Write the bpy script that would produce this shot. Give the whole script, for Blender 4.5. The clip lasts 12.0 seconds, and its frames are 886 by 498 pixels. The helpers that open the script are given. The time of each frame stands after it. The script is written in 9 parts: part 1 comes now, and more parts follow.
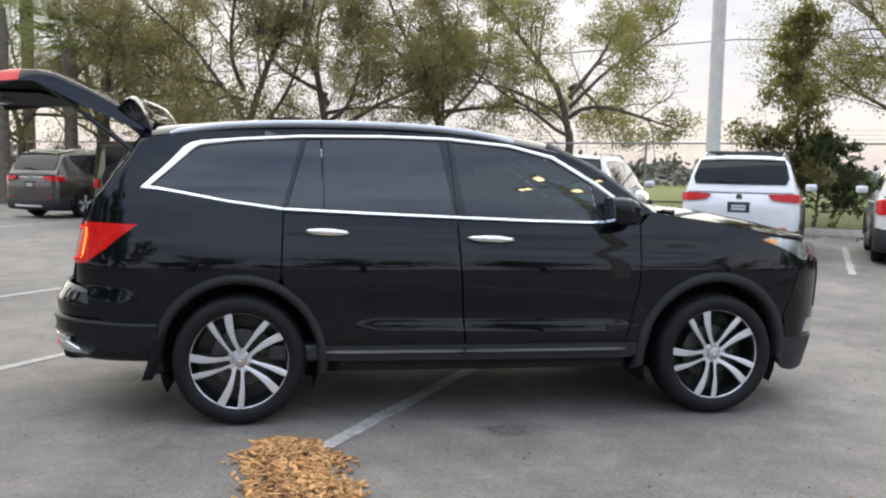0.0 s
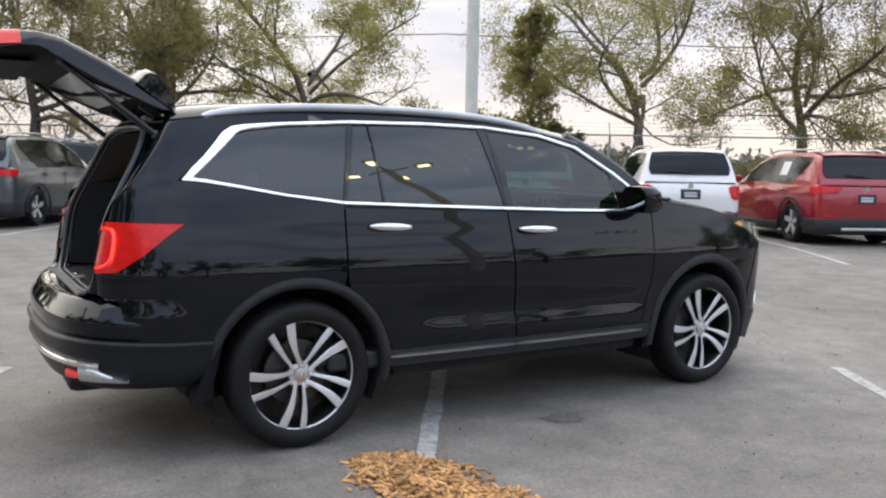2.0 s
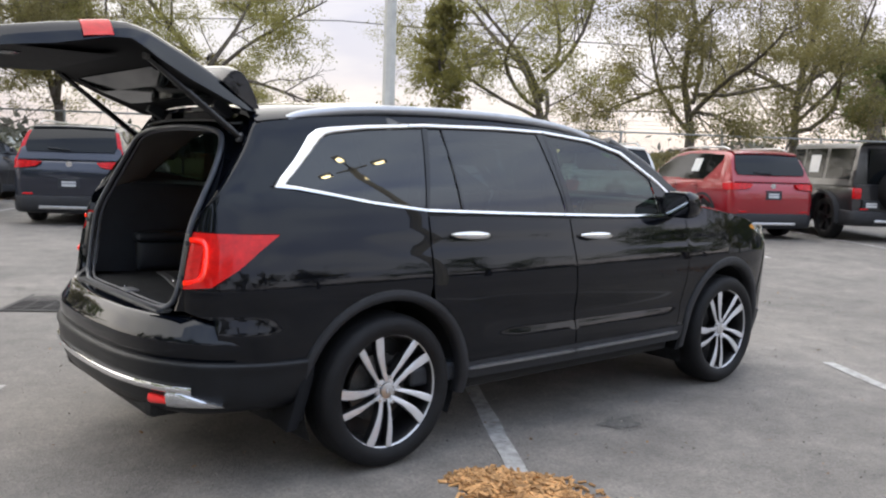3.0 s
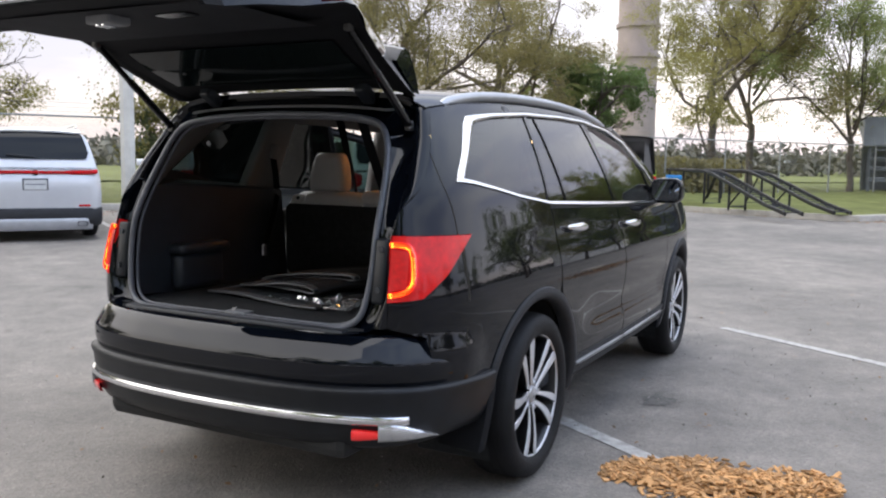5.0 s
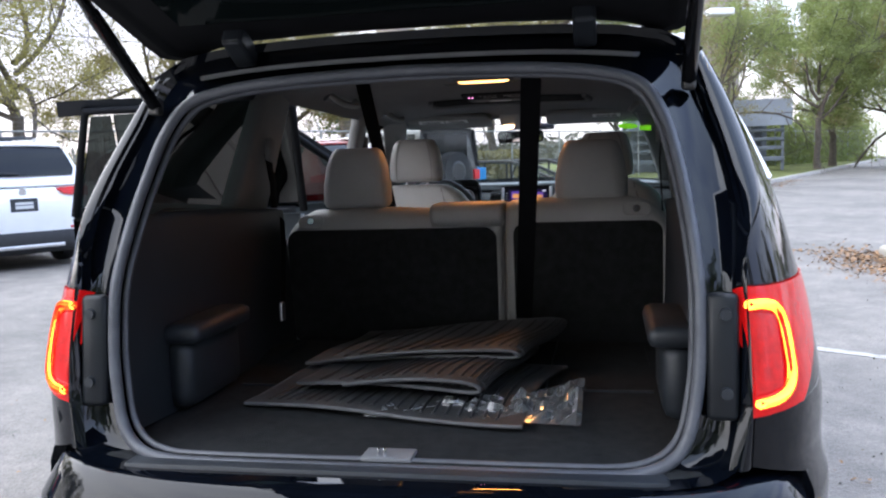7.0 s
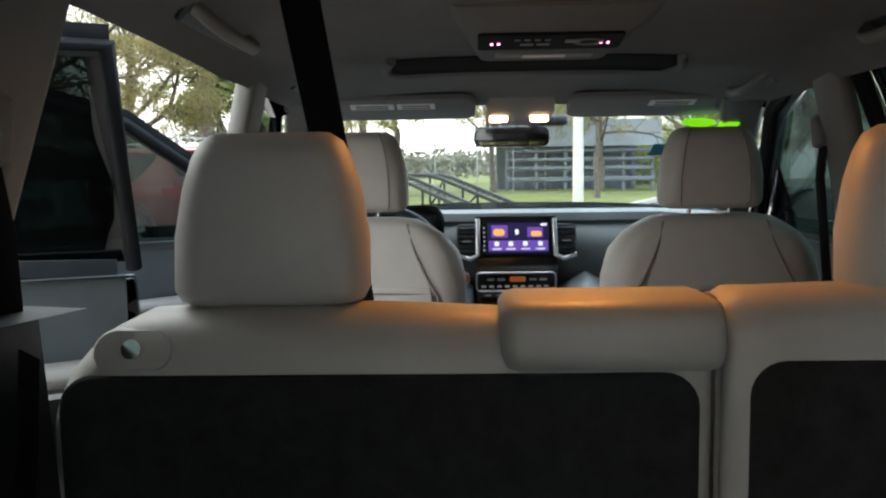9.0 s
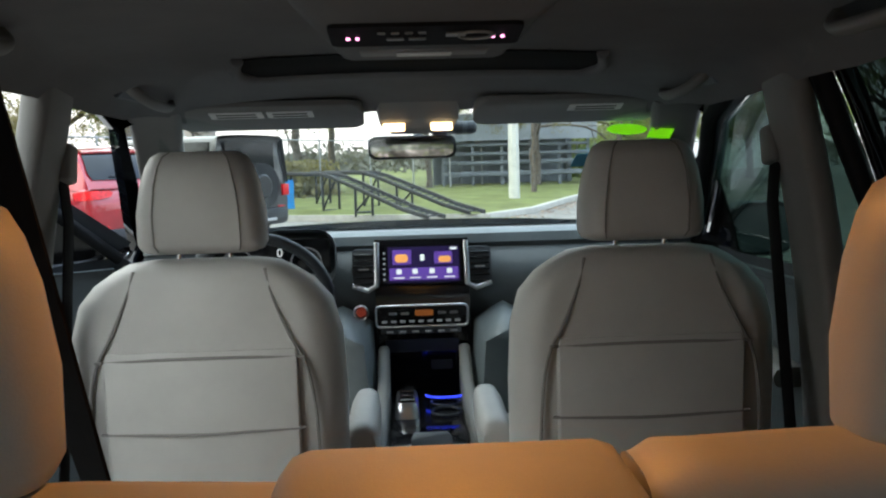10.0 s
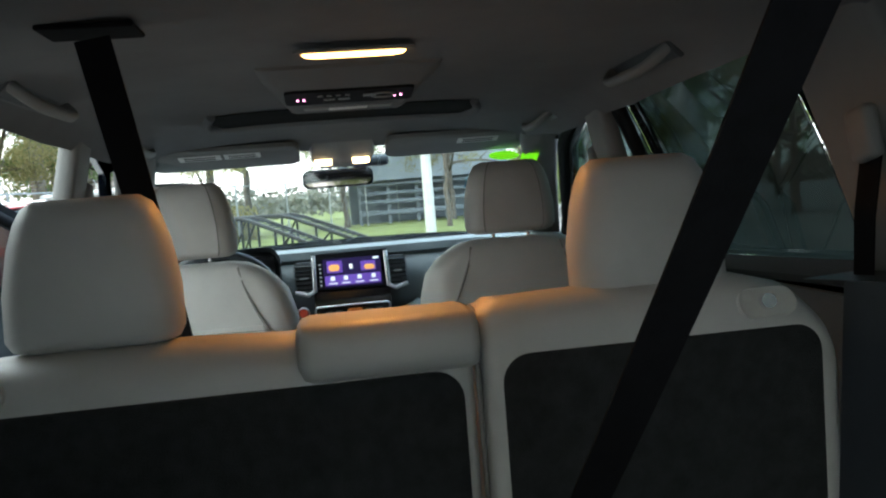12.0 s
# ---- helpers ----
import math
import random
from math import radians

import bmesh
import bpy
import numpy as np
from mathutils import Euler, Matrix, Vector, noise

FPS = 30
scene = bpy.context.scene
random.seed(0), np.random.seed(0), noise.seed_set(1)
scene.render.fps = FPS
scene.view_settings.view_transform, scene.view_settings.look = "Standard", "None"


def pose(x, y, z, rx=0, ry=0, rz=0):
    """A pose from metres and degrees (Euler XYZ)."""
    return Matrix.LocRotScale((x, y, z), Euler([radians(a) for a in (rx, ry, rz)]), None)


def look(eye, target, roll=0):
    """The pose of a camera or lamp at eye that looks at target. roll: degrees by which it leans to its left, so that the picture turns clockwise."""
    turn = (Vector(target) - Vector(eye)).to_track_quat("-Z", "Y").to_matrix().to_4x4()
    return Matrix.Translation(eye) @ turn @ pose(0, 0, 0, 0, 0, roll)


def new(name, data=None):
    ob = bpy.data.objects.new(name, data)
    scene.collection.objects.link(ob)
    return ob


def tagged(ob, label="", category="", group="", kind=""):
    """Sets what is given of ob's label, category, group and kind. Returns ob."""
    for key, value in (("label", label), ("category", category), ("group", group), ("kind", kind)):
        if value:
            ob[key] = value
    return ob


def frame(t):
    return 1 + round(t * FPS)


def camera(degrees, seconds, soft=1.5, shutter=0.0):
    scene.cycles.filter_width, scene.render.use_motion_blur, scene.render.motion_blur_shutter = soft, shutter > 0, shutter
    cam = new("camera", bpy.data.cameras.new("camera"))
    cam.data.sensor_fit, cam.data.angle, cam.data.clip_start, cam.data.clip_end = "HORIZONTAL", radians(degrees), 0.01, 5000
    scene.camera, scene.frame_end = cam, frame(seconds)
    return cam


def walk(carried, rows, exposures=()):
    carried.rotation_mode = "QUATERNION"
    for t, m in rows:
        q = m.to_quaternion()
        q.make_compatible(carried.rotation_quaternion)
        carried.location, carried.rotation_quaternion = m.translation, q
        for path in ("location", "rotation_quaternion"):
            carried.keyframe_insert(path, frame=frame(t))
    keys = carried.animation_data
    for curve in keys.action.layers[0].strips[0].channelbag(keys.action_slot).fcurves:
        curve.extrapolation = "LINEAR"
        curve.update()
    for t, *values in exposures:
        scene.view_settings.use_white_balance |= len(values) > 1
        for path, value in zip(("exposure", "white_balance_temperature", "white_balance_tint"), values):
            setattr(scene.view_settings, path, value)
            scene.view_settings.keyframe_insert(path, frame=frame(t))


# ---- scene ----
cam = camera(55.4, 12.0, soft=2.2)

PATH = [
    (0, (0.393, -5.668, 1.431), (0.701, -3.7, 1.253), 1.1),
    (0.5, (-0.104, -5.486, 1.42), (0.31, -3.533, 1.249), 1.0),
    (1, (-0.58, -5.293, 1.41), (0.08, -3.415, 1.246), 1.6),
    (1.5, (-1.055, -5.048, 1.413), (-0.238, -3.232, 1.226), 1.2),
    (2, (-1.517, -4.779, 1.409), (-0.493, -3.072, 1.214), 1.1),
    (2.5, (-1.894, -4.471, 1.417), (-0.756, -2.838, 1.22), 1.3),
    (3, (-2.313, -4.059, 1.475), (-1.039, -2.532, 1.259), 1.9),
    (3.2, (-2.437, -3.842, 1.501), (-1.113, -2.362, 1.257), 2.3),
    (4.8, (-3.346, -2.404, 1.367), (-1.611, -1.425, 1.182), 0.1),
    (5, (-3.458, -2.245, 1.398), (-1.693, -1.327, 1.192), 0.9),
    (5.5, (-3.443, -1.715, 1.382), (-1.611, -0.942, 1.161), -0.2),
    (6, (-3.223, -1.19, 1.388), (-1.336, -0.569, 1.155), -1.3),
    (6.5, (-2.91, -0.771, 1.38), (-0.985, -0.285, 1.144), -2.2),
    (7, (-2.499, -0.444, 1.385), (-0.548, -0.059, 1.174), -2.0),
    (7.2, (-2.314, -0.339, 1.379), (-0.356, 0.023, 1.2), -2.1),
    (8.8, (-0.843, 0.181, 1.372), (1.146, 0.276, 1.188), -0.7),
    (9, (-0.708, 0.164, 1.386), (1.282, 0.226, 1.2), -0.8),
    (9.5, (-0.425, 0.088, 1.409), (1.567, 0.076, 1.222), -1.0),
    (10, (-0.28, 0.033, 1.447), (1.709, -0.045, 1.244), -1.6),
    (10.5, (-0.265, 0.018, 1.458), (1.718, -0.123, 1.238), -1.9),
    (11, (-0.37, 0.048, 1.458), (1.612, -0.123, 1.258), -2.4),
    (11.5, (-0.611, 0.081, 1.423), (1.374, -0.135, 1.297), -3.5),
    (12, (-0.91, 0.079, 1.395), (1.068, -0.192, 1.273), -4.6),
]
walk(cam, [(t, look(eye, target, roll)) for t, eye, target, roll in PATH],
     exposures=[(0.0, 0.3, 6480, 6), (3.2, 0.33, 6520, 8), (5.0, 0.45, 6350, 9), (6.2, 0.75, 6050, 9), (7.2, 1.12, 5750, 9), (8.8, 1.65, 6300, 1), (9.4, 1.45, 6200, -1), (10.2, 1.28, 6050, -3), (10.7, 1.25, 6000, -4), (11.3, 1.4, 5900, -7), (12.0, 1.7, 5750, -8)])

# ---- world and sun: a cloudy evening sky, pale and slightly pink low down ----
SUN_EL, SUN_ROT = 43.0, -12.0
world = bpy.data.worlds.new("evening_sky")
scene.world = world
world.use_nodes = True
wt = world.node_tree
for n in list(wt.nodes):
    wt.nodes.remove(n)
w_out = wt.nodes.new("ShaderNodeOutputWorld")
w_bg = wt.nodes.new("ShaderNodeBackground")
w_sky = wt.nodes.new("ShaderNodeTexSky")
w_sky.sky_type = "NISHITA"
w_sky.sun_disc = False
w_sky.sun_elevation = radians(SUN_EL)
w_sky.sun_rotation = radians(SUN_ROT)
w_sky.air_density, w_sky.dust_density = 1.0, 2.0
w_gain = wt.nodes.new("ShaderNodeMixRGB")
w_gain.blend_type = "MULTIPLY"
w_gain.inputs["Fac"].default_value = 1.0
w_gain.inputs["Color2"].default_value = (0.1, 0.1, 0.1, 1)
w_geo = wt.nodes.new("ShaderNodeTexCoord")
w_sep = wt.nodes.new("ShaderNodeSeparateXYZ")
w_ramp = wt.nodes.new("ShaderNodeValToRGB")
e = w_ramp.color_ramp.elements
e[0].position, e[0].color = 0.0, (0.92, 0.80, 0.77, 1)
e[1].position, e[1].color = 1.0, (1.08, 1.22, 1.46, 1)
k = w_ramp.color_ramp.elements.new(0.10)
k.color = (0.92, 0.87, 0.87, 1)
k = w_ramp.color_ramp.elements.new(0.30)
k.color = (0.90, 0.90, 0.95, 1)
k = w_ramp.color_ramp.elements.new(0.55)
k.color = (1.02, 1.12, 1.28, 1)
w_map = wt.nodes.new("ShaderNodeMapping")
w_map.inputs["Scale"].default_value = (1.6, 1.6, 7.0)
w_noise = wt.nodes.new("ShaderNodeTexNoise")
w_noise.inputs["Scale"].default_value = 1.5
w_noise.inputs["Detail"].default_value = 6
w_cl = wt.nodes.new("ShaderNodeValToRGB")
w_cl.color_ramp.elements[0].position, w_cl.color_ramp.elements[0].color = 0.36, (0.74, 0.74, 0.84, 1)
w_cl.color_ramp.elements[1].position, w_cl.color_ramp.elements[1].color = 0.58, (1.12, 1.08, 1.04, 1)
w_mul = wt.nodes.new("ShaderNodeMixRGB")
w_mul.blend_type = "MULTIPLY"
w_mul.inputs["Fac"].default_value = 1.0
w_mix = wt.nodes.new("ShaderNodeMixRGB")
w_mix.inputs["Fac"].default_value = 0.82
L = wt.links.new
L(w_geo.outputs["Generated"], w_sep.inputs[0])
L(w_sep.outputs["Z"], w_ramp.inputs["Fac"])
L(w_geo.outputs["Generated"], w_map.inputs["Vector"])
L(w_map.outputs["Vector"], w_noise.inputs["Vector"])
L(w_noise.outputs["Fac"], w_cl.inputs["Fac"])
L(w_ramp.outputs["Color"], w_mul.inputs["Color1"])
L(w_cl.outputs["Color"], w_mul.inputs["Color2"])
L(w_sky.outputs["Color"], w_gain.inputs["Color1"])
L(w_gain.outputs["Color"], w_mix.inputs["Color1"])
L(w_mul.outputs["Color"], w_mix.inputs["Color2"])
# away from the sunset the sky is deeper and bluer
w_side = wt.nodes.new("ShaderNodeMapRange")
w_side.inputs["From Min"].default_value, w_side.inputs["From Max"].default_value = -0.75, 0.45
w_tone = wt.nodes.new("ShaderNodeValToRGB")
w_tone.color_ramp.elements[0].color = (1.30, 1.40, 1.58, 1)
w_tone.color_ramp.elements[1].color = (1, 1, 1, 1)
w_dusk = wt.nodes.new("ShaderNodeMixRGB")
w_dusk.blend_type = "MULTIPLY"
w_dusk.inputs["Fac"].default_value = 1.0
L(w_sep.outputs["Y"], w_side.inputs["Value"])
L(w_side.outputs["Result"], w_tone.inputs["Fac"])
L(w_mix.outputs["Color"], w_dusk.inputs["Color1"])
L(w_tone.outputs["Color"], w_dusk.inputs["Color2"])
# thin cloud lets more light through towards the car's nose
w_front = wt.nodes.new("ShaderNodeMapRange")
w_front.inputs["From Min"].default_value, w_front.inputs["From Max"].default_value = 0.35, 0.95
w_ftone = wt.nodes.new("ShaderNodeValToRGB")
w_ftone.color_ramp.elements[0].color = (1, 1, 1, 1)
w_ftone.color_ramp.elements[1].color = (1.36, 1.31, 1.24, 1)
w_thin = wt.nodes.new("ShaderNodeMixRGB")
w_thin.blend_type = "MULTIPLY"
w_thin.inputs["Fac"].default_value = 1.0
L(w_sep.outputs["X"], w_front.inputs["Value"])
L(w_front.outputs["Result"], w_ftone.inputs["Fac"])
L(w_dusk.outputs["Color"], w_thin.inputs["Color1"])
L(w_ftone.outputs["Color"], w_thin.inputs["Color2"])
L(w_thin.outputs["Color"], w_bg.inputs["Color"])
w_bg.inputs["Strength"].default_value = 0.95
L(w_bg.outputs["Background"], w_out.inputs["Surface"])

sun = new("sun", bpy.data.lights.new("sun", "SUN"))
sun.data.energy, sun.data.angle, sun.data.color = 3.5, radians(120), (1.0, 0.91, 0.80)
_az = radians(SUN_ROT)
sun.matrix_world = look((0, 0, 30), (-30 * math.sin(_az), -30 * math.cos(_az), 30 - 30 * math.tan(radians(SUN_EL))))


# ---- materials ----
def mat(name, base, rough=0.5, metal=0.0, coat=0.0, vary=0.0, scale=6.0, bump=0.0, bscale=80.0, spec=0.5, island=0.0, emit=None, estr=0.0, trans=0.0, rvary=0.0, dark=None, coat_ior=1.5):
    m = bpy.data.materials.new(name)
    m.use_nodes = True
    nt = m.node_tree
    b = nt.nodes["Principled BSDF"]
    b.inputs["Base Color"].default_value = (*base, 1)
    b.inputs["Roughness"].default_value = rough
    b.inputs["Metallic"].default_value = metal
    b.inputs["Coat Weight"].default_value = coat
    b.inputs["Coat Roughness"].default_value = 0.02
    b.inputs["Coat IOR"].default_value = coat_ior
    b.inputs["Specular IOR Level"].default_value = spec
    b.inputs["Transmission Weight"].default_value = trans
    if emit:
        b.inputs["Emission Color"].default_value = (*emit, 1)
        b.inputs["Emission Strength"].default_value = estr
    co = nt.nodes.new("ShaderNodeTexCoord")
    link = nt.links.new
    col = None
    if vary > 0:
        n1 = nt.nodes.new("ShaderNodeTexNoise")
        n1.inputs["Scale"].default_value = scale
        n1.inputs["Detail"].default_value = 8
        n1.inputs["Roughness"].default_value = 0.65
        link(co.outputs["Object"], n1.inputs["Vector"])
        mx = nt.nodes.new("ShaderNodeMixRGB")
        d = dark or tuple(c * (1 - vary) for c in base)
        mx.inputs["Color1"].default_value = (*d, 1)
        mx.inputs["Color2"].default_value = (*[min(1, c * (1 + vary)) for c in base], 1)
        rr = nt.nodes.new("ShaderNodeMapRange")
        rr.inputs["From Min"].default_value, rr.inputs["From Max"].default_value = 0.3, 0.7
        link(n1.outputs["Fac"], rr.inputs["Value"])
        link(rr.outputs["Result"], mx.inputs["Fac"])
        col = mx.outputs["Color"]
        if rvary > 0:
            r2 = nt.nodes.new("ShaderNodeMapRange")
            r2.inputs["To Min"].default_value, r2.inputs["To Max"].default_value = rough - rvary, rough + rvary
            link(n1.outputs["Fac"], r2.inputs["Value"])
            link(r2.outputs["Result"], b.inputs["Roughness"])
    if island > 0:
        g = nt.nodes.new("ShaderNodeNewGeometry")
        hs = nt.nodes.new("ShaderNodeHueSaturation")
        mr = nt.nodes.new("ShaderNodeMapRange")
        mr.inputs["To Min"].default_value, mr.inputs["To Max"].default_value = 1 - island, 1 + island
        link(g.outputs["Random Per Island"], mr.inputs["Value"])
        link(mr.outputs["Result"], hs.inputs["Value"])
        if col:
            link(col, hs.inputs["Color"])
        else:
            hs.inputs["Color"].default_value = (*base, 1)
        col = hs.outputs["Color"]
    if col:
        link(col, b.inputs["Base Color"])
    if bump > 0:
        n2 = nt.nodes.new("ShaderNodeTexNoise")
        n2.inputs["Scale"].default_value = bscale
        n2.inputs["Detail"].default_value = 4
        link(co.outputs["Object"], n2.inputs["Vector"])
        bp = nt.nodes.new("ShaderNodeBump")
        bp.inputs["Strength"].default_value = bump
        bp.inputs["Distance"].default_value = 0.01
        link(n2.outputs["Fac"], bp.inputs["Height"])
        link(bp.outputs["Normal"], b.inputs["Normal"])
    return m


def glass_mat(name, tint, gloss_tint=(1, 1, 1), ior=1.5):
    m = bpy.data.materials.new(name)
    m.use_nodes = True
    nt = m.node_tree
    for n in list(nt.nodes):
        nt.nodes.remove(n)
    o = nt.nodes.new("ShaderNodeOutputMaterial")
    t = nt.nodes.new("ShaderNodeBsdfTransparent")
    t.inputs["Color"].default_value = (*tint, 1)
    g = nt.nodes.new("ShaderNodeBsdfGlossy")
    g.inputs["Color"].default_value = (*gloss_tint, 1)
    g.inputs["Roughness"].default_value = 0.015
    f = nt.nodes.new("ShaderNodeLayerWeight")
    f.inputs["Blend"].default_value = 0.5
    pw = nt.nodes.new("ShaderNodeMath")
    pw.operation, pw.inputs[1].default_value = "POWER", 5.0
    sc = nt.nodes.new("ShaderNodeMath")
    sc.operation = "MULTIPLY_ADD"
    r0 = ((ior - 1) / (ior + 1)) ** 2 * 1.25
    sc.inputs[1].default_value, sc.inputs[2].default_value = 1 - r0, r0
    nt.links.new(f.outputs["Facing"], pw.inputs[0])
    nt.links.new(pw.outputs[0], sc.inputs[0])
    x = nt.nodes.new("ShaderNodeMixShader")
    nt.links.new(sc.outputs[0], x.inputs["Fac"])
    nt.links.new(t.outputs[0], x.inputs[1])
    nt.links.new(g.outputs[0], x.inputs[2])
    nt.links.new(x.outputs[0], o.inputs["Surface"])
    return m


PAINT = mat("black_paint", (0.0022, 0.0032, 0.0058), 0.4, coat=1.0, vary=0.25, scale=3.0, spec=0.0, coat_ior=1.42)
CLAD = mat("grained_black_plastic", (0.020, 0.021, 0.024), 0.55, vary=0.2, scale=14, bump=0.15, bscale=400, spec=0.35)
CLADDK = mat("smooth_black_plastic", (0.009, 0.010, 0.012), 0.42, vary=0.2, scale=10, spec=0.3)
LIPBLK = mat("matt_black_plastic", (0.008, 0.0085, 0.010), 0.75, vary=0.2, scale=14, spec=0.15)
GLOSSBLK = mat("gloss_black_trim", (0.006, 0.006, 0.007), 0.12, vary=0.2, scale=5)
CHROME = mat("chrome", (0.82, 0.83, 0.85), 0.10, metal=1.0, vary=0.06, scale=9)
SATIN = mat("satin_silver", (0.62, 0.63, 0.65), 0.28, metal=1.0, vary=0.06, scale=9)
RAILSIL = mat("rail_silver", (0.40, 0.41, 0.43), 0.34, metal=0.9, vary=0.08, scale=9)
RUBBER = mat("tyre_rubber", (0.008, 0.008, 0.009), 0.6, vary=0.35, scale=9, bump=0.2, bscale=120, spec=0.25)
ALU = mat("machined_alloy", (0.66, 0.66, 0.67), 0.27, metal=0.45, vary=0.08, scale=20)
RIMBLK = mat("dark_rim_paint", (0.010, 0.010, 0.011), 0.3, vary=0.3, scale=9)
STEEL = mat("brake_steel", (0.10, 0.098, 0.095), 0.5, metal=0.8, vary=0.3, scale=30)
TINT = glass_mat("privacy_glass", (0.016, 0.023, 0.022), ior=1.62)
TINT_F = glass_mat("front_door_glass", (0.050, 0.080, 0.066), ior=1.55)
CLEAR = glass_mat("clear_glass", (0.86, 0.91, 0.89), ior=1.45)
LAMPRED = mat("red_lamp_lens", (0.40, 0.002, 0.003), 0.22, coat=0.4, spec=0.25, vary=0.35, scale=26, emit=(1.0, 0.012, 0.012), estr=0.14)
LAMPRED2 = mat("deep_red_lens", (0.45, 0.003, 0.005), 0.3, coat=0.25, vary=0.3, scale=40, emit=(1.0, 0.02, 0.01), estr=0.10)
LEDTAIL = mat("lit_tail_led", (1.0, 0.4, 0.05), 0.3, emit=(1.0, 0.50, 0.04), estr=3.0)
LEDRED = mat("led_guide_red", (0.85, 0.03, 0.02), 0.2, coat=1.0, emit=(1.0, 0.03, 0.01), estr=0.16)
# the reflector has no lamp; faint emission stands in for light it returns
REFL_GLOW = mat("red_reflector_glow", (0.75, 0.02, 0.02), 0.18, coat=1.0, emit=(1, 0.02, 0.02), estr=0.12)
AMBER = mat("amber_lens", (0.9, 0.32, 0.03), 0.15, coat=1.0, emit=(1, 0.3, 0.02), estr=0.15)
HEADL = mat("headlamp_inner", (0.42, 0.43, 0.45), 0.12, metal=0.7, vary=0.4, scale=25)
LEATHER = mat("grey_leather", (0.37, 0.364, 0.352), 0.48, vary=0.08, scale=5, bump=0.06, bscale=420, rvary=0.06)
LEATHER2 = mat("grey_perforated_leather", (0.36, 0.354, 0.342), 0.52, vary=0.08, scale=5, bump=0.07, bscale=420)
SEAM = mat("dark_seam", (0.17, 0.165, 0.158), 0.7)
CARPET = mat("black_carpet", (0.023, 0.0245, 0.026), 0.95, vary=0.3, scale=30, bump=0.5, bscale=500, spec=0.15)
BLKPLA = mat("black_interior_plastic", (0.020, 0.024, 0.030), 0.45, vary=0.2, scale=12, bump=0.12, bscale=350)
GREYPLA = mat("grey_interior_plastic", (0.145, 0.143, 0.139), 0.6, vary=0.10, scale=5, bump=0.1, bscale=300)
LINER = mat("headliner_cloth", (0.135, 0.137, 0.14), 0.92, vary=0.10, scale=4, bump=0.25, bscale=600, spec=0.1)
DASHTOP = mat("dash_top_blue_grey", (0.085, 0.10, 0.108), 0.42, vary=0.15, scale=8, bump=0.12, bscale=350)
DASHDK = mat("dash_dark", (0.050, 0.060, 0.067), 0.5, vary=0.15, scale=8, bump=0.12, bscale=350)
BELT = mat("black_webbing", (0.005, 0.005, 0.006), 0.85, vary=0.25, scale=40, bump=0.08, bscale=400, spec=0.08)
GREYLATCH = mat("grey_latch_plastic", (0.16, 0.165, 0.175), 0.5, vary=0.1, scale=20)
SEAL = mat("rubber_seal", (0.085, 0.09, 0.105), 0.42, vary=0.2, scale=20)
DOMELIT = mat("lit_dome_lens", (1, 0.8, 0.5), 0.4, emit=(1.0, 0.46, 0.12), estr=3.2)
MAPLIT = mat("lit_map_lens", (1, 0.9, 0.7), 0.4, emit=(1.0, 0.62, 0.30), estr=3.0)
PINKLED = mat("pink_led", (1, 0.4, 0.7), 0.4, emit=(1.0, 0.30, 0.60), estr=1.6)
BLUELED = mat("blue_led", (0.1, 0.1, 1.0), 0.4, emit=(0.03, 0.05, 1.0), estr=0.7)
LABELW = mat("white_label", (0.62, 0.62, 0.6), 0.6, vary=0.08, scale=30)
INK = mat("dark_print", (0.05, 0.05, 0.05), 0.7)
SYMB = mat("pale_symbol", (0.2, 0.2, 0.2), 0.5, emit=(0.9, 0.9, 1), estr=0.03)


# ---- mesh helpers ----
def part(name, bm, material, parent=None, label="", smooth=None):
    """Links a bmesh as one mesh object under a thing or a part."""
    me = bpy.data.meshes.new(name)
    bm.normal_update()
    bm.to_mesh(me)
    bm.free()
    ob = new(name, me)
    if isinstance(material, (list, tuple)):
        for m in material:
            me.materials.append(m)
    else:
        me.materials.append(material)
    if smooth is not None:
        me.polygons.foreach_set("use_smooth", [True] * len(me.polygons))
        if smooth < 180:
            me.set_sharp_from_angle(angle=radians(smooth))
    if parent is not None:
        ob.parent = parent
    if label:
        ob["label"] = label
    return ob


def thing(name, label, category, group="", m=None, kind=""):
    ob = tagged(new(name), label, category, group, kind)
    ob.empty_display_size = 0.1
    if m is not None:
        ob.matrix_basis = m
    return ob


def box(bm, c, s, bev=0.0, seg=2, rot=None, mi=0):
    """A box at c of size s with rounded edges; rot: a 3x3 or Euler-degree triple."""
    r = bmesh.ops.create_cube(bm, size=1.0)
    vs = r["verts"]
    bmesh.ops.scale(bm, vec=s, verts=vs)
    if bev > 0:
        es = list({ed for v in vs for ed in v.link_edges})
        rb = bmesh.ops.bevel(bm, geom=es, offset=bev, segments=seg, affect="EDGES", profile=0.5, clamp_overlap=True)
        vs = list({v for v in rb["verts"]} | {v for v in vs if v.is_valid})
        grown = set(vs)
        stack = list(vs)
        while stack:
            v = stack.pop()
            for ed in v.link_edges:
                o = ed.other_vert(v)
                if o not in grown:
                    grown.add(o)
                    stack.append(o)
        vs = list(grown)
    if rot is not None:
        bmesh.ops.rotate(bm, cent=(0, 0, 0), matrix=Euler([radians(a) for a in rot]).to_matrix(), verts=vs)
    bmesh.ops.translate(bm, vec=c, verts=vs)
    if mi:
        for f in {f for v in vs for f in v.link_faces}:
            f.material_index = mi
    return vs


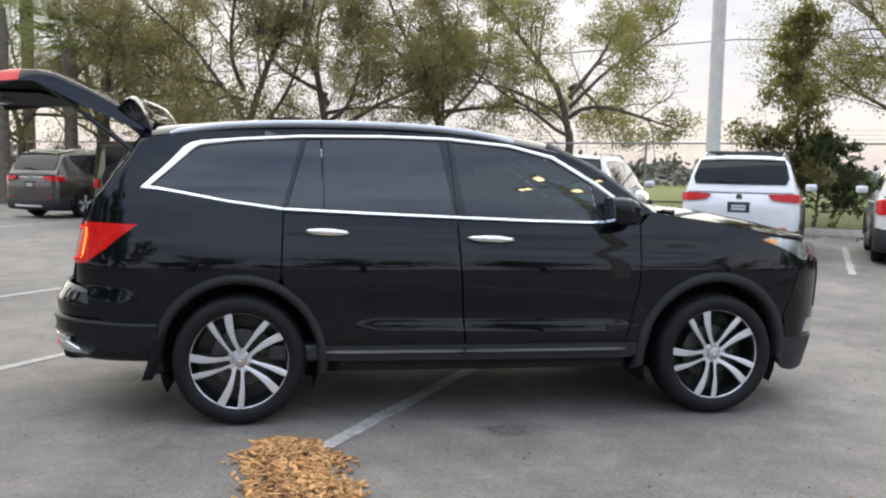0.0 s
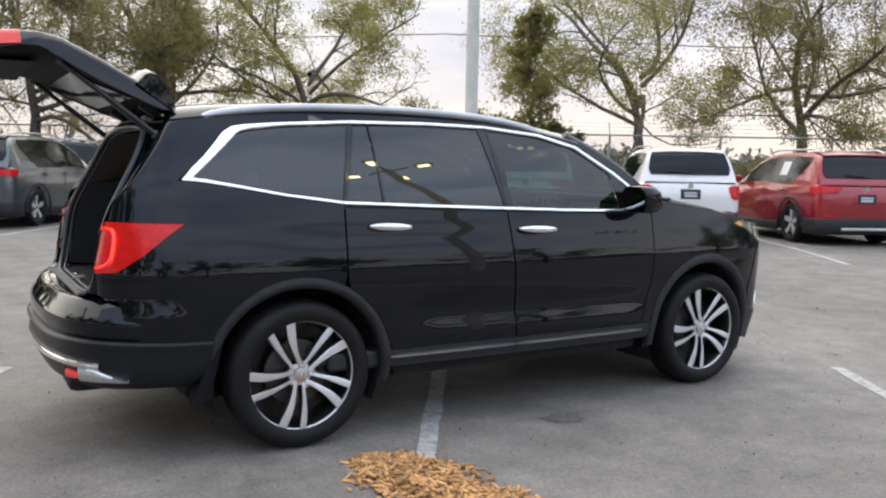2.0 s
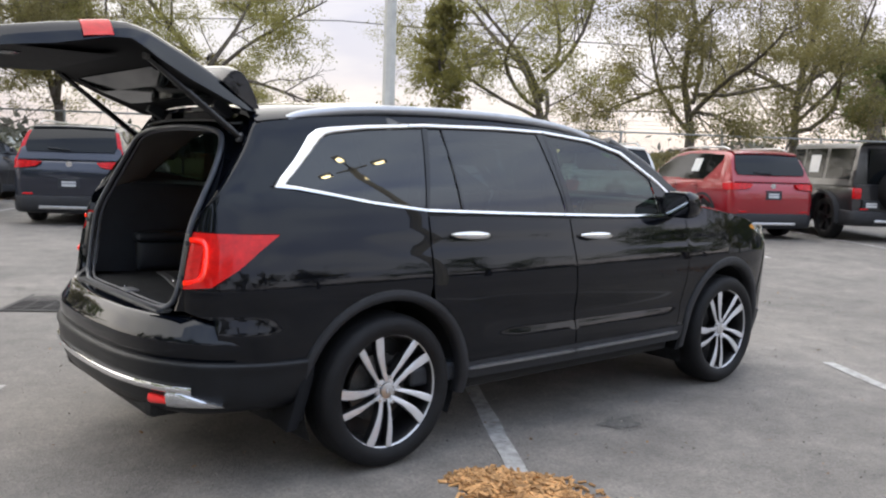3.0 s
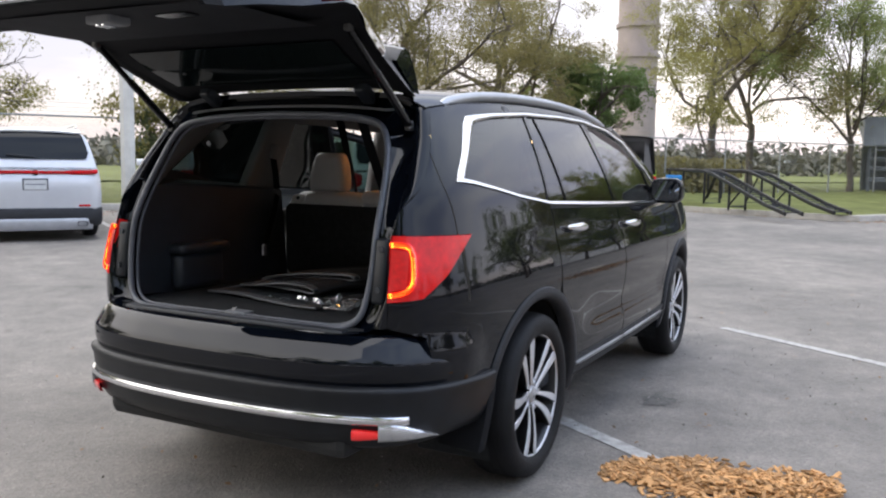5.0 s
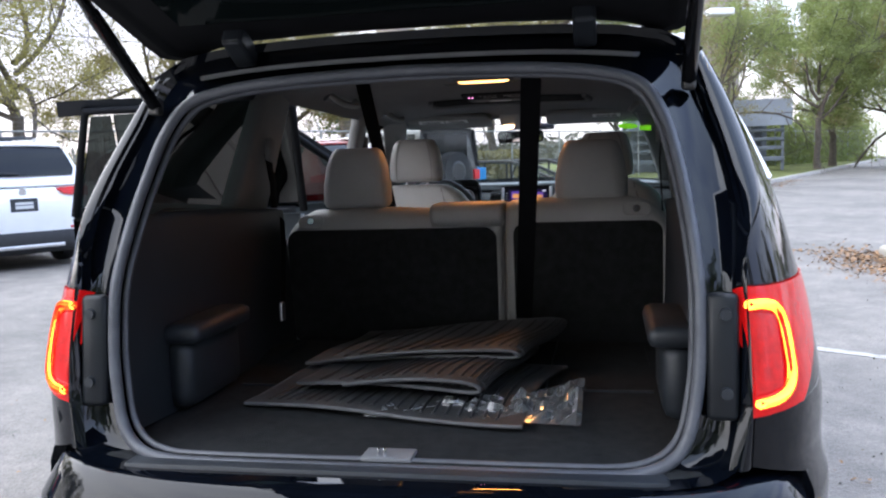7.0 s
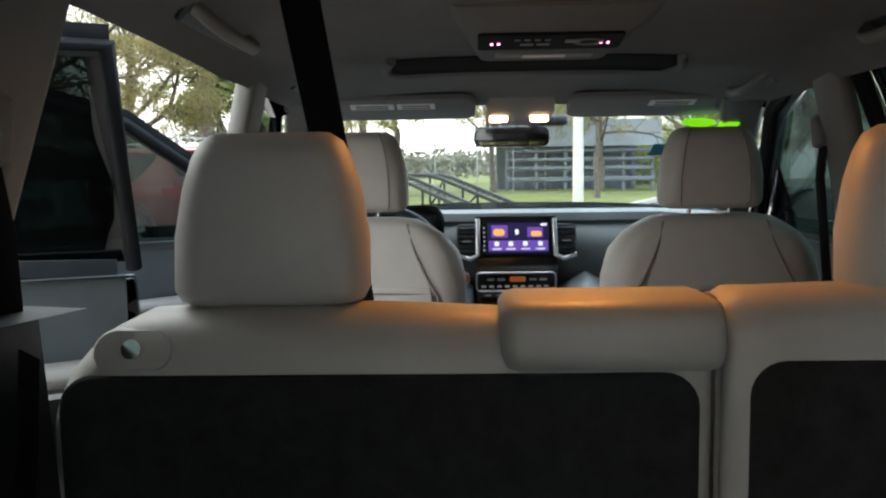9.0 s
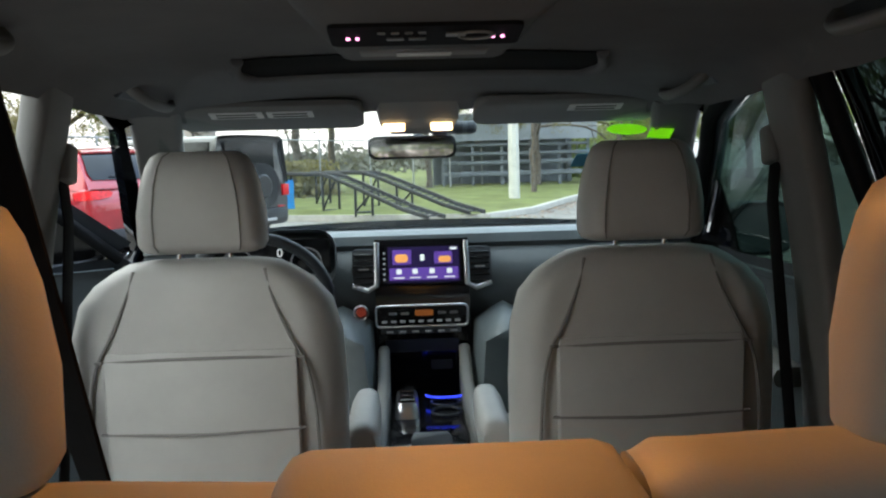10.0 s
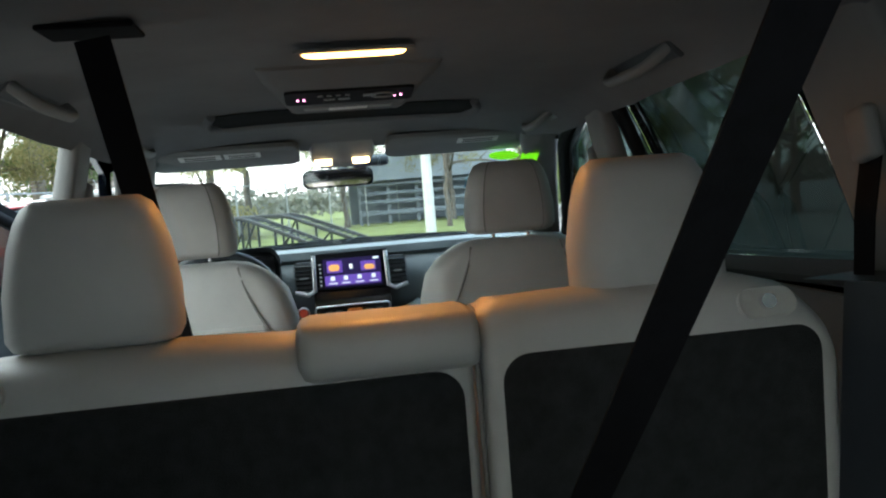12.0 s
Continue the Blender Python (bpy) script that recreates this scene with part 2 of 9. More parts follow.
def cyl(bm, a, b, r, r2=None, n=12, caps=True):
    """A cylinder or cone from a to b."""
    a, b = Vector(a), Vector(b)
    q = (b - a).to_track_quat("Z", "Y").to_matrix()
    r2 = r if r2 is None else r2
    ra = [bm.verts.new(a + q @ Vector((r * math.cos(i * 2 * math.pi / n), r * math.sin(i * 2 * math.pi / n), 0))) for i in range(n)]
    rb = [bm.verts.new(b + q @ Vector((r2 * math.cos(i * 2 * math.pi / n), r2 * math.sin(i * 2 * math.pi / n), 0))) for i in range(n)]
    for i in range(n):
        bm.faces.new((ra[i], ra[(i + 1) % n], rb[(i + 1) % n], rb[i]))
    if caps:
        bm.faces.new(ra[::-1])
        bm.faces.new(rb)


def loft(bm, rings, caps=True, closed=True):
    """Skin over rings of points of equal count."""
    vr = [[bm.verts.new(p) for p in ring] for ring in rings]
    n = len(vr[0])
    for a, b in zip(vr, vr[1:]):
        for i in range(n if closed else n - 1):
            j = (i + 1) % n
            bm.faces.new((a[i], a[j], b[j], b[i]))
    if caps and closed:
        bm.faces.new(vr[0][::-1])
        bm.faces.new(vr[-1])
    return vr


def rrect(w, h, r, n=4):
    """A rounded rectangle about the origin, as (a, b) pairs."""
    r = min(r, w / 2 - 1e-4, h / 2 - 1e-4)
    out = []
    for cx, cy, a0 in ((w / 2 - r, h / 2 - r, 0), (-w / 2 + r, h / 2 - r, 90), (-w / 2 + r, -h / 2 + r, 180), (w / 2 - r, -h / 2 + r, 270)):
        for i in range(n + 1):
            a = radians(a0 + 90 * i / n)
            out.append((cx + r * math.cos(a), cy + r * math.sin(a)))
    return out


def tube(bm, pts, r, n=8, flat=None, caps=True, up=(0, 0, 1)):
    """A round rod, or with flat=(w, t) a flat strap, along a line of points."""
    pts = [Vector(p) for p in pts]
    prof = [(r * math.cos(2 * math.pi * i / n), r * math.sin(2 * math.pi * i / n)) for i in range(n)] if flat is None else rrect(flat[0], flat[1], flat[1] * 0.45, 2)
    rings = []
    for i, p in enumerate(pts):
        d = (pts[min(i + 1, len(pts) - 1)] - pts[max(i - 1, 0)]).normalized()
        s = d.cross(Vector(up))
        s = s.normalized() if s.length > 1e-4 else Vector((1, 0, 0))
        u = s.cross(d)
        rings.append([p + a * s + b * u for a, b in prof])
    loft(bm, rings, caps)


def spline(pts, n=8):
    """Catmull-Rom through points of any dimension, n steps a span."""
    P = [np.array(p, float) for p in pts]
    P = [2 * P[0] - P[1]] + P + [2 * P[-1] - P[-2]]
    out = []
    for i in range(1, len(P) - 2):
        for k in range(n):
            t = k / n
            a, b, c, d = P[i - 1], P[i], P[i + 1], P[i + 2]
            out.append(0.5 * (2 * b + (c - a) * t + (2 * a - 5 * b + 4 * c - d) * t * t + (3 * b - 3 * c + d - a) * t ** 3))
    out.append(P[-2])
    return out


from mathutils.geometry import delaunay_2d_cdt


def inside(p, poly):
    x, y = p
    c = False
    for (x1, y1), (x2, y2) in zip(poly, poly[1:] + poly[:1]):
        if (y1 > y) != (y2 > y) and x < (x2 - x1) * (y - y1) / (y2 - y1) + x1:
            c = not c
    return c


def sheet(name, outline, surf, material, parent, thick=0.02, step=0.06, label="", origin=None):
    """A curved panel: the outline in the plane (u, v), filled, laid on surf(u, v) -> (point, normal), with a turned-in edge."""
    ring = []
    for (x1, y1), (x2, y2) in zip(outline, outline[1:] + outline[:1]):
        k = max(1, int(math.hypot(x2 - x1, y2 - y1) / step + 0.5))
        ring += [(x1 + (x2 - x1) * i / k, y1 + (y2 - y1) * i / k) for i in range(k)]
    nb = len(ring)
    xs, ys = [p[0] for p in ring], [p[1] for p in ring]
    R = np.array(ring)
    pts = list(ring)
    for i in range(int((max(xs) - min(xs)) / step) + 1):
        for j in range(int((max(ys) - min(ys)) / step) + 1):
            p = (min(xs) + (i + 0.5) * step, min(ys) + (j + 0.5) * step)
            if inside(p, ring) and np.min((R[:, 0] - p[0]) ** 2 + (R[:, 1] - p[1]) ** 2) > (0.45 * step) ** 2:
                pts.append(p)
    vs, _, fs, *_ = delaunay_2d_cdt([Vector(p) for p in pts], [(i, (i + 1) % nb) for i in range(nb)], [list(range(nb))], 1, 1e-6)
    P, N = zip(*[surf(v[0], v[1]) for v in vs])
    o = Vector(origin) if origin is not None else Vector((0, 0, 0))
    verts, norms, faces = [p - o for p in P], list(N), []
    for f in fs:
        a, b, c = f[:3]
        nrm = (P[b] - P[a]).cross(P[c] - P[a])
        faces.append((a, b, c) if nrm.dot(N[a]) > 0 else (a, c, b))
    # outer edge turned in
    count = {}
    for f in faces:
        for q in range(3):
            ed = (f[q], f[(q + 1) % 3])
            count[ed] = 1
    for a, b in [ed for ed in count if (ed[1], ed[0]) not in count]:
        k = len(verts)
        ea = (P[b] - P[a]).cross(N[a]).normalized()
        verts += [P[a] - o, P[b] - o, P[b] - o - N[b] * thick, P[a] - o - N[a] * thick]
        norms += [ea] * 4
        faces.append((k + 1, k, k + 3, k + 2))
    me = bpy.data.meshes.new(name)
    me.from_pydata(verts, [], faces)
    me.polygons.foreach_set("use_smooth", [True] * len(me.polygons))
    me.normals_split_custom_set_from_vertices([tuple(n) for n in norms])
    me.materials.append(material)
    ob = new(name, me)
    ob.parent = parent
    if origin is not None:
        ob.location = o
    if label:
        ob["label"] = label
    return ob


# ---- ground: one sheet, the lot rising gently to the row of parked cars ----
D_ = Vector((0.545, 0.839, 0))   # along the bays
N_ = Vector((0.839, -0.545, 0))  # along the row


def lot(a, b, z=0.0):
    """A place from lot coordinates: a along the bays, b along the row."""
    p = D_ * a + N_ * b
    return Vector((p.x, p.y, rise(p.x, p.y) + z))


def rise(x, y):
    a = 0.545 * x + 0.839 * y
    t = min(1.0, max(0.0, (a - 2.5) / 7.0))
    return 0.15 * t * t * (3 - 2 * t)


def kerb_a(b):
    """Where the grass begins, along the row."""
    t = min(1.0, max(0.0, (b - 14.2) / 2.2))
    t = t * t * (3 - 2 * t)
    near = 8.6 + max(0.0, b - 19) * 0.22
    return 17.2 * (1 - t) + near * t


def asphalt_material():
    m = bpy.data.materials.new("worn_asphalt")
    m.use_nodes = True
    nt = m.node_tree
    b = nt.nodes["Principled BSDF"]
    link = nt.links.new
    co = nt.nodes.new("ShaderNodeTexCoord")

    def noise_node(scale, detail=6, rough=0.6):
        n = nt.nodes.new("ShaderNodeTexNoise")
        n.inputs["Scale"].default_value, n.inputs["Detail"].default_value, n.inputs["Roughness"].default_value = scale, detail, rough
        link(co.outputs["Object"], n.inputs["Vector"])
        return n

    def ramp(src, p0, c0, p1, c1):
        r = nt.nodes.new("ShaderNodeValToRGB")
        r.color_ramp.elements[0].position, r.color_ramp.elements[0].color = p0, (*c0, 1)
        r.color_ramp.elements[1].position, r.color_ramp.elements[1].color = p1, (*c1, 1)
        link(src, r.inputs["Fac"])
        return r.outputs["Color"]

    def mul(a, c, fac=1.0):
        x = nt.nodes.new("ShaderNodeMixRGB")
        x.blend_type = "MULTIPLY"
        x.inputs["Fac"].default_value = fac
        link(a, x.inputs["Color1"])
        link(c, x.inputs["Color2"])
        return x.outputs["Color"]

    big = ramp(noise_node(0.35, 5).outputs["Fac"], 0.35, (0.124, 0.117, 0.109), 0.68, (0.218, 0.202, 0.186))
    mid = ramp(noise_node(3.0, 8, 0.7).outputs["Fac"], 0.3, (0.66, 0.655, 0.65), 0.7, (1.20, 1.18, 1.15))
    vo = nt.nodes.new("ShaderNodeTexVoronoi")
    vo.inputs["Scale"].default_value = 95
    link(co.outputs["Object"], vo.inputs["Vector"])
    grain = ramp(vo.outputs["Color"], 0.1, (0.50, 0.49, 0.48), 0.9, (1.48, 1.46, 1.40))
    spots = ramp(noise_node(1.7, 3).outputs["Fac"], 0.24, (0.55, 0.54, 0.54), 0.36, (1, 1, 1))
    c = mul(mul(mul(big, mid), grain, 0.45), spots)
    link(c, b.inputs["Base Color"])
    b.inputs["Roughness"].default_value = 0.74
    b.inputs["Specular IOR Level"].default_value = 0.5
    bp = nt.nodes.new("ShaderNodeBump")
    bp.inputs["Strength"].default_value, bp.inputs["Distance"].default_value = 0.5, 0.006
    link(vo.outputs["Distance"], bp.inputs["Height"])
    link(bp.outputs["Normal"], b.inputs["Normal"])
    return m


ASPHALT = asphalt_material()
GRASS = mat("mown_grass", (0.115, 0.130, 0.045), 0.9, vary=0.4, scale=1.2, bump=0.6, bscale=25, spec=0.1, dark=(0.075, 0.080, 0.028))
FIELD = mat("field_grass", (0.15, 0.165, 0.060), 0.95, vary=0.35, scale=0.05, bump=0.3, bscale=8, spec=0.1)
CONCRETE = mat("kerb_concrete", (0.36, 0.34, 0.30), 0.85, vary=0.25, scale=3, bump=0.3, bscale=60)
LINEW = mat("worn_white_paint", (0.39, 0.38, 0.36), 0.8, vary=0.30, scale=14, bump=0.2, bscale=90, dark=(0.20, 0.19, 0.18))

bm = bmesh.new()
av = [-300, -120, -60, -30, -15, -8, -4] + [x * 0.5 for x in range(-6, 48)] + [26, 30, 40, 60, 100, 180, 350, 700, 1500]
bv = [-1200, -500, -200, -90, -45] + list(range(-30, 62, 3)) + [70, 90, 140, 250, 500, 1200]
grid = []
for a in av:
    row = []
    for b_ in bv:
        p = D_ * a + N_ * b_
        row.append(bm.verts.new((p.x, p.y, rise(p.x, p.y))))
    grid.append(row)
for i in range(len(av) - 1):
    for j in range(len(bv) - 1):
        bm.faces.new((grid[i][j], grid[i][j + 1], grid[i + 1][j + 1], grid[i + 1][j]))
ground = tagged(part("ground", bm, ASPHALT, smooth=180), "worn grey asphalt of the parking lot", "ground", kind="structure")

# grass beyond the kerb, with the kerb as a step
bm = bmesh.new()
rows_g = []
bs = [-300, -120, -60] + [x * 1.0 for x in range(-40, 14)] + [14 + 0.25 * i for i in range(0, 12)] + [x for x in range(17, 62)] + [80, 120, 300]
for b_ in bs:
    k0 = kerb_a(b_) + 0.15
    rows_g.append([bm.verts.new(lot(k0 + off, b_, 0.14 + 0.10 * min(1, off / 4) + 0.03 * noise.noise(Vector((b_ * 0.7, off, 0))))) for off in (0, 0.3, 0.8, 1.5, 2.5, 4, 6, 9, 13, 18, 26, 40, 70, 130, 260)])
for r1, r2 in zip(rows_g, rows_g[1:]):
    for i in range(len(r1) - 1):
        bm.faces.new((r1[i], r2[i], r2[i + 1], r1[i + 1]))
grass = tagged(part("lawn", bm, GRASS, smooth=180), "short dry green grass beyond the kerb", "grass", kind="structure")
bm = bmesh.new()
rings = []
for b_ in [x * 0.5 for x in range(-60, 140)]:
    k0 = kerb_a(b_)
    rings.append([lot(k0, b_, -0.05), lot(k0 + 0.005, b_, 0.11), lot(k0 + 0.03, b_, 0.15), lot(k0 + 0.15, b_, 0.155), lot(k0 + 0.17, b_, 0.10)])
loft(bm, rings, caps=False, closed=False)
kerb = tagged(part("kerb", bm, CONCRETE, smooth=40), "pale concrete kerb along the grass", "kerb", kind="structure")


def bay_line(a0, a1, b0, w=0.10, name="parking_line"):
    bm = bmesh.new()
    rng = random.Random(int(b0 * 100) + 7)
    n = max(2, int((a1 - a0) / 0.25))
    pv = None
    for i in range(n + 1):
        a = a0 + (a1 - a0) * i / n
        e1, e2 = rng.uniform(-0.006, 0.006), rng.uniform(-0.006, 0.006)
        cur = (bm.verts.new(lot(a, b0 - w / 2 + e1, 0.004)), bm.verts.new(lot(a, b0 + w / 2 + e2, 0.004)))
        if pv:
            bm.faces.new((pv[0], pv[1], cur[1], cur[0]))
        pv = cur
    return tagged(part(name, bm, LINEW), "worn white painted parking bay line", "road marking", "parking bay lines", "structure")


bay_line(-1.10, 3.9, 1.12)
bay_line(-4.5, 1.32, 4.00)
bay_line(-4.2, 0.65, -1.80)
for b_ in (-4.7, -7.6, -10.5):
    bay_line(-1.1, 4.0, b_)
for b_ in (-15.3, -12.4, -9.4, -6.4, -2.6, 0.55, 3.85, 6.7, 9.7):
    bay_line(7.4 if b_ < 1 or b_ > 5 else 8.4, 13.5, b_)

# oil stain on the asphalt
OIL = mat("old_oil_stain", (0.105, 0.099, 0.090), 0.8, vary=0.5, scale=22, bump=0.5, bscale=90)
bm = bmesh.new()
rng = random.Random(4)
ring = []
for i in range(120):
    a = 2 * math.pi * i / 120
    ca, sa = math.cos(a), math.sin(a)
    r = 0.92 + 0.42 * noise.noise(Vector((ca * 1.6, sa * 1.6, 3))) + 0.30 * noise.noise(Vector((ca * 5, sa * 5, 8))) + 0.22 * noise.noise(Vector((ca * 15, sa * 15, 1)))
    ring.append(bm.verts.new((1.49 + 0.135 * r * ca, -1.125 + 0.09 * r * sa, 0.004)))
bm.faces.new(ring)
for i in range(60):
    a, d = rng.uniform(0, 6.28), rng.uniform(0.95, 1.55)
    c, r = Vector((1.49 + 0.135 * d * math.cos(a), -1.125 + 0.09 * d * math.sin(a), 0.004)), rng.uniform(0.002, 0.009)
    bm.faces.new([bm.verts.new(c + Vector((r * math.cos(k * 1.05) * rng.uniform(0.6, 1.2), r * math.sin(k * 1.05) * rng.uniform(0.6, 1.2), 0))) for k in range(6)])
tagged(part("oil_stain", bm, OIL), "dark old oil stain on the asphalt", "stain", kind="structure")

# drain grate behind the car
bm = bmesh.new()
gm = Matrix.Translation((-0.08, 4.25, 0.0)) @ Matrix.Rotation(radians(57), 4, "Z")
drain = thing("drain_grate", "rusty dark iron drain grate in the asphalt", "drain grate", m=gm)
box(bm, (0, 0.33, 0.006), (1.0, 0.04, 0.02), 0.004)
box(bm, (0, -0.33, 0.006), (1.0, 0.04, 0.02), 0.004)
box(bm, (0.48, 0, 0.006), (0.04, 0.62, 0.02), 0.004)
box(bm, (-0.48, 0, 0.006), (0.04, 0.62, 0.02), 0.004)
IRON = mat("dark_iron", (0.05, 0.047, 0.045), 0.65, metal=0.5, vary=0.4, scale=14)
part("grate_frame", bm, IRON, drain)
# thin black sheet in place of the pit, its shade put into the colour
bm = bmesh.new()
box(bm, (0, 0, 0.0035), (0.94, 0.62, 0.003))
part("sump_shade", bm, mat("sump_shade_black", (0.01, 0.01, 0.01), 0.9), drain)
for i in range(15):
    bm = bmesh.new()
    box(bm, (-0.43 + i * 0.0615, 0, 0.008), (0.022, 0.62, 0.016), 0.003, 1)
    part("bar", bm, IRON, drain)
for i in range(3):
    bm = bmesh.new()
    box(bm, (0, -0.17 + i * 0.17, 0.0075), (0.92, 0.018, 0.013), 0.003, 1)
    part("cross_bar", bm, IRON, drain)

# heap of wood-chip mulch on the asphalt
CHIP = mat("wood_chips", (0.43, 0.235, 0.095), 0.85, vary=0.25, scale=30, island=0.5)
rng = random.Random(11)
cv, cf = [], []
for i in range(2600):
    # a tapering heap that runs away from the car along the bay line
    s = rng.random() ** 0.8
    w = 0.34 * (1 - 0.35 * s)
    lx, ly = rng.gauss(0, 0.42), rng.random()
    if abs(lx) > 1:
        continue
    edge = 0.22 * noise.noise(Vector((lx * 3, ly * 4, 1)))
    px = 0.24 + lx * w * (0.55 + 0.45 * min(1, ly * 3)) + 0.16 * ly + edge * 0.3
    py = -1.19 - ly * 0.95 + edge * 0.2
    h = 0.035 * max(0, 1 - lx * lx) * min(1, ly * 4)
    ce = Vector((px, py, 0.006 + h * rng.random()))
    ln, wd, th = rng.uniform(0.012, 0.034), rng.uniform(0.005, 0.011), 0.003
    rot = Euler((rng.uniform(-0.5, 0.5), rng.uniform(-0.4, 0.4), rng.uniform(0, 6.3))).to_matrix()
    k = len(cv)
    for sx, sy, sz in ((-1, -1, -1), (1, -0.7, -1), (1, 0.8, -1), (-1, 1, -1), (-1, -1, 1), (1, -0.7, 1), (1, 0.8, 1), (-1, 1, 1)):
        cv.append(ce + rot @ Vector((sx * ln, sy * wd, sz * th)))
    cf += [(k, k + 3, k + 2, k + 1), (k + 4, k + 5, k + 6, k + 7), (k, k + 1, k + 5, k + 4), (k + 1, k + 2, k + 6, k + 5), (k + 2, k + 3, k + 7, k + 6), (k + 3, k, k + 4, k + 7)]
me = bpy.data.meshes.new("wood_chip_mulch")
me.from_pydata(cv, [], cf)
me.materials.append(CHIP)
tagged(new("wood_chip_mulch", me), "spilled heap of orange-brown wood-chip mulch on asphalt", "mulch", kind="stuff")

# loose leaf litter and grit scattered over the lot
LITTER = mat("leaf_litter", (0.20, 0.115, 0.055), 0.9, island=0.6)
cv, cf = [], []
for i in range(2600):
    if i < 900:
        px, py = rng.uniform(-5, 7), rng.uniform(-6, 4)
        sc = rng.uniform(0.004, 0.016)
    elif i < 1900:
        b_ = rng.uniform(-14, 14)
        p = lot(rng.gauss(16.2, 0.5), b_)
        px, py, sc = p.x, p.y, rng.uniform(0.02, 0.05)
    else:
        b_ = rng.uniform(14, 30)
        p = lot(kerb_a(b_) - abs(rng.gauss(0, 0.35)) - 0.02, b_)
        px, py, sc = p.x, p.y, rng.uniform(0.015, 0.04)
    ce = Vector((px, py, rise(px, py) + 0.006 + sc * 0.2))
    rot = Euler((rng.uniform(-0.4, 0.4), rng.uniform(-0.4, 0.4), rng.uniform(0, 6.3))).to_matrix()
    k = len(cv)
    cv += [ce + rot @ Vector(q) * sc for q in ((-1, -0.4, 0), (0, -0.6, 0.2), (1, 0, 0), (0, 0.6, 0.2), (-1, 0.4, 0.1))]
    cf.append((k, k + 1, k + 2, k + 3, k + 4))
me = bpy.data.meshes.new("leaf_litter")
me.from_pydata(cv, [], cf)
me.materials.append(LITTER)
tagged(new("leaf_litter", me), "scattered brown leaf litter on asphalt and kerb", "leaf litter", kind="stuff")




# loose stones and grit lying on the asphalt
GRIT = mat("loose_grit", (0.20, 0.185, 0.165), 0.9, island=0.75)
cv, cf = [], []
rng = random.Random(77)
for i in range(9000):
    px, py = rng.uniform(-5.5, 7.5), rng.uniform(-5.5, 3.0)
    if rng.random() > 0.35 + 0.9 * noise.noise(Vector((px * 0.8, py * 0.8, 5))):
        continue
    sc = rng.uniform(0.0025, 0.007) * (2.0 if rng.random() < 0.04 else 1.0)
    ce = Vector((px, py, rise(px, py) + 0.004 + sc * 0.3))
    rot = Euler((rng.uniform(-1, 1), rng.uniform(-1, 1), rng.uniform(0, 6.3))).to_matrix()
    k = len(cv)
    cv += [ce + rot @ Vector(q) * sc for q in ((1, 0, 0), (-0.8, 0.7, 0), (-0.7, -0.8, 0), (0, 0, 0.8), (0, 0, -0.5))]
    cf += [(k, k + 1, k + 3), (k + 1, k + 2, k + 3), (k + 2, k, k + 3), (k + 1, k, k + 4), (k + 2, k + 1, k + 4), (k, k + 2, k + 4)]
me = bpy.data.meshes.new("loose_grit")
me.from_pydata(cv, [], cf)
me.materials.append(GRIT)
tagged(new("loose_grit", me), "loose grit and small stones on the asphalt", "grit", kind="stuff")

# a bed of dry leaves round a broken kerb stone
cv, cf = [], []
for i in range(1500):
    px, py = rng.gauss(8.1, 0.75), rng.gauss(-3.55, 0.32)
    sc = rng.uniform(0.012, 0.035)
    ce = Vector((px, py, 0.006 + sc * 0.3 + 0.05 * rng.random() * math.exp(-((px - 8.3) ** 2 + (py + 3.7) ** 2) * 2)))
    rot = Euler((rng.uniform(-0.5, 0.5), rng.uniform(-0.5, 0.5), rng.uniform(0, 6.3))).to_matrix()
    k = len(cv)
    cv += [ce + rot @ Vector(q) * sc for q in ((-1, -0.4, 0), (0, -0.6, 0.2), (1, 0, 0), (0, 0.6, 0.2), (-1, 0.4, 0.1))]
    cf.append((k, k + 1, k + 2, k + 3, k + 4))
me = bpy.data.meshes.new("dry_leaf_bed")
me.from_pydata(cv, [], cf)
me.materials.append(LITTER)
tagged(new("dry_leaf_bed", me), "bed of dry brown leaves on the asphalt", "leaf litter", kind="stuff")
bm = bmesh.new()
box(bm, (8.35, -3.85, 0.07), (0.55, 0.24, 0.18), 0.05, 3, rot=(3, 2, 14))
for v in bm.verts:
    v.co += Vector((noise.noise(v.co * 9), noise.noise(v.co * 9 + Vector((4, 0, 0))), noise.noise(v.co * 9 + Vector((0, 7, 0))))) * 0.02
tagged(part("kerb_stone", bm, CONCRETE, smooth=60), "broken pale concrete kerb stone among dry leaves", "kerb stone")
# ======== the black three-row SUV: rear axle at x = 0, front towards +x ========
suv = thing("suv", "glossy black three-row SUV with tailgate and doors open", "car")

PLAN = [(-0.925, -0.60), (-0.918, -0.68), (-0.885, -0.755), (-0.80, -0.825), (-0.62, -0.888), (-0.3, -0.925), (0.3, -0.955), (1.3, -0.975), (2.3, -0.965), (2.9, -0.945),
        (3.3, -0.895), (3.5, -0.795), (3.66, -0.61), (3.76, -0.33), (3.79, 0.0)]
_pl = np.array(spline(PLAN, 24))
_arc = np.r_[0, np.cumsum(np.hypot(*np.diff(_pl, axis=0).T))]
_arc -= np.interp(0.0, _pl[:, 0], _arc)
SEC = [(0.15, -0.085), (0.28, -0.055), (0.42, -0.022), (0.56, -0.014), (0.75, -0.003), (0.86, 0.0), (0.93, -0.006), (1.0, -0.019), (1.06, -0.033), (1.15, -0.057), (1.3, -0.102), (1.5, -0.192), (1.65, -0.275), (1.75, -0.35)]
_sec = np.array(spline(SEC, 10))


def u_at(x):
    """The plan's arc coordinate at a place along the flank."""
    return float(np.interp(x, _pl[:, 0], _arc))


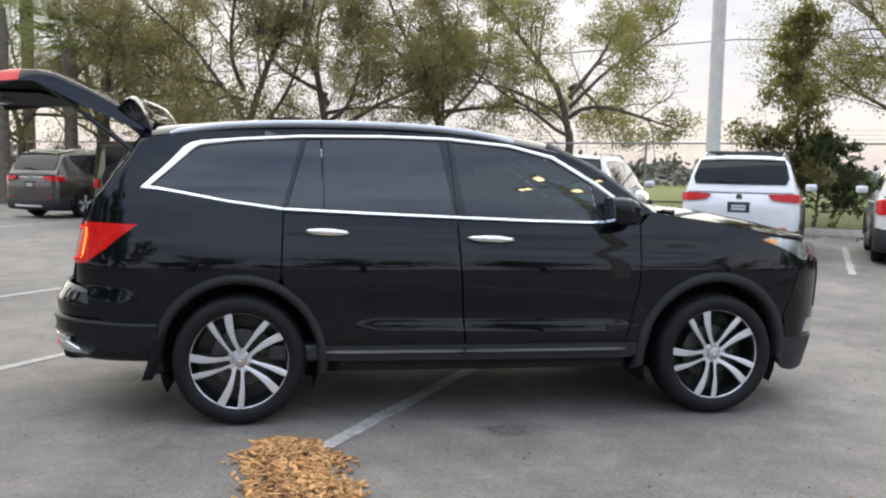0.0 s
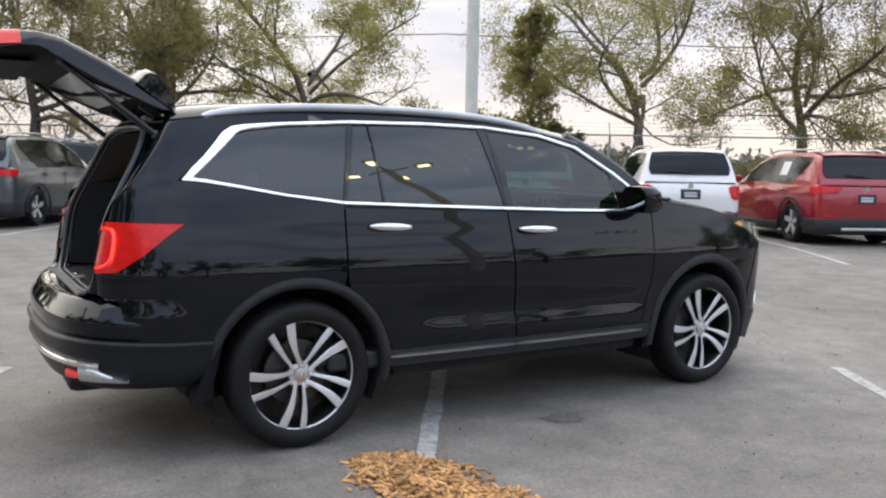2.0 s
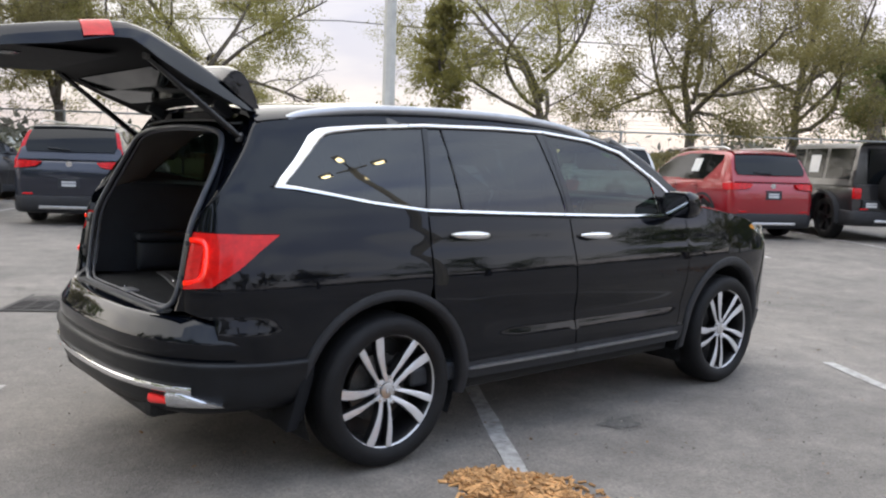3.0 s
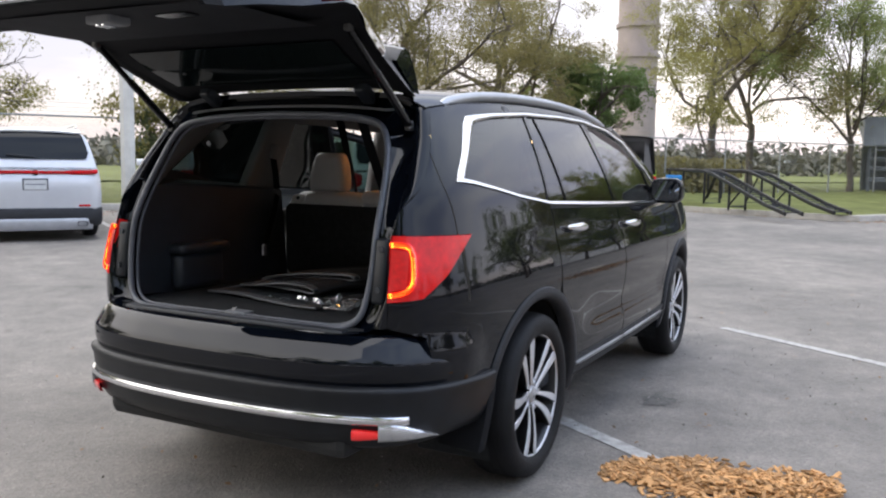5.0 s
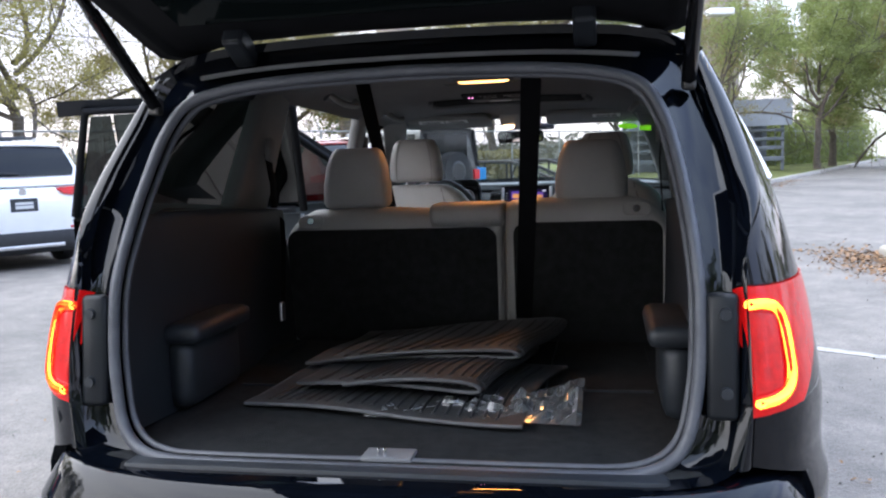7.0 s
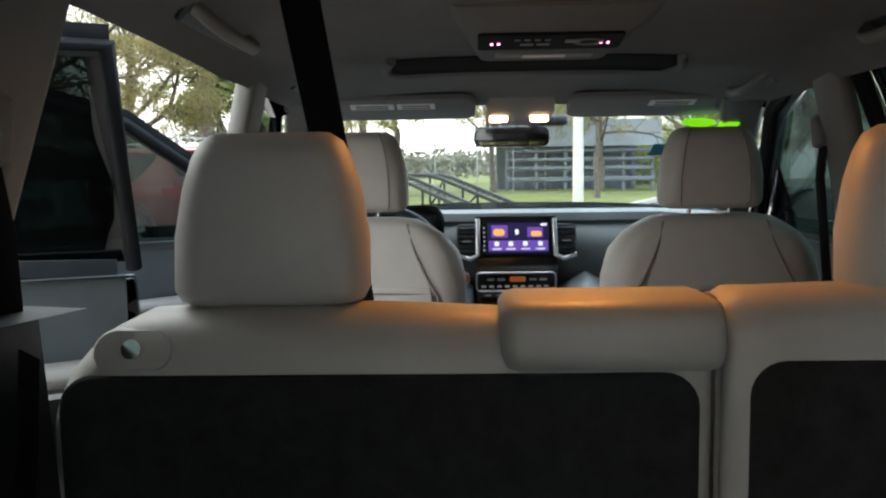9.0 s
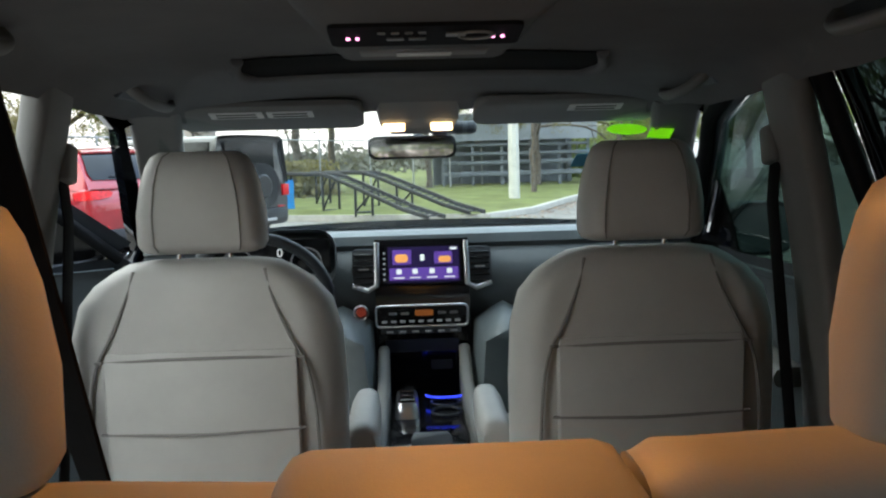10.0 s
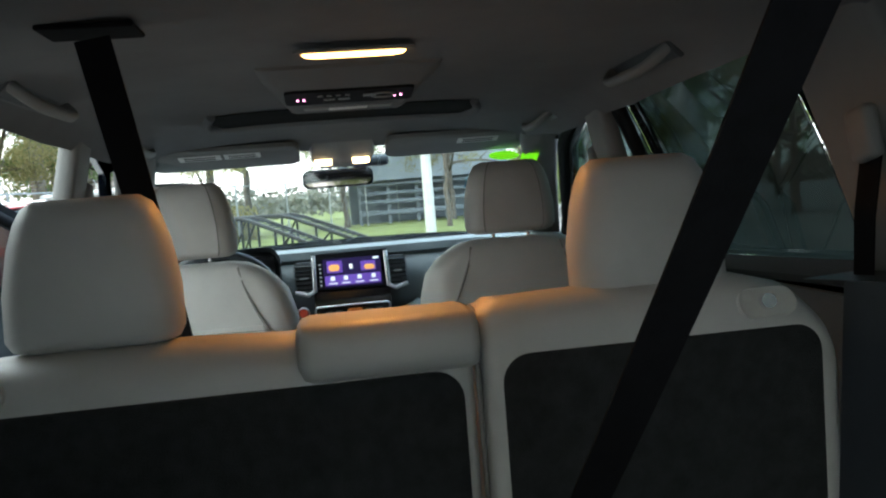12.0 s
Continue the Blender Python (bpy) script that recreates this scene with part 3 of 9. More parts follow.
U_TAIL = float(np.interp(-0.70, _pl[:60, 1][::-1], _arc[:60][::-1]))


def bump_fn(t):
    t = min(1.0, max(0.0, t))
    return t * t * (3 - 2 * t)


def flank(u, z, s=-1, off=0.0):
    x, y = float(np.interp(u, _arc, _pl[:, 0])), float(np.interp(u, _arc, _pl[:, 1]))
    h = 0.03
    dx = np.interp(u + h, _arc, _pl[:, 0]) - np.interp(u - h, _arc, _pl[:, 0])
    dy = np.interp(u + h, _arc, _pl[:, 1]) - np.interp(u - h, _arc, _pl[:, 1])
    ln = math.hypot(dx, dy) + 1e-9
    nx, ny = dy / ln, -dx / ln
    o = float(np.interp(z, _sec[:, 0], _sec[:, 1])) + off
    # the pressed hollow low on the doors
    w = bump_fn((u - 0.45) / 0.35) * bump_fn((2.45 - u) / 0.35)
    o -= w * 0.016 * math.exp(-((z - 0.635 + 0.02 * (u - 1.2)) / 0.075) ** 2)
    o += w * 0.009 * math.exp(-((z - 0.525) / 0.045) ** 2)
    # ledge that runs from the wheel arch back into the bumper
    o += 0.022 * bump_fn((0.785 - 0.05 * (u + 0.8) - z) / 0.085) * bump_fn((-0.46 - u) / 0.20)
    # shoulder crease through the handles
    o -= 0.005 * math.exp(-((z - 1.03 - 0.02 * (1.3 - u)) / 0.035) ** 2) * bump_fn((u + 0.3) / 0.5) * bump_fn((2.9 - u) / 0.4)
    return Vector((x + nx * o, -s * (y + ny * o), z))


def side_surf(s=-1, off=0.0):
    def f(u, z):
        p = flank(u, z, s, off)
        du = flank(u + 0.012, z, s, off) - flank(u - 0.012, z, s, off)
        dz = flank(u, z + 0.012, s, off) - flank(u, z - 0.012, s, off)
        n = du.cross(dz).normalized()
        if n.y * s < 0 and abs(n.y) > 0.05 or (abs(n.y) <= 0.05 and n.x * (u - 1) < 0):
            n = -n
        return p, n
    return f


def arc_pts(cx, cz, r, a0, a1, n=18, rz=None):
    rz = rz or r
    return [(u_at(cx) + r * math.cos(radians(a0 + (a1 - a0) * i / n)), cz + rz * math.sin(radians(a0 + (a1 - a0) * i / n))) for i in range(n + 1)]


CH_OUT = [(-0.581, 1.32), (-0.448, 1.437), (-0.345, 1.555), (-0.30, 1.585), (-0.24, 1.597), (-0.026, 1.617), (0.337, 1.641), (0.81, 1.650), (1.178, 1.645), (1.551, 1.612), (1.821, 1.548), (2.08, 1.39), (2.34, 1.206)]
CH_IN = [(-0.505, 1.335), (-0.395, 1.437), (-0.285, 1.542), (-0.25, 1.563), (-0.20, 1.573), (-0.02, 1.595), (0.33, 1.619), (0.81, 1.628), (1.178, 1.623), (1.545, 1.590), (1.80, 1.527), (2.055, 1.372), (2.285, 1.207)]
CB_OUT = [(2.34, 1.206), (2.32, 1.168), (2.038, 1.152), (1.63, 1.160), (1.216, 1.173), (0.70, 1.190), (0.234, 1.208), (-0.073, 1.247), (-0.287, 1.284), (-0.46, 1.310), (-0.581, 1.32)]
CB_IN = [(2.285, 1.207), (2.27, 1.186), (2.038, 1.170), (1.63, 1.178), (1.216, 1.191), (0.70, 1.208), (0.234, 1.226), (-0.073, 1.264), (-0.287, 1.302), (-0.44, 1.328), (-0.505, 1.335)]
ROOFZ = np.array(spline([(-0.62, 1.676), (-0.3, 1.716), (0.2, 1.746), (0.8, 1.750), (1.2, 1.736), (1.55, 1.699), (1.85, 1.643), (2.1, 1.575)], 8))


def zc(x):
    return float(np.interp(x, ROOFZ[:, 0], ROOFZ[:, 1]))


def ze(x):
    return zc(x) - 0.078


def on(pts):
    return [(u_at(x), z) for x, z in pts]


R_ARC, F_ARC = 0.486, 0.502


def body_side(s):
    """The fixed side: quarter panel, rear pillar and roof side down the windscreen pillar."""
    top = [(x, ze(x)) for x in (-0.56, -0.3, 0.0, 0.4, 0.8, 1.2, 1.5, 1.7, 1.85)] + [(2.13, 1.425), (2.40, 1.232)]
    chrome = [(2.343, 1.206)] + [(x, z + 0.002) for x, z in CH_OUT[::-1]][1:]
    belt = [(x, z - 0.002) for x, z in CB_OUT[::-1] if x < 0.3]
    arch = arc_pts(0, 0.37, R_ARC, 64, 148, 18)
    tail = [(U_TAIL, 0.80), (U_TAIL + 0.005, 0.893)] + on([(-0.835, 0.905), (-0.735, 0.978), (-0.645, 1.055), (-0.552, 1.124)]) + [(U_TAIL, 1.132)]
    rear = [(U_TAIL + 0.012, 1.17), (U_TAIL + 0.045, 1.22)] + on([(-0.80, 1.29), (-0.72, 1.385), (-0.645, 1.49), (-0.585, 1.585)])
    out = on(top) + on(chrome) + on(belt)[1:] + on([(0.230, 1.19), (0.224, 0.855)]) + [p for p in arch if p[0] < 0.22] + on([(-0.435, 0.585), (-0.44, 0.572), (-0.60, 0.572), (-0.79, 0.576), (-0.81, 0.69), (-0.825, 0.765)]) + tail + rear
    return sheet("body_side", out, side_surf(s), PAINT, suv, 0.025, 0.042)


def chrome_strip(s, x0, x1, parent, origin=None):
    """Bright window surround between two places along the car."""
    def cut(outl, inn):
        o, i = np.array(outl), np.array(inn)
        if o[0, 0] > o[-1, 0]:
            o, i = o[::-1], i[::-1]
        if x1 <= o[0, 0] or x0 >= o[-1, 0]:
            return None
        xs = [max(x0, o[0, 0])] + [x for x in o[:, 0] if x0 < x < x1] + [min(x1, o[-1, 0])]
        t = np.interp(xs, o[:, 0], np.arange(len(o)))
        k = np.arange(len(o))
        f = lambda arr: list(zip(np.interp(t, k, arr[:, 0]), np.interp(t, k, arr[:, 1])))
        return f(o), f(i)
    bm = bmesh.new()
    o = Vector(origin) if origin is not None else Vector((0, 0, 0))
    for pair in (cut(CH_OUT, CH_IN), cut(CB_OUT, CB_IN)):
        if not pair:
            continue
        rings = []
        for (xa, za), (xb, zb) in zip(*pair):
            a, b_ = flank(u_at(xa), za, s, 0.0) - o, flank(u_at(xb), zb, s, 0.0) - o
            a2, b2 = flank(u_at(xa), za, s, 0.007) - o, flank(u_at(xb), zb, s, 0.005) - o
            a3 = flank(u_at(xa), za, s, -0.02) - o
            b3 = flank(u_at(xb), zb, s, -0.02) - o
            rings.append([a3, a, a2 * 0.75 + b2 * 0.25 + (a2 - a) * 0.3, a2 * 0.25 + b2 * 0.75 + (b2 - b_) * 0.3, b_, b3])
        loft(bm, rings, caps=False, closed=False)
    ob = part("window_surround", bm, CHROME, parent, "bright chrome window surround", smooth=60)
    bm = bmesh.new()
    for pair, up in ((cut(CH_OUT, CH_IN), 1), (cut(CB_OUT, CB_IN), -1)):
        if pair:
            loft(bm, [[flank(u_at(xa), za + up * 0.03, s, -0.030) - o, flank(u_at(xb), zb - up * 0.006, s, -0.024) - o] for (xa, za), (xb, zb) in zip(*pair)], caps=False, closed=False)
    part("inner_window_trim", bm, BLKPLA, parent)
    return ob


def pane(name, pts, s, material, parent, origin=None, off=-0.010, label=""):
    ob = sheet(name, on(pts), side_surf(s, off), material, parent, 0.004, 0.09, label, origin)
    if origin is not None:
        ob.location = (0, 0, 0)
    return ob


def handle(s, x0, x1, z, parent, origin=None):
    o = Vector(origin) if origin is not None else Vector((0, 0, 0))
    bm = bmesh.new()
    pts = []
    for i in range(11):
        t = i / 10
        p = flank(u_at(x0 + (x1 - x0) * t), z - 0.008 * t, s, 0.012 + 0.028 * math.sin(math.pi * t) ** 0.5) - o
        pts.append(p)
    rings = []
    for i, p in enumerate(pts):
        r = 0.006 + 0.013 * math.sin(math.pi * i / 10) ** 0.4
        rings.append([p + Vector((0, s * 0.009 * math.sin(a) * -1, r * math.cos(a))) for a in [2 * math.pi * k / 10 for k in range(10)]])
    loft(bm, rings)
    h = part("door_handle", bm, CHROME, parent, "chrome pull handle", smooth=60)
    cx, cz = u_at((x0 + x1) / 2 + 0.01), z - 0.012
    cup = [(cx + 0.085 * math.cos(a), cz + 0.028 * math.sin(a)) for a in [2 * math.pi * k / 20 for k in range(20)]]
    c = sheet("handle_cup", cup, side_surf(s, 0.0015), GLOSSBLK, parent, 0.004, 0.03, "", origin)
    if origin is not None:
        c.location = (0, 0, 0)
    return h


def door(s, front, angle=0.0):
    """A side door on its hinge, with its skin, lining, glass, pillar trims and handle."""
    if front:
        out = on([(1.222, 1.160), (1.250, 0.80), (1.274, 0.455), (2.235, 0.462), (2.272, 0.62), (2.305, 0.78), (2.313, 0.95), (2.317, 1.150), (2.038, 1.142), (1.63, 1.150)])
        hx = 2.31
    else:
        arch = [p for p in arc_pts(0, 0.37, R_ARC + 0.004, 60, 12, 10) if p[0] > 0.236]
        out = on([(0.240, 1.19), (0.234, 0.86)]) + arch + on([(0.50, 0.455), (1.264, 0.455), (1.240, 0.80), (1.212, 1.160), (0.70, 1.178)])
        hx = 1.21
    hinge = flank(u_at(hx), 0.8, s, -0.03)
    hinge.z = 0.0
    d = sheet("side_door", out, side_surf(s), PAINT, suv, 0.03, 0.05, "glossy black %s%s" % ("front door" if front else "rear door", ", standing open" if angle else ""), hinge)
    d.rotation_euler = (0, 0, radians(angle))
    # lining inside
    inner = on([(0.30 if not front else 1.25, 1.17), (0.52 if not front else 1.29, 0.40), (1.20 if not front else 2.2, 0.40), (1.19 if not front else 2.27, 1.17)])
    li = sheet("door_lining", inner, side_surf(s, -0.085), DASHDK, d, 0.01, 0.09, "dark door lining", hinge)
    li.location = (0, 0, 0)
    bm = bmesh.new()
    a = flank(u_at(0.62 if not front else 1.6), 0.93, s, -0.13) - hinge
    b_ = flank(u_at(1.1 if not front else 2.05), 0.96, s, -0.13) - hinge
    tube(bm, [a, (a + b_) / 2 + Vector((0, 0, 0.01)), b_], 0.03, flat=(0.085, 0.05))
    part("armrest", bm, GREYPLA, d, "grey padded armrest", smooth=60)
    # door thickness
    bm = bmesh.new()
    rings = []
    outl = [(x, z) for x, z in out]
    for u, z in outl + outl[:1]:
        rings.append([flank(u, z, s, -0.028) - hinge, flank(u, z, s, -0.088) - hinge])
    loft(bm, rings, caps=False, closed=False)
    part("door_edge", bm, GLOSSBLK, d, "", smooth=60)
    if front:
        pane("window_glass", [(1.268, 1.185)] + [(1.20, 1.618), (1.545, 1.588), (1.80, 1.526), (2.03, 1.385), (2.06, 1.170), (1.63, 1.178)], s, TINT_F, d, hinge, label="lightly tinted window")
        pane("pillar_trim", [(1.218, 1.19), (1.182, 1.620), (1.200, 1.618), (1.270, 1.186)], s, GLOSSBLK, d, hinge, -0.004)
        pane("mirror_corner", [(2.032, 1.386), (2.278, 1.207), (2.262, 1.188), (2.062, 1.172)], s, GLOSSBLK, d, hinge, -0.003)
        chrome_strip(s, 1.18, 2.34, d, hinge)
        handle(s, 1.275, 1.55, 1.068, d, hinge)
    else:
        pane("window_glass", [(0.468, 1.221), (0.445, 1.614), (0.81, 1.626), (1.126, 1.622), (1.207, 1.192), (0.70, 1.209)], s, TINT, d, hinge, label="dark privacy glass")
        pane("quarter_light", [(0.255, 1.226), (0.355, 1.608), (0.432, 1.612), (0.454, 1.220)], s, TINT, d, hinge, label="small dark fixed pane")
        pane("pillar_trim", [(0.440, 1.614), (0.446, 1.614), (0.469, 1.219), (0.455, 1.220)], s, GLOSSBLK, d, hinge, -0.003)
        pane("pillar_trim", [(1.126, 1.623), (1.178, 1.622), (1.214, 1.190), (1.207, 1.191)], s, GLOSSBLK, d, hinge, -0.004)
        chrome_strip(s, 0.236, 1.176, d, hinge)
        handle(s, 0.355, 0.605, 1.098, d, hinge)
        # inner window frame
    bm = bmesh.new()
    fr = [(1.21, 1.17), (1.185, 1.635), (1.545, 1.605), (1.81, 1.54), (2.06, 1.385), (2.30, 1.19)] if front else [(0.245, 1.20), (0.34, 1.625), (0.81, 1.64), (1.17, 1.636), (1.21, 1.18)]
    tube(bm, [flank(u_at(x), z, s, -0.042) - hinge for x, z in fr], 0.02, flat=(0.036, 0.036))
    part("window_frame", bm, LIPBLK, d, "black window frame", smooth=50)
    return d, hinge


for s in (-1, 1):
    body_side(s)
    chrome_strip(s, -0.60, 0.232, suv)
    pane("quarter_window", [(-0.500, 1.337), (-0.39, 1.437), (-0.28, 1.541), (-0.20, 1.570), (-0.02, 1.593), (0.320, 1.616), (0.232, 1.229), (-0.073, 1.267), (-0.287, 1.304), (-0.44, 1.330)], s, TINT, suv, label="dark privacy quarter window")
    pane("pillar_trim", [(0.320, 1.617), (0.353, 1.618), (0.252, 1.226), (0.234, 1.228)], s, GLOSSBLK, suv, None, -0.004)

door(-1, True)
door(-1, False)
door(1, True, -52)
door(1, False, -66)


# front wings
def wing(s):
    arch = arc_pts(2.81, 0.37, F_ARC, 171, 22, 26)
    out = on([(2.40, 1.228), (2.326, 1.150), (2.320, 0.95), (2.312, 0.78), (2.279, 0.62), (2.243, 0.468)]) + [p for p in arch if p[1] < 2] + on([(3.32, 0.70), (3.37, 0.86), (3.42, 0.938), (3.33, 0.985), (3.22, 1.030), (3.118, 1.066), (3.20, 1.085), (3.10, 1.116), (2.85, 1.160), (2.6, 1.192)])
    sheet("front_wing", out, side_surf(s), PAINT, suv, 0.02, 0.055)
    lamp = on([(3.118, 1.064), (3.22, 1.028), (3.33, 0.983), (3.42, 0.935), (3.52, 0.93), (3.62, 0.97), (3.62, 1.01), (3.50, 1.045), (3.36, 1.062), (3.20, 1.082)])
    hl = sheet("headlamp", lamp, side_surf(s, -0.03), HEADL, suv, 0.02, 0.03, "clear headlamp with amber corner")
    sheet("headlamp_lens", lamp, side_surf(s, 0.002), CLEAR, hl, 0.01, 0.04)
    sheet("turn_signal", on([(3.13, 1.063), (3.20, 1.038), (3.25, 1.045), (3.20, 1.078)]), side_surf(s, -0.012), AMBER, hl, 0.008, 0.02, "amber corner lens")


wing(-1)
wing(1)


def arch_trim(s, cx, r0, r1, a0, a1, name="wheel_arch_trim"):
    bm = bmesh.new()
    rings = []
    n = 40
    for i in range(n + 1):
        a = radians(a0 + (a1 - a0) * i / n)
        c, sn = math.cos(a), math.sin(a)
        def P(r, off):
            return flank(u_at(cx) + r * c, 0.37 + r * sn, s, off)
        rings.append([P(r1 + 0.002, -0.006), P(r1 - 0.004, 0.010), P(r1 - 0.02, 0.014), P((r0 + r1) / 2, 0.015), P(r0 + 0.012, 0.010), P(r0, -0.004), P(r0, -0.05)])
    loft(bm, rings, caps=False, closed=False)
    return part(name, bm, CLAD, suv, "grained black plastic wheel arch trim", smooth=50)


for s in (-1, 1):
    arch_trim(s, 0.0, 0.432, R_ARC, -10, 190)
    arch_trim(s, 2.81, 0.442, F_ARC, -5, 188)
    # sill with its bright strip
    sheet("sill_panel", on([(0.44, 0.452), (2.345, 0.455), (2.33, 0.40), (2.28, 0.362), (0.50, 0.362), (0.45, 0.40)]), side_surf(s, 0.004), CLAD, suv, 0.03, 0.06, "black plastic sill")
    for xa, xb in ((0.475, 1.262), (1.27, 2.235)):
        bm = bmesh.new()
        rings = []
        for i in range(13):
            x = xa + (xb - xa) * i / 12
            w = 0.011 if 0 < i < 12 else 0.006
            rings.append([flank(u_at(x), 0.418 + dz, s, 0.006 + o) for dz, o in ((-w, 0), (-w * 0.7, 0.012), (w * 0.6, 0.014), (w, 0.0))])
        loft(bm, rings, caps=False, closed=False)
        part("sill_strip", bm, SATIN, suv, "satin silver sill strip", smooth=60)
    # mud flaps
    for x, y in ((0.0, 0.912), (2.81, 0.935)):
        bm = bmesh.new()
        rings = []
        for k in range(9):
            t = k / 8
            # a curved leaf that leans away from the tyre towards its foot
            xr = x - 0.428 - 0.075 * t ** 1.6
            w = 0.034 - 0.006 * t
            z = 0.56 - (0.30 if x == 0.0 else 0.27) * t
            yo = y - 0.012 * t ** 2
            rings.append([(xr - w, s * (yo - 0.006), z), (xr - w * 0.5, s * yo, z), (xr + w * 0.6, s * yo, z + 0.004), (xr + w, s * (yo - 0.008), z + 0.004), (xr + w * 0.9, s * (yo - 0.10), z), (xr + w * 0.5, s * (yo - 0.20), z), (xr, s * (yo - 0.20), z), (xr - w * 0.6, s * (yo - 0.10), z)])
        loft(bm, rings)
        part("mud_flap", bm, LIPBLK, suv, "black mud flap", smooth=45)
    # rear lamp
    tl = [(U_TAIL, 0.893)] + on([(-0.835, 0.907), (-0.735, 0.980), (-0.645, 1.057), (-0.556, 1.122)]) + [(U_TAIL, 1.130)]
    lamp = sheet("tail_lamp", tl, side_surf(s, 0.004), LAMPRED, suv, 0.04, 0.03, "lit red tail lamp with a yellow bracket")
    led = [(0.012, 1.098), (0.05, 1.098), (0.082, 1.090), (0.098, 1.062), (0.100, 1.01), (0.096, 0.965), (0.078, 0.938), (0.045, 0.925), (0.014, 0.920)]
    bm = bmesh.new()
    lpts = [flank(U_TAIL + p[0], p[1], s, 0.006) for p in spline(led, 5)]
    tube(bm, lpts, 0.005, n=8)
    part("led_guide", bm, LEDRED, lamp, "glowing red light guide", smooth=60)
    # hooded diodes that shine straight back
    bm, bh = bmesh.new(), bmesh.new()
    for q in spline(lpts, 2)[::1]:
        q = Vector(q) + Vector((0.004, 0, 0))
        cyl(bm, q, q + Vector((-0.006, 0, 0)), 0.0100, n=8)
        loft(bh, [[q + Vector((-d, 0.0108 * math.cos(k * math.pi / 4), 0.0108 * math.sin(k * math.pi / 4))) for k in range(8)] for d in (0.0, 0.012)], caps=False)
    part("led_bracket", bm, LEDTAIL, lamp, "glowing yellow LED bracket", smooth=60)
    part("led_hood", bh, LEDRED, lamp)
    inner = [(U_TAIL + 0.006, 0.935), (U_TAIL + 0.07, 0.945), (U_TAIL + 0.084, 1.075), (U_TAIL + 0.006, 1.085)]
    sheet("brake_lens", inner, side_surf(s, 0.0065), LAMPRED2, lamp, 0.003, 0.03, "deep red inner lens")


# roof, rails and glass
def roof_surf(x, y):
    def z_at(x, y):
        ye = abs(flank(u_at(x), ze(x), -1).y)
        return zc(x) - 0.078 * (0.35 * min(1.2, abs(y) / ye) ** 2 + 0.65 * min(1.2, abs(y) / ye) ** 9)
    p = Vector((x, y, z_at(x, y)))
    n = Vector((-(z_at(x + 0.01, y) - z_at(x - 0.01, y)) / 0.02, -(z_at(x, y + 0.01) - z_at(x, y - 0.01)) / 0.02, 1)).normalized()
    return p, n


rx = [-0.56, -0.3, 0.0, 0.4, 0.8, 1.2, 1.5, 1.7, 1.85]
edge = [(x, abs(flank(u_at(x), ze(x), -1).y) - 0.001) for x in rx]
roof = sheet("roof", [(x, -y) for x, y in edge] + [(1.90, 0.30), (1.92, 0.0), (1.90, -0.30)][::-1] + [(x, y) for x, y in edge[::-1]] + [(-0.575, 0.3), (-0.58, 0), (-0.575, -0.3)], roof_surf, PAINT, suv, 0.02, 0.09)
for s in (-1, 1):
    bm = bmesh.new()
    pts = [(-0.40, 1.630), (-0.33, 1.655), (-0.1, 1.690), (0.22, 1.711), (0.6, 1.718), (0.95, 1.712), (1.25, 1.692), (1.46, 1.660), (1.58, 1.628)]
    rl = [Vector((x, s * (abs(flank(u_at(x), ze(x), -1).y) - 0.022), z - 0.012)) for x, z in spline(pts, 4)]
    tube(bm, rl, 0.02, flat=(0.036, 0.046))
    part("roof_rail", bm, RAILSIL, suv, "satin silver roof rail", smooth=60)


def screen_surf(x, y):
    def P(x, y):
        t = (x - 1.86) / (2.52 - 1.86)
        z = 1.650 - t * 0.455 + 0.03 * math.sin(math.pi * min(1, max(0, t)))
        hw = 0.66 + 0.19 * t
        bow = (abs(y) / hw) ** 2
        return Vector((x - 0.13 * bow, y, z - 0.035 * bow))
    p = P(x, y)
    n = (P(x + 0.01, y) - P(x - 0.01, y)).cross(P(x, y + 0.01) - P(x, y - 0.01)).normalized()
    return p, n if n.z > 0 else -n


ws = sheet("windscreen", [(1.90, -0.62), (2.2, -0.72), (2.52, -0.83), (2.55, 0), (2.52, 0.83), (2.2, 0.72), (1.90, 0.62), (1.88, 0)], screen_surf, CLEAR, suv, 0.005, 0.10, "clear laminated windscreen")
ws.visible_shadow = False


# bonnet and nose
def bonnet_surf(x, y):
    def P(x, y):
        c = float(np.interp(x, [2.36, 2.6, 3.0, 3.3, 3.55, 3.70, 3.80], [1.268, 1.258, 1.215, 1.165, 1.110, 1.05, 0.96]))
        hw = abs(flank(u_at(min(x, 3.3)), 1.1, -1).y)
        e = float(np.interp(x, [2.36, 2.6, 2.85, 3.1, 3.3, 3.7], [1.222, 1.192, 1.160, 1.116, 1.075, 1.0]))
        k = min(1.0, abs(y) / hw) ** 2.6
        return Vector((x, y, c * (1 - k) + e * k))
    p = P(x, y)
    n = (P(x + 0.01, y) - P(x - 0.01, y)).cross(P(x, y + 0.01) - P(x, y - 0.01)).normalized()
    return p, n if n.z > 0 else -n


def hood_edge(x, z):
    return abs(flank(u_at(x), z, -1).y) - 0.003


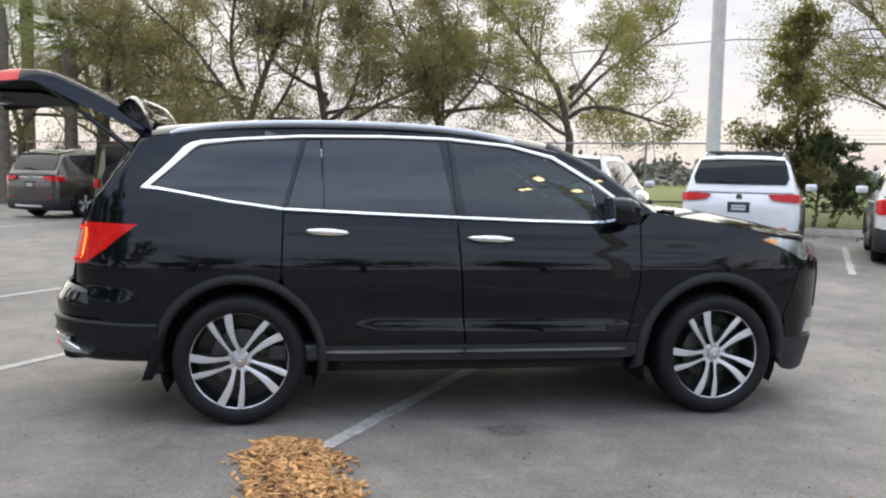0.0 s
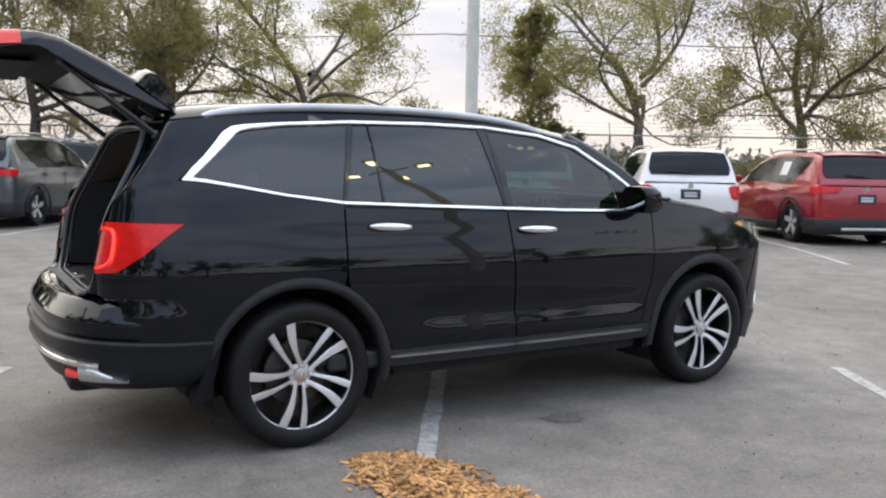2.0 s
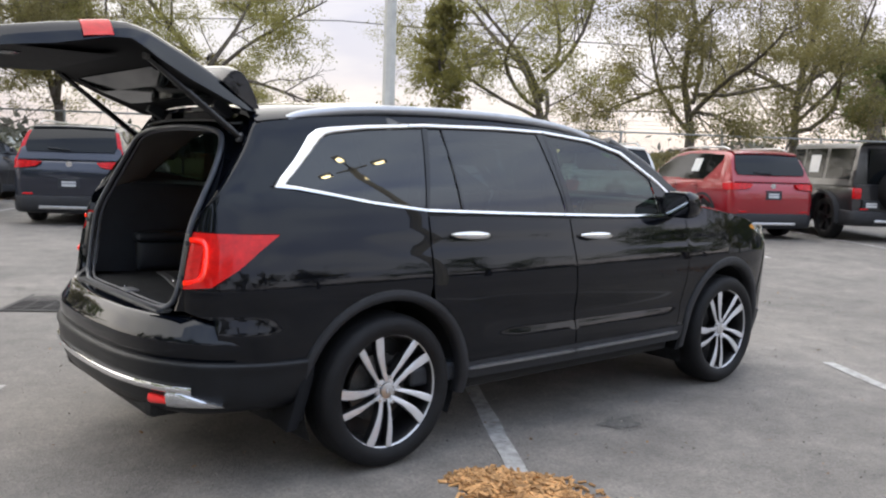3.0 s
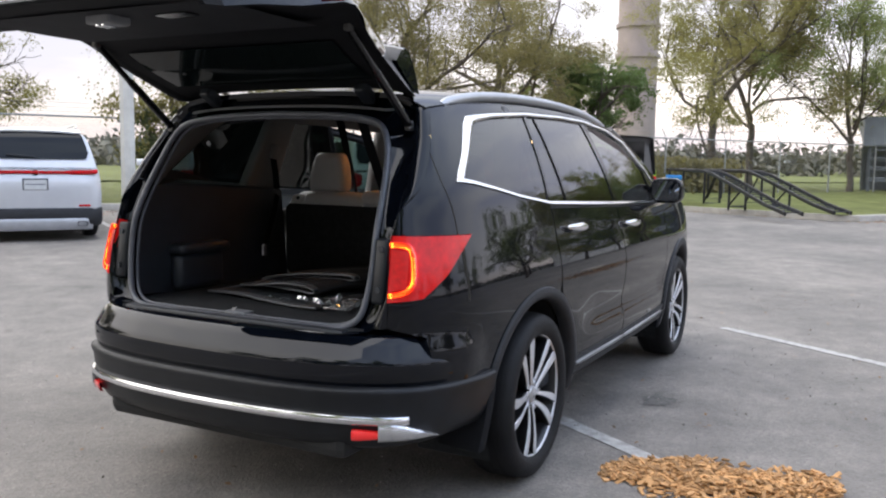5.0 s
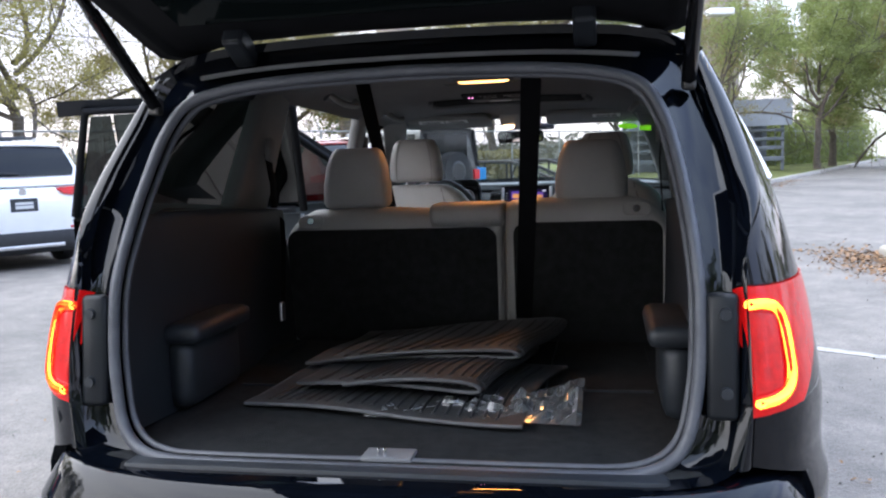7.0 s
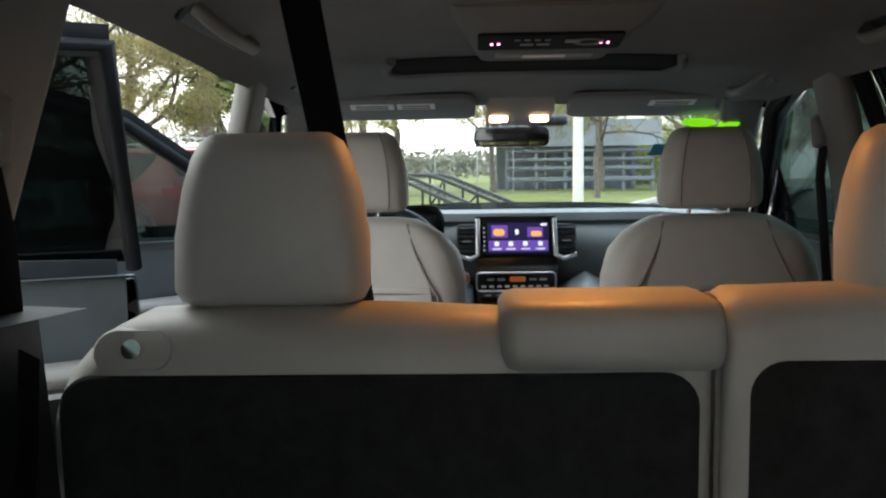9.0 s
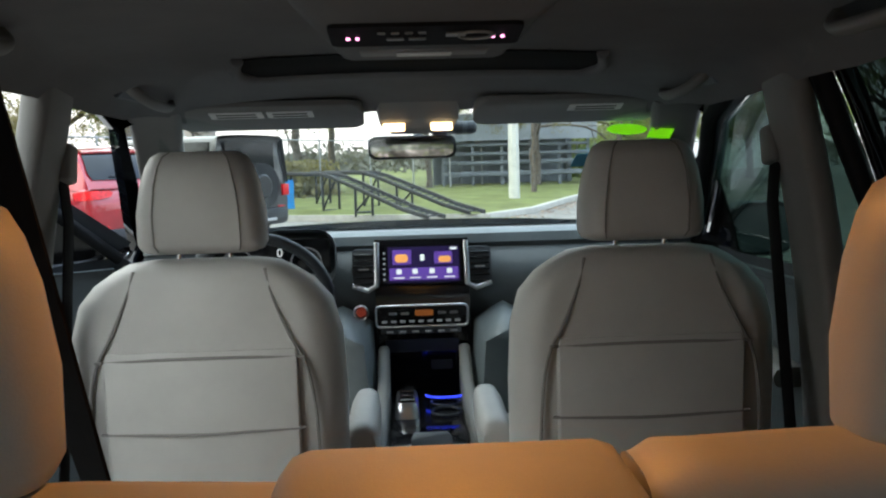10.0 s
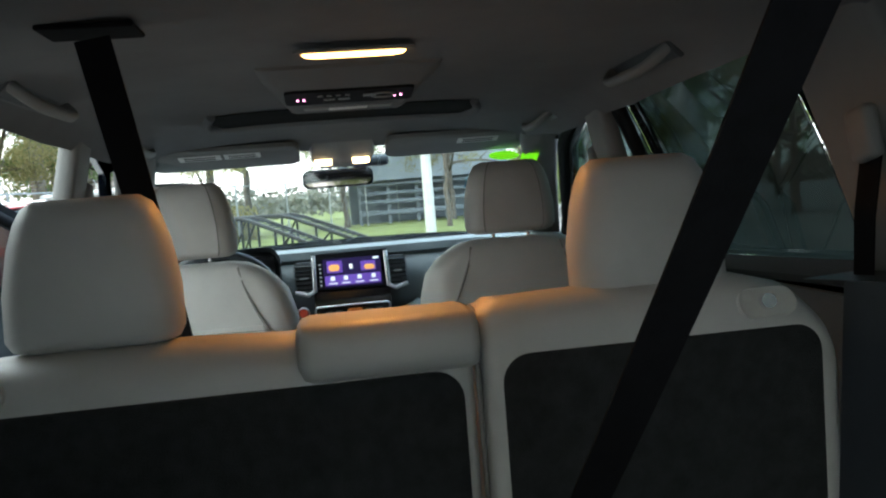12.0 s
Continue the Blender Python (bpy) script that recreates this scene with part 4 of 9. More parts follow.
he = [(2.42, hood_edge(2.42, 1.22)), (2.6, hood_edge(2.6, 1.192)), (2.85, hood_edge(2.85, 1.16)), (3.1, hood_edge(3.1, 1.116)), (3.3, 0.80), (3.5, 0.66), (3.64, 0.50), (3.72, 0.28), (3.745, 0)]
sheet("bonnet", [(x, -y) for x, y in he] + [(x, y) for x, y in he[::-1][1:]] + [(2.52, 0.5), (2.55, 0), (2.52, -0.5)], bonnet_surf, PAINT, suv, 0.02, 0.07)
bm = bmesh.new()
loft(bm, [[(2.40, y, 1.20), (2.48, y, 1.235), (2.58, y, 1.225), (2.58, y, 1.15)] for y in (-0.80, -0.4, 0, 0.4, 0.80)], caps=False, closed=False)
part("cowl", bm, CLAD, suv, "", smooth=60)
for s in (-1, 1):
    u0, u1 = u_at(3.33), _arc[-1]
    sheet("front_bumper", [(u0 - 0.022, 0.40), (u0 - 0.03, 0.50), (u0 - 0.05, 0.60), (u0 - 0.01, 0.70), (u0 + 0.04, 0.86), (u0 + 0.10, 0.93), (u0 + 0.30, 0.925), (u1, 0.94), (u1, 0.40)], side_surf(s, 0.004), PAINT, suv, 0.02, 0.06)
    sheet("bumper_lip", [(u0 - 0.035, 0.46), (u0 - 0.045, 0.36), (u0 - 0.04, 0.29), (u0 + 0.02, 0.25), (u0 + 0.12, 0.232), (u1, 0.225), (u1, 0.42), (u0 + 0.2, 0.44)], side_surf(s, 0.008), CLAD, suv, 0.03, 0.05)
    sheet("fog_lamp_bezel", [(u0 + 0.16, 0.48), (u0 + 0.32, 0.465), (u0 + 0.32, 0.56), (u0 + 0.22, 0.56)], side_surf(s, 0.008), CHROME, suv, 0.01, 0.05)
    sheet("grille", [(u0 + 0.36, 0.62), (u1, 0.60), (u1, 0.93), (u0 + 0.36, 0.92)], side_surf(s, 0.010), GLOSSBLK, suv, 0.01, 0.07)


# door mirrors
def mirror(s):
    parent = suv
    bm = bmesh.new()
    rings = []
    for t, sc in ((0, 0.35), (0.03, 0.72), (0.08, 0.93), (0.15, 1.0), (0.205, 0.97), (0.215, 0.93)):
        x = 2.285 - t * 0.85
        rings.append([(x - 0.012 * b_ / 0.09 + 0.1 * a * 0.3, s * 0.985 + s * a * sc, 1.232 + b_ * sc) for a, b_ in rrect(0.205, 0.165, 0.055, 5)])
    loft(bm, rings)
    m = part("door_mirror", bm, PAINT, parent, "black door mirror", smooth=50)
    bm = bmesh.new()
    loft(bm, [[(2.1005 - d - 0.012 * b_ / 0.09 + 0.03 * a, s * 0.985 + s * a, 1.232 + b_) for a, b_ in rrect(0.175, 0.132, 0.045, 5)] for d in (0.0, 0.004)])
    # dark bluish tint stands in for the dark car side mirrored there
    part("mirror_glass", bm, mat("mirror_glass", (0.26, 0.29, 0.33), 0.02, metal=1.0), m, "", smooth=None)
    bm = bmesh.new()
    tube(bm, [(2.22, s * 0.84, 1.20), (2.21, s * 0.88, 1.185), (2.20, s * 0.93, 1.18)], 0.03, flat=(0.09, 0.05))
    part("mirror_arm", bm, GLOSSBLK, m, "", smooth=50)
    return m


mirror(-1)


# wheels
def lathe(bm, prof, n=64):
    """Turns (radius, y) pairs about the y axis."""
    rings = []
    for i in range(n):
        a = 2 * math.pi * i / n
        rings.append([bm.verts.new((r * math.cos(a), y, r * math.sin(a))) for r, y in prof])
    for i in range(n):
        A, B = rings[i], rings[(i + 1) % n]
        for k in range(len(prof) - 1):
            bm.faces.new((A[k], A[k + 1], B[k + 1], B[k]))


def wheel_proto(x, s, phase):
    """A 20-inch wheel; its outer face looks towards -y before it is turned."""
    w = new("wheel")
    w.parent = suv
    w.location = (x, s * 0.832, 0.369)
    w.rotation_euler = (0, 0, 0 if s < 0 else math.pi)
    bm = bmesh.new()
    lathe(bm, [(0.270, -0.098), (0.284, -0.110), (0.305, -0.118), (0.332, -0.116), (0.352, -0.104), (0.362, -0.088), (0.3675, -0.06), (0.3685, -0.03), (0.369, 0.0), (0.3685, 0.03), (0.3675, 0.06), (0.362, 0.088), (0.332, 0.117), (0.27, 0.10)], 72)
    part("tyre", bm, RUBBER, w, "black road tyre", smooth=35)
    for yy in (-0.045, 0.0, 0.045):
        bm = bmesh.new()
        lathe(bm, [(0.3690, yy - 0.004), (0.3694, yy - 0.003), (0.3694, yy + 0.003), (0.3690, yy + 0.004)], 48)
        part("tread_groove", bm, mat("groove_black", (0.006, 0.006, 0.006), 0.9) if yy < 0 and "groove_black" not in bpy.data.materials else bpy.data.materials["groove_black"], w)
    bm = bmesh.new()
    lathe(bm, [(0.282, -0.106), (0.286, -0.098), (0.279, -0.098), (0.270, -0.094), (0.266, -0.088)], 64)
    part("rim", bm, ALU, w, "machined alloy rim", smooth=40)
    bm = bmesh.new()
    lathe(bm, [(0.266, -0.088), (0.255, -0.07), (0.245, 0.02), (0.245, 0.09)], 48)
    part("rim_barrel", bm, RIMBLK, w, "", smooth=40)
    bm = bmesh.new()
    lathe(bm, [(0.165, -0.002), (0.165, 0.02), (0.06, 0.02), (0.06, -0.005), (0.165, -0.002)], 48)
    part("brake_disc", bm, STEEL, w, "grey brake disc", smooth=40)
    bm = bmesh.new()
    lathe(bm, [(0.246, 0.05), (0.0, 0.06)], 32)
    part("wheel_back", bm, RIMBLK, w)
    bm = bmesh.new()
    box(bm, (0.12, -0.005, 0.075), (0.10, 0.06, 0.13), 0.015, rot=(0, -30, 0))
    part("brake_caliper", bm, RIMBLK, w)
    for k in range(5):
        for j, (q0, q1, wi, wo) in enumerate(((-0.020, -0.056, 0.0125, 0.0245), (0.022, 0.057, 0.0105, 0.0175))):
            bm, bm2 = bmesh.new(), bmesh.new()
            rings, rings2 = [], []
            for i in range(8):
                t = i / 7
                r = 0.045 + (0.273 - 0.045) * t
                a = radians(phase + 72 * k)
                qc = q0 + (q1 - q0) * t ** 1.35 + 0.009 * math.sin(math.pi * t)
                hw = wi + (wo - wi) * t ** 1.1 - 0.002 * math.sin(2 * math.pi * t)
                y = -0.070 - 0.022 * t - 0.006 * math.sin(math.pi * t)
                c, sn = math.cos(a), math.sin(a)
                rr_ = math.sqrt(max(0.0, r * r - qc * qc))
                P = lambda q, yy: (rr_ * c - (q + qc) * sn, yy, rr_ * sn + (q + qc) * c)
                rings.append([P(-hw, y), P(-hw + 0.002, y - 0.004), P(hw * 0.35, y - 0.004), P(hw - 0.002, y - 0.001), P(hw, y + 0.002), P(hw * 0.9, y + 0.006), P(-hw * 0.9, y + 0.006)])
                rings2.append([P(-hw * 1.02, y + 0.001), P(hw * 1.02, y + 0.001), P(hw * 0.8, y + 0.045), P(-hw * 0.8, y + 0.045)])
            loft(bm, rings)
            part("spoke", bm, ALU, w, "", smooth=40)
            loft(bm2, rings2)
            part("spoke_side", bm2, RIMBLK, w, "", smooth=None)
    bm = bmesh.new()
    lathe(bm, [(0.060, -0.055), (0.058, -0.064), (0.046, -0.068), (0.034, -0.068)], 40)
    part("hub_plate", bm, ALU, w, "", smooth=40)
    bm = bmesh.new()
    lathe(bm, [(0.037, -0.070), (0.034, -0.079), (0.02, -0.082), (0.0, -0.082)], 32)
    part("hub_cap", bm, SATIN, w, "silver hub cap", smooth=40)
    bm = bmesh.new()
    for dx in (-0.010, 0.010):
        box(bm, (dx, -0.084, 0), (0.005, 0.004, 0.026), 0.001, 1)
    box(bm, (0, -0.084, 0), (0.02, 0.004, 0.005), 0.001, 1)
    part("cap_emblem", bm, CHROME, w)
    for k in range(5):
        a = radians(phase + 72 * k + 36)
        bm = bmesh.new()
        cyl(bm, (0.064 * math.cos(a), -0.060, 0.064 * math.sin(a)), (0.064 * math.cos(a), -0.084, 0.064 * math.sin(a)), 0.0105, 0.009, 6)
        part("wheel_nut", bm, CHROME, w, "", smooth=None)
    return w


wheel_proto(0.0, -1, 43)
wheel_proto(2.82, -1, 43)
wheel_proto(0.0, 1, 20)
wheel_proto(2.82, 1, 55)

# floor pan and wheel houses
bm = bmesh.new()
box(bm, (1.35, 0, 0.29), (3.7, 1.30, 0.12), 0.03)
box(bm, (1.41, 0, 0.33), (1.75, 1.72, 0.10), 0.03)
box(bm, (-0.75, 0, 0.40), (0.55, 1.2, 0.16), 0.04)
part("underbody", bm, mat("underbody_black", (0.012, 0.012, 0.012), 0.9), suv)
for x in (0.0, 2.81):
    for s in (-1, 1):
        bm = bmesh.new()
        rings = []
        for y in (0.55, 0.885):
            rings.append([(x + 0.44 * math.cos(radians(a)), s * y, 0.37 + 0.44 * math.sin(radians(a))) for a in range(-25, 206, 10)])
        loft(bm, rings, caps=False, closed=False)
        loft(bm, [[(x, s * 0.56, 0.3)] * 24, rings[0]], caps=False, closed=False)
        part("wheel_house", bm, CARPET, suv, "", smooth=60)


# rear bumper
BPLAN = [(-0.44, -0.908), (-0.60, -0.893), (-0.78, -0.853), (-0.93, -0.775), (-1.03, -0.63), (-1.085, -0.42), (-1.105, -0.2), (-1.11, 0.0)]
BPLAN = BPLAN + [(x, -y) for x, y in BPLAN[::-1][1:]]
_bp = np.array(spline(BPLAN, 8))


def around(profile, z_of=None):
    """Sweeps an (outward, z) profile round the rear bumper's plan."""
    rings = []
    for i in range(len(_bp)):
        d = _bp[min(i + 1, len(_bp) - 1)] - _bp[max(i - 1, 0)]
        d = d / np.hypot(*d)
        n = np.array([-d[1], d[0]])
        if n @ (np.array([1.0, 0]) - _bp[i]) > 0:
            n = -n
        q = abs(i / (len(_bp) - 1) * 2 - 1)
        rings.append([Vector((_bp[i][0] + n[0] * o, _bp[i][1] + n[1] * o, z + (z_of(q, k) if z_of else 0))) for k, (o, z) in enumerate(profile)])
    return rings


bm = bmesh.new()
loft(bm, around([(-0.20, 0.776), (-0.10, 0.776), (-0.062, 0.775), (-0.050, 0.768), (-0.030, 0.738), (-0.010, 0.707), (0.0, 0.692), (0.003, 0.678), (0.002, 0.640), (-0.004, 0.610), (-0.012, 0.598)], lambda q, k: (-0.026 if k > 4 else -0.014) * bump_fn((q - 0.45) / 0.5))[12:-12], caps=False, closed=False)
part("rear_bumper", bm, PAINT, suv, "glossy black bumper cover", smooth=55)
bm = bmesh.new()
loft(bm, around([(-0.02, 0.606), (0.004, 0.603), (0.016, 0.595), (0.019, 0.583), (0.010, 0.562), (0.006, 0.52), (0.0, 0.48), (-0.010, 0.43), (-0.035, 0.385), (-0.09, 0.355), (-0.2, 0.345)], lambda q, k: -0.026 * bump_fn((q - 0.45) / 0.5) * max(0.2, 1 - k * 0.1)), caps=False, closed=False)
part("bumper_lower", bm, CLADDK, suv, "grained black lower bumper", smooth=50)
rings = around([(0.003, 0.502), (0.014, 0.503), (0.020, 0.492), (0.015, 0.475), (0.001, 0.470)], lambda q, k: -0.014 * bump_fn((q - 0.35) / 0.4))
lo, hi = int(len(rings) * 0.205), int(len(rings) * 0.795) + 1
bm = bmesh.new()
loft(bm, rings[lo:hi], caps=False, closed=False)
part("bumper_strip", bm, CHROME, suv, "chrome strip across the bumper", smooth=60)
CHIP_PLA = mat("bright_finisher", (0.66, 0.67, 0.69), 0.2, metal=0.9, vary=0.15, scale=30)
for s in (-1, 1):
    def band(q0, q1, prof, name, m, label, taper=1.0, zc=0.44):
        rr = around(prof, lambda q, k: 0.0)
        n = len(rr) - 1
        i0, i1 = (int(n * q0), int(n * q1)) if s < 0 else (n - int(n * q1), n - int(n * q0))
        sel = rr[i0:i1 + 1] if s < 0 else rr[i0:i1 + 1][::-1]
        for j, r_ in enumerate(sel):
            f = taper + (1 - taper) * min(1.0, j / max(1, len(sel) - 1) * 1.3)
            for p in r_:
                p.z = zc + (p.z - zc) * f
        bm = bmesh.new()
        loft(bm, sel, caps=False, closed=False)
        bmesh.ops.recalc_face_normals(bm, faces=bm.faces)
        return part(name, bm, m, suv, label, smooth=60)
    band(0.155, 0.255, [(-0.02, 0.476), (0.010, 0.478), (0.019, 0.464), (0.016, 0.430), (0.004, 0.406), (-0.03, 0.398)], "exhaust_finisher", CHIP_PLA, "bright corner finisher", 0.12, 0.402)
    band(0.255, 0.288, [(-0.01, 0.452), (0.010, 0.450), (0.014, 0.434), (0.008, 0.414), (-0.01, 0.409)], "reflector", REFL_GLOW, "red bumper reflector", 0.7, 0.43)

# tailgate opening: painted jamb between the outer edge and the seal
OUTR = [(-1.00, 0, 0.772), (-1.00, -0.35, 0.774), (-0.985, -0.55, 0.778), (-0.945, -0.665, 0.80), (-0.912, -0.69, 0.90), (-0.893, -0.696, 1.02), (-0.860, -0.697, 1.14), (-0.785, -0.700, 1.28), (-0.72, -0.683, 1.385), (-0.645, -0.657, 1.49), (-0.59, -0.63, 1.585), (-0.565, -0.58, 1.638), (-0.56, -0.40, 1.660), (-0.56, -0.2, 1.670), (-0.56, 0, 1.674)]
INR = [(-0.935, 0, 0.776), (-0.935, -0.35, 0.777), (-0.925, -0.50, 0.783), (-0.905, -0.575, 0.825), (-0.885, -0.603, 0.92), (-0.870, -0.612, 1.02), (-0.845, -0.612, 1.14), (-0.785, -0.600, 1.27), (-0.735, -0.585, 1.365), (-0.69, -0.560, 1.46), (-0.66, -0.515, 1.53), (-0.645, -0.43, 1.560), (-0.640, -0.30, 1.575), (-0.635, -0.15, 1.582), (-0.635, 0, 1.585)]


def full_ring(pts):
    p = spline(pts, 4)
    right = [Vector(q) for q in p]
    left = [Vector((q[0], -q[1], q[2])) for q in p[::-1]][1:-1]
    return right + left


ro, ri = full_ring(OUTR), full_ring(INR)
bm = bmesh.new()
rings = []
for a, b_ in zip(ro, ri):
    fwd = Vector((0.045, 0, 0))
    rings.append([a + Vector((0.0, 0, 0)), a * 0.8 + b_ * 0.2 + fwd * 0.9, a * 0.45 + b_ * 0.55 + fwd * 0.9, b_ + fwd * 0.3, b_ + Vector((0.03, 0, 0)) + (Vector((0.3, 0, 1.15)) - b_).normalized() * 0.01])
rings.append(rings[0])
loft(bm, rings, caps=False, closed=False)
part("tailgate_jamb", bm, PAINT, suv, "black painted tailgate frame", smooth=60)
# painted return between the body side and the opening
for s in (-1, 1):
    edge_ = [flank(U_TAIL + 0.004, z, s, -0.006) for z in (0.80, 0.90, 1.0, 1.085)] + [flank(U_TAIL, 1.128, s), flank(U_TAIL + 0.012, 1.17, s), flank(U_TAIL + 0.045, 1.22, s)] + [flank(u_at(x), z, s) for x, z in ((-0.80, 1.29), (-0.72, 1.385), (-0.645, 1.49), (-0.585, 1.585))] + [flank(u_at(-0.56), ze(-0.56), s)]
    jz = [q[2] for q in OUTR[3:12]]
    bm = bmesh.new()
    rings = []
    for q in [Vector(v) for v in spline(edge_, 5)]:
        zz = min(q.z, 1.636)
        j_ = Vector((float(np.interp(zz, jz, [v[0] for v in OUTR[3:12]])), -s * float(np.interp(zz, jz, [v[1] for v in OUTR[3:12]])), zz))
        m_ = (q + j_) / 2 + Vector((-0.010, s * 0.004, 0))
        rings.append([q + Vector((0.004, 0, 0)), q * 0.75 + j_ * 0.25 + Vector((-0.008, s * 0.003, 0)), m_, q * 0.25 + j_ * 0.75 + Vector((-0.006, 0, 0)), j_ + Vector((0.012, -s * 0.010, 0))])
    loft(bm, rings, caps=False, closed=False)
    part("pillar_return", bm, PAINT, suv, "", smooth=70)
bm = bmesh.new()
tube(bm, ri + [ri[0]], 0.0125, n=10)
part("tailgate_seal", bm, SEAL, suv, "grey rubber tailgate seal", smooth=60)
bm = bmesh.new()
inner_off = [p + (Vector((-0.3, 0, 1.17)) - p).normalized() * 0.017 + Vector((0.014, 0, 0)) for p in ri]
tube(bm, inner_off + [inner_off[0]], 0.0075, n=8)
part("opening_trim", bm, SEAL, suv, "", smooth=60)
for s in (-1, 1):
    bm = bmesh.new()
    box(bm, (-0.876, s * 0.652, 1.00), (0.030, 0.058, 0.24), 0.012, rot=(0, 8, s * 6))
    jp = part("jamb_cover", bm, mat("jamb_cover_grey", (0.010, 0.012, 0.015), 0.35, vary=0.2, scale=9, spec=0.3) if s < 0 else bpy.data.materials["jamb_cover_grey"], suv, "dark grey jamb cover", smooth=50)
    for z in (1.080, 0.935):
        bm = bmesh.new()
        xb = -0.889 + 0.14 * (z - 1.0)
        cyl(bm, (xb + 0.01, s * 0.656, z), (xb - 0.010, s * 0.656, z), 0.013, 0.011, 16)
        part("cover_bolt", bm, BLKPLA, jp, "", smooth=40)
    # gas struts
    bm = bmesh.new()
    a, b_ = Vector((-0.622, s * 0.615, 1.533)), Vector((-1.03, s * 0.61, 1.846))
    cyl(bm, a, a.lerp(b_, 0.58), 0.016, n=12)
    cyl(bm, a.lerp(b_, 0.5), b_, 0.013, n=10)
    st = part("gas_strut", bm, GLOSSBLK, suv, "black tailgate strut", smooth=50)
    bm = bmesh.new()
    box(bm, a, (0.03, 0.03, 0.04), 0.008)
    part("strut_joint", bm, STEEL, st)
    bm = bmesh.new()
    box(bm, b_, (0.03, 0.03, 0.03), 0.008)
    part("strut_joint", bm, STEEL, st)
    # hinges
    bm = bmesh.new()
    box(bm, (-0.60, s * 0.40, 1.665), (0.10, 0.05, 0.05), 0.008, rot=(0, 30, 0))
    part("tailgate_hinge", bm, BLKPLA, suv)
bm = bmesh.new()
box(bm, (-0.890, 0.0, 0.790), (0.060, 0.105, 0.012), 0.004)
sk = part("sill_latch_cover", bm, GREYLATCH, suv, "grey latch cover", smooth=40)
bm = bmesh.new()
for dy in (-0.012, 0.014):
    box(bm, (-0.905, dy * 0.5 + 0.01, 0.800), (0.012, 0.005, 0.022), 0.002)
part("striker", bm, CHROME, sk, "bright steel striker")

# open tailgate
TG_OUT = [(-0.515, 1.705), (-0.545, 1.718), (-0.585, 1.738), (-0.65, 1.772), (-0.85, 1.880), (-1.02, 1.958), (-1.12, 1.974), (-1.20, 1.968), (-1.40, 1.940), (-1.56, 1.912), (-1.66, 1.888), (-1.70, 1.868)]
TG_IN = [(-0.525, 1.694), (-0.55, 1.692), (-0.59, 1.694), (-0.66, 1.706), (-0.84, 1.757), (-0.99, 1.832), (-1.06, 1.848), (-1.13, 1.848), (-1.30, 1.848), (-1.48, 1.850), (-1.60, 1.850), (-1.69, 1.860)]
TG_W = [0.57, 0.60, 0.615, 0.62, 0.64, 0.665, 0.70, 0.71, 0.70, 0.67, 0.63, 0.60]


def tg_edge(x):
    """Height of the tailgate's side edge."""
    return float(np.interp(-x, [0.43, 0.58, 0.715, 0.835, 0.924, 1.013, 1.118, 1.205, 1.29, 1.38, 1.50, 1.60, 1.66], [1.655, 1.657, 1.706, 1.760, 1.804, 1.848, 1.902, 1.898, 1.888, 1.856, 1.842, 1.828, 1.815]))


def tg_skin(x, q, zo, w, off=0.0):
    u = max(0.0, (abs(q) - 0.915) / 0.085)
    return Vector((x, q * w, zo + off - max(0.0, zo - tg_edge(x) - 0.006) * u ** 1.3 - 0.012 * abs(q) ** 3))


def tg_loft(outer, inner, f=1.0):
    bm = bmesh.new()
    half = [1, 0.985, 0.965, 0.945, 0.925, 0.905, 0.885, 0.868, 0.85, 0.82, 0.7, 0.35]
    ys = [-q for q in half] + [0] + half[::-1]
    rings = []
    for (xo, zo), (xi, zi), w in zip(outer, inner, TG_W):
        top = [tg_skin(xo, q, zo, w) for q in ys]
        lo = tg_edge(xi)
        bot = [Vector((xi, q * w * 0.985, min(zi + (lo - zi) * abs(q) ** 5, lo - 0.004 if abs(q) > 0.95 else 9))) for q in ys[::-1]]
        rings.append(top + bot)
    loft(bm, rings)
    return bm


bm = tg_loft(TG_OUT, TG_IN)
bmesh.ops.recalc_face_normals(bm, faces=bm.faces)
for f in bm.faces:
    f.material_index = 1 if f.normal.z < -0.2 or f.calc_center_median().x < -1.655 else 0
tailgate = part("tailgate", bm, [PAINT, LIPBLK], suv, "black tailgate standing open", smooth=40)
# inner window and trim of the tailgate
bm = bmesh.new()
loft(bm, [[(x, y, z) for y in (-0.50, -0.47, 0, 0.47, 0.50)] for x, z in ((-0.70, 1.704), (-0.85, 1.754), (-0.97, 1.812))], caps=False, closed=False)
part("tailgate_glass", bm, mat("dark_rear_glass", (0.006, 0.009, 0.009), 0.05, spec=0.10), tailgate, "dark tailgate window")
bm = bmesh.new()
loft(bm, [[(x, y * (1 if abs(y) < 0.5 else 0.97), z) for y in (-0.56, -0.5, 0, 0.5, 0.56)] for x, z in ((-1.12, 1.840), (-1.30, 1.840), (-1.48, 1.842), (-1.60, 1.844))], caps=False, closed=False)
part("tailgate_trim", bm, mat("tailgate_trim_black", (0.022, 0.023, 0.026), 0.7, vary=0.2, scale=8, bump=0.1, bscale=200, spec=0.12), tailgate, "black plastic lining", smooth=60)
bm = bmesh.new()
box(bm, (-1.50, 0.0, 1.834), (0.09, 0.11, 0.035), 0.008)
lt = part("tailgate_latch", bm, GREYLATCH, tailgate)
bm = bmesh.new()
for dy in (-0.013, 0.013):
    box(bm, (-1.51, dy, 1.815), (0.050, 0.014, 0.012), 0.003)
part("latch_jaw", bm, CHROME, lt, "bright latch jaws")
bm = bmesh.new()
loft(bm, [[(-1.46 + a, -0.26 + b_, 1.8415 - d) for a, b_ in rrect(0.07, 0.14, 0.02, 4)] for d in (0.0, 0.004)])
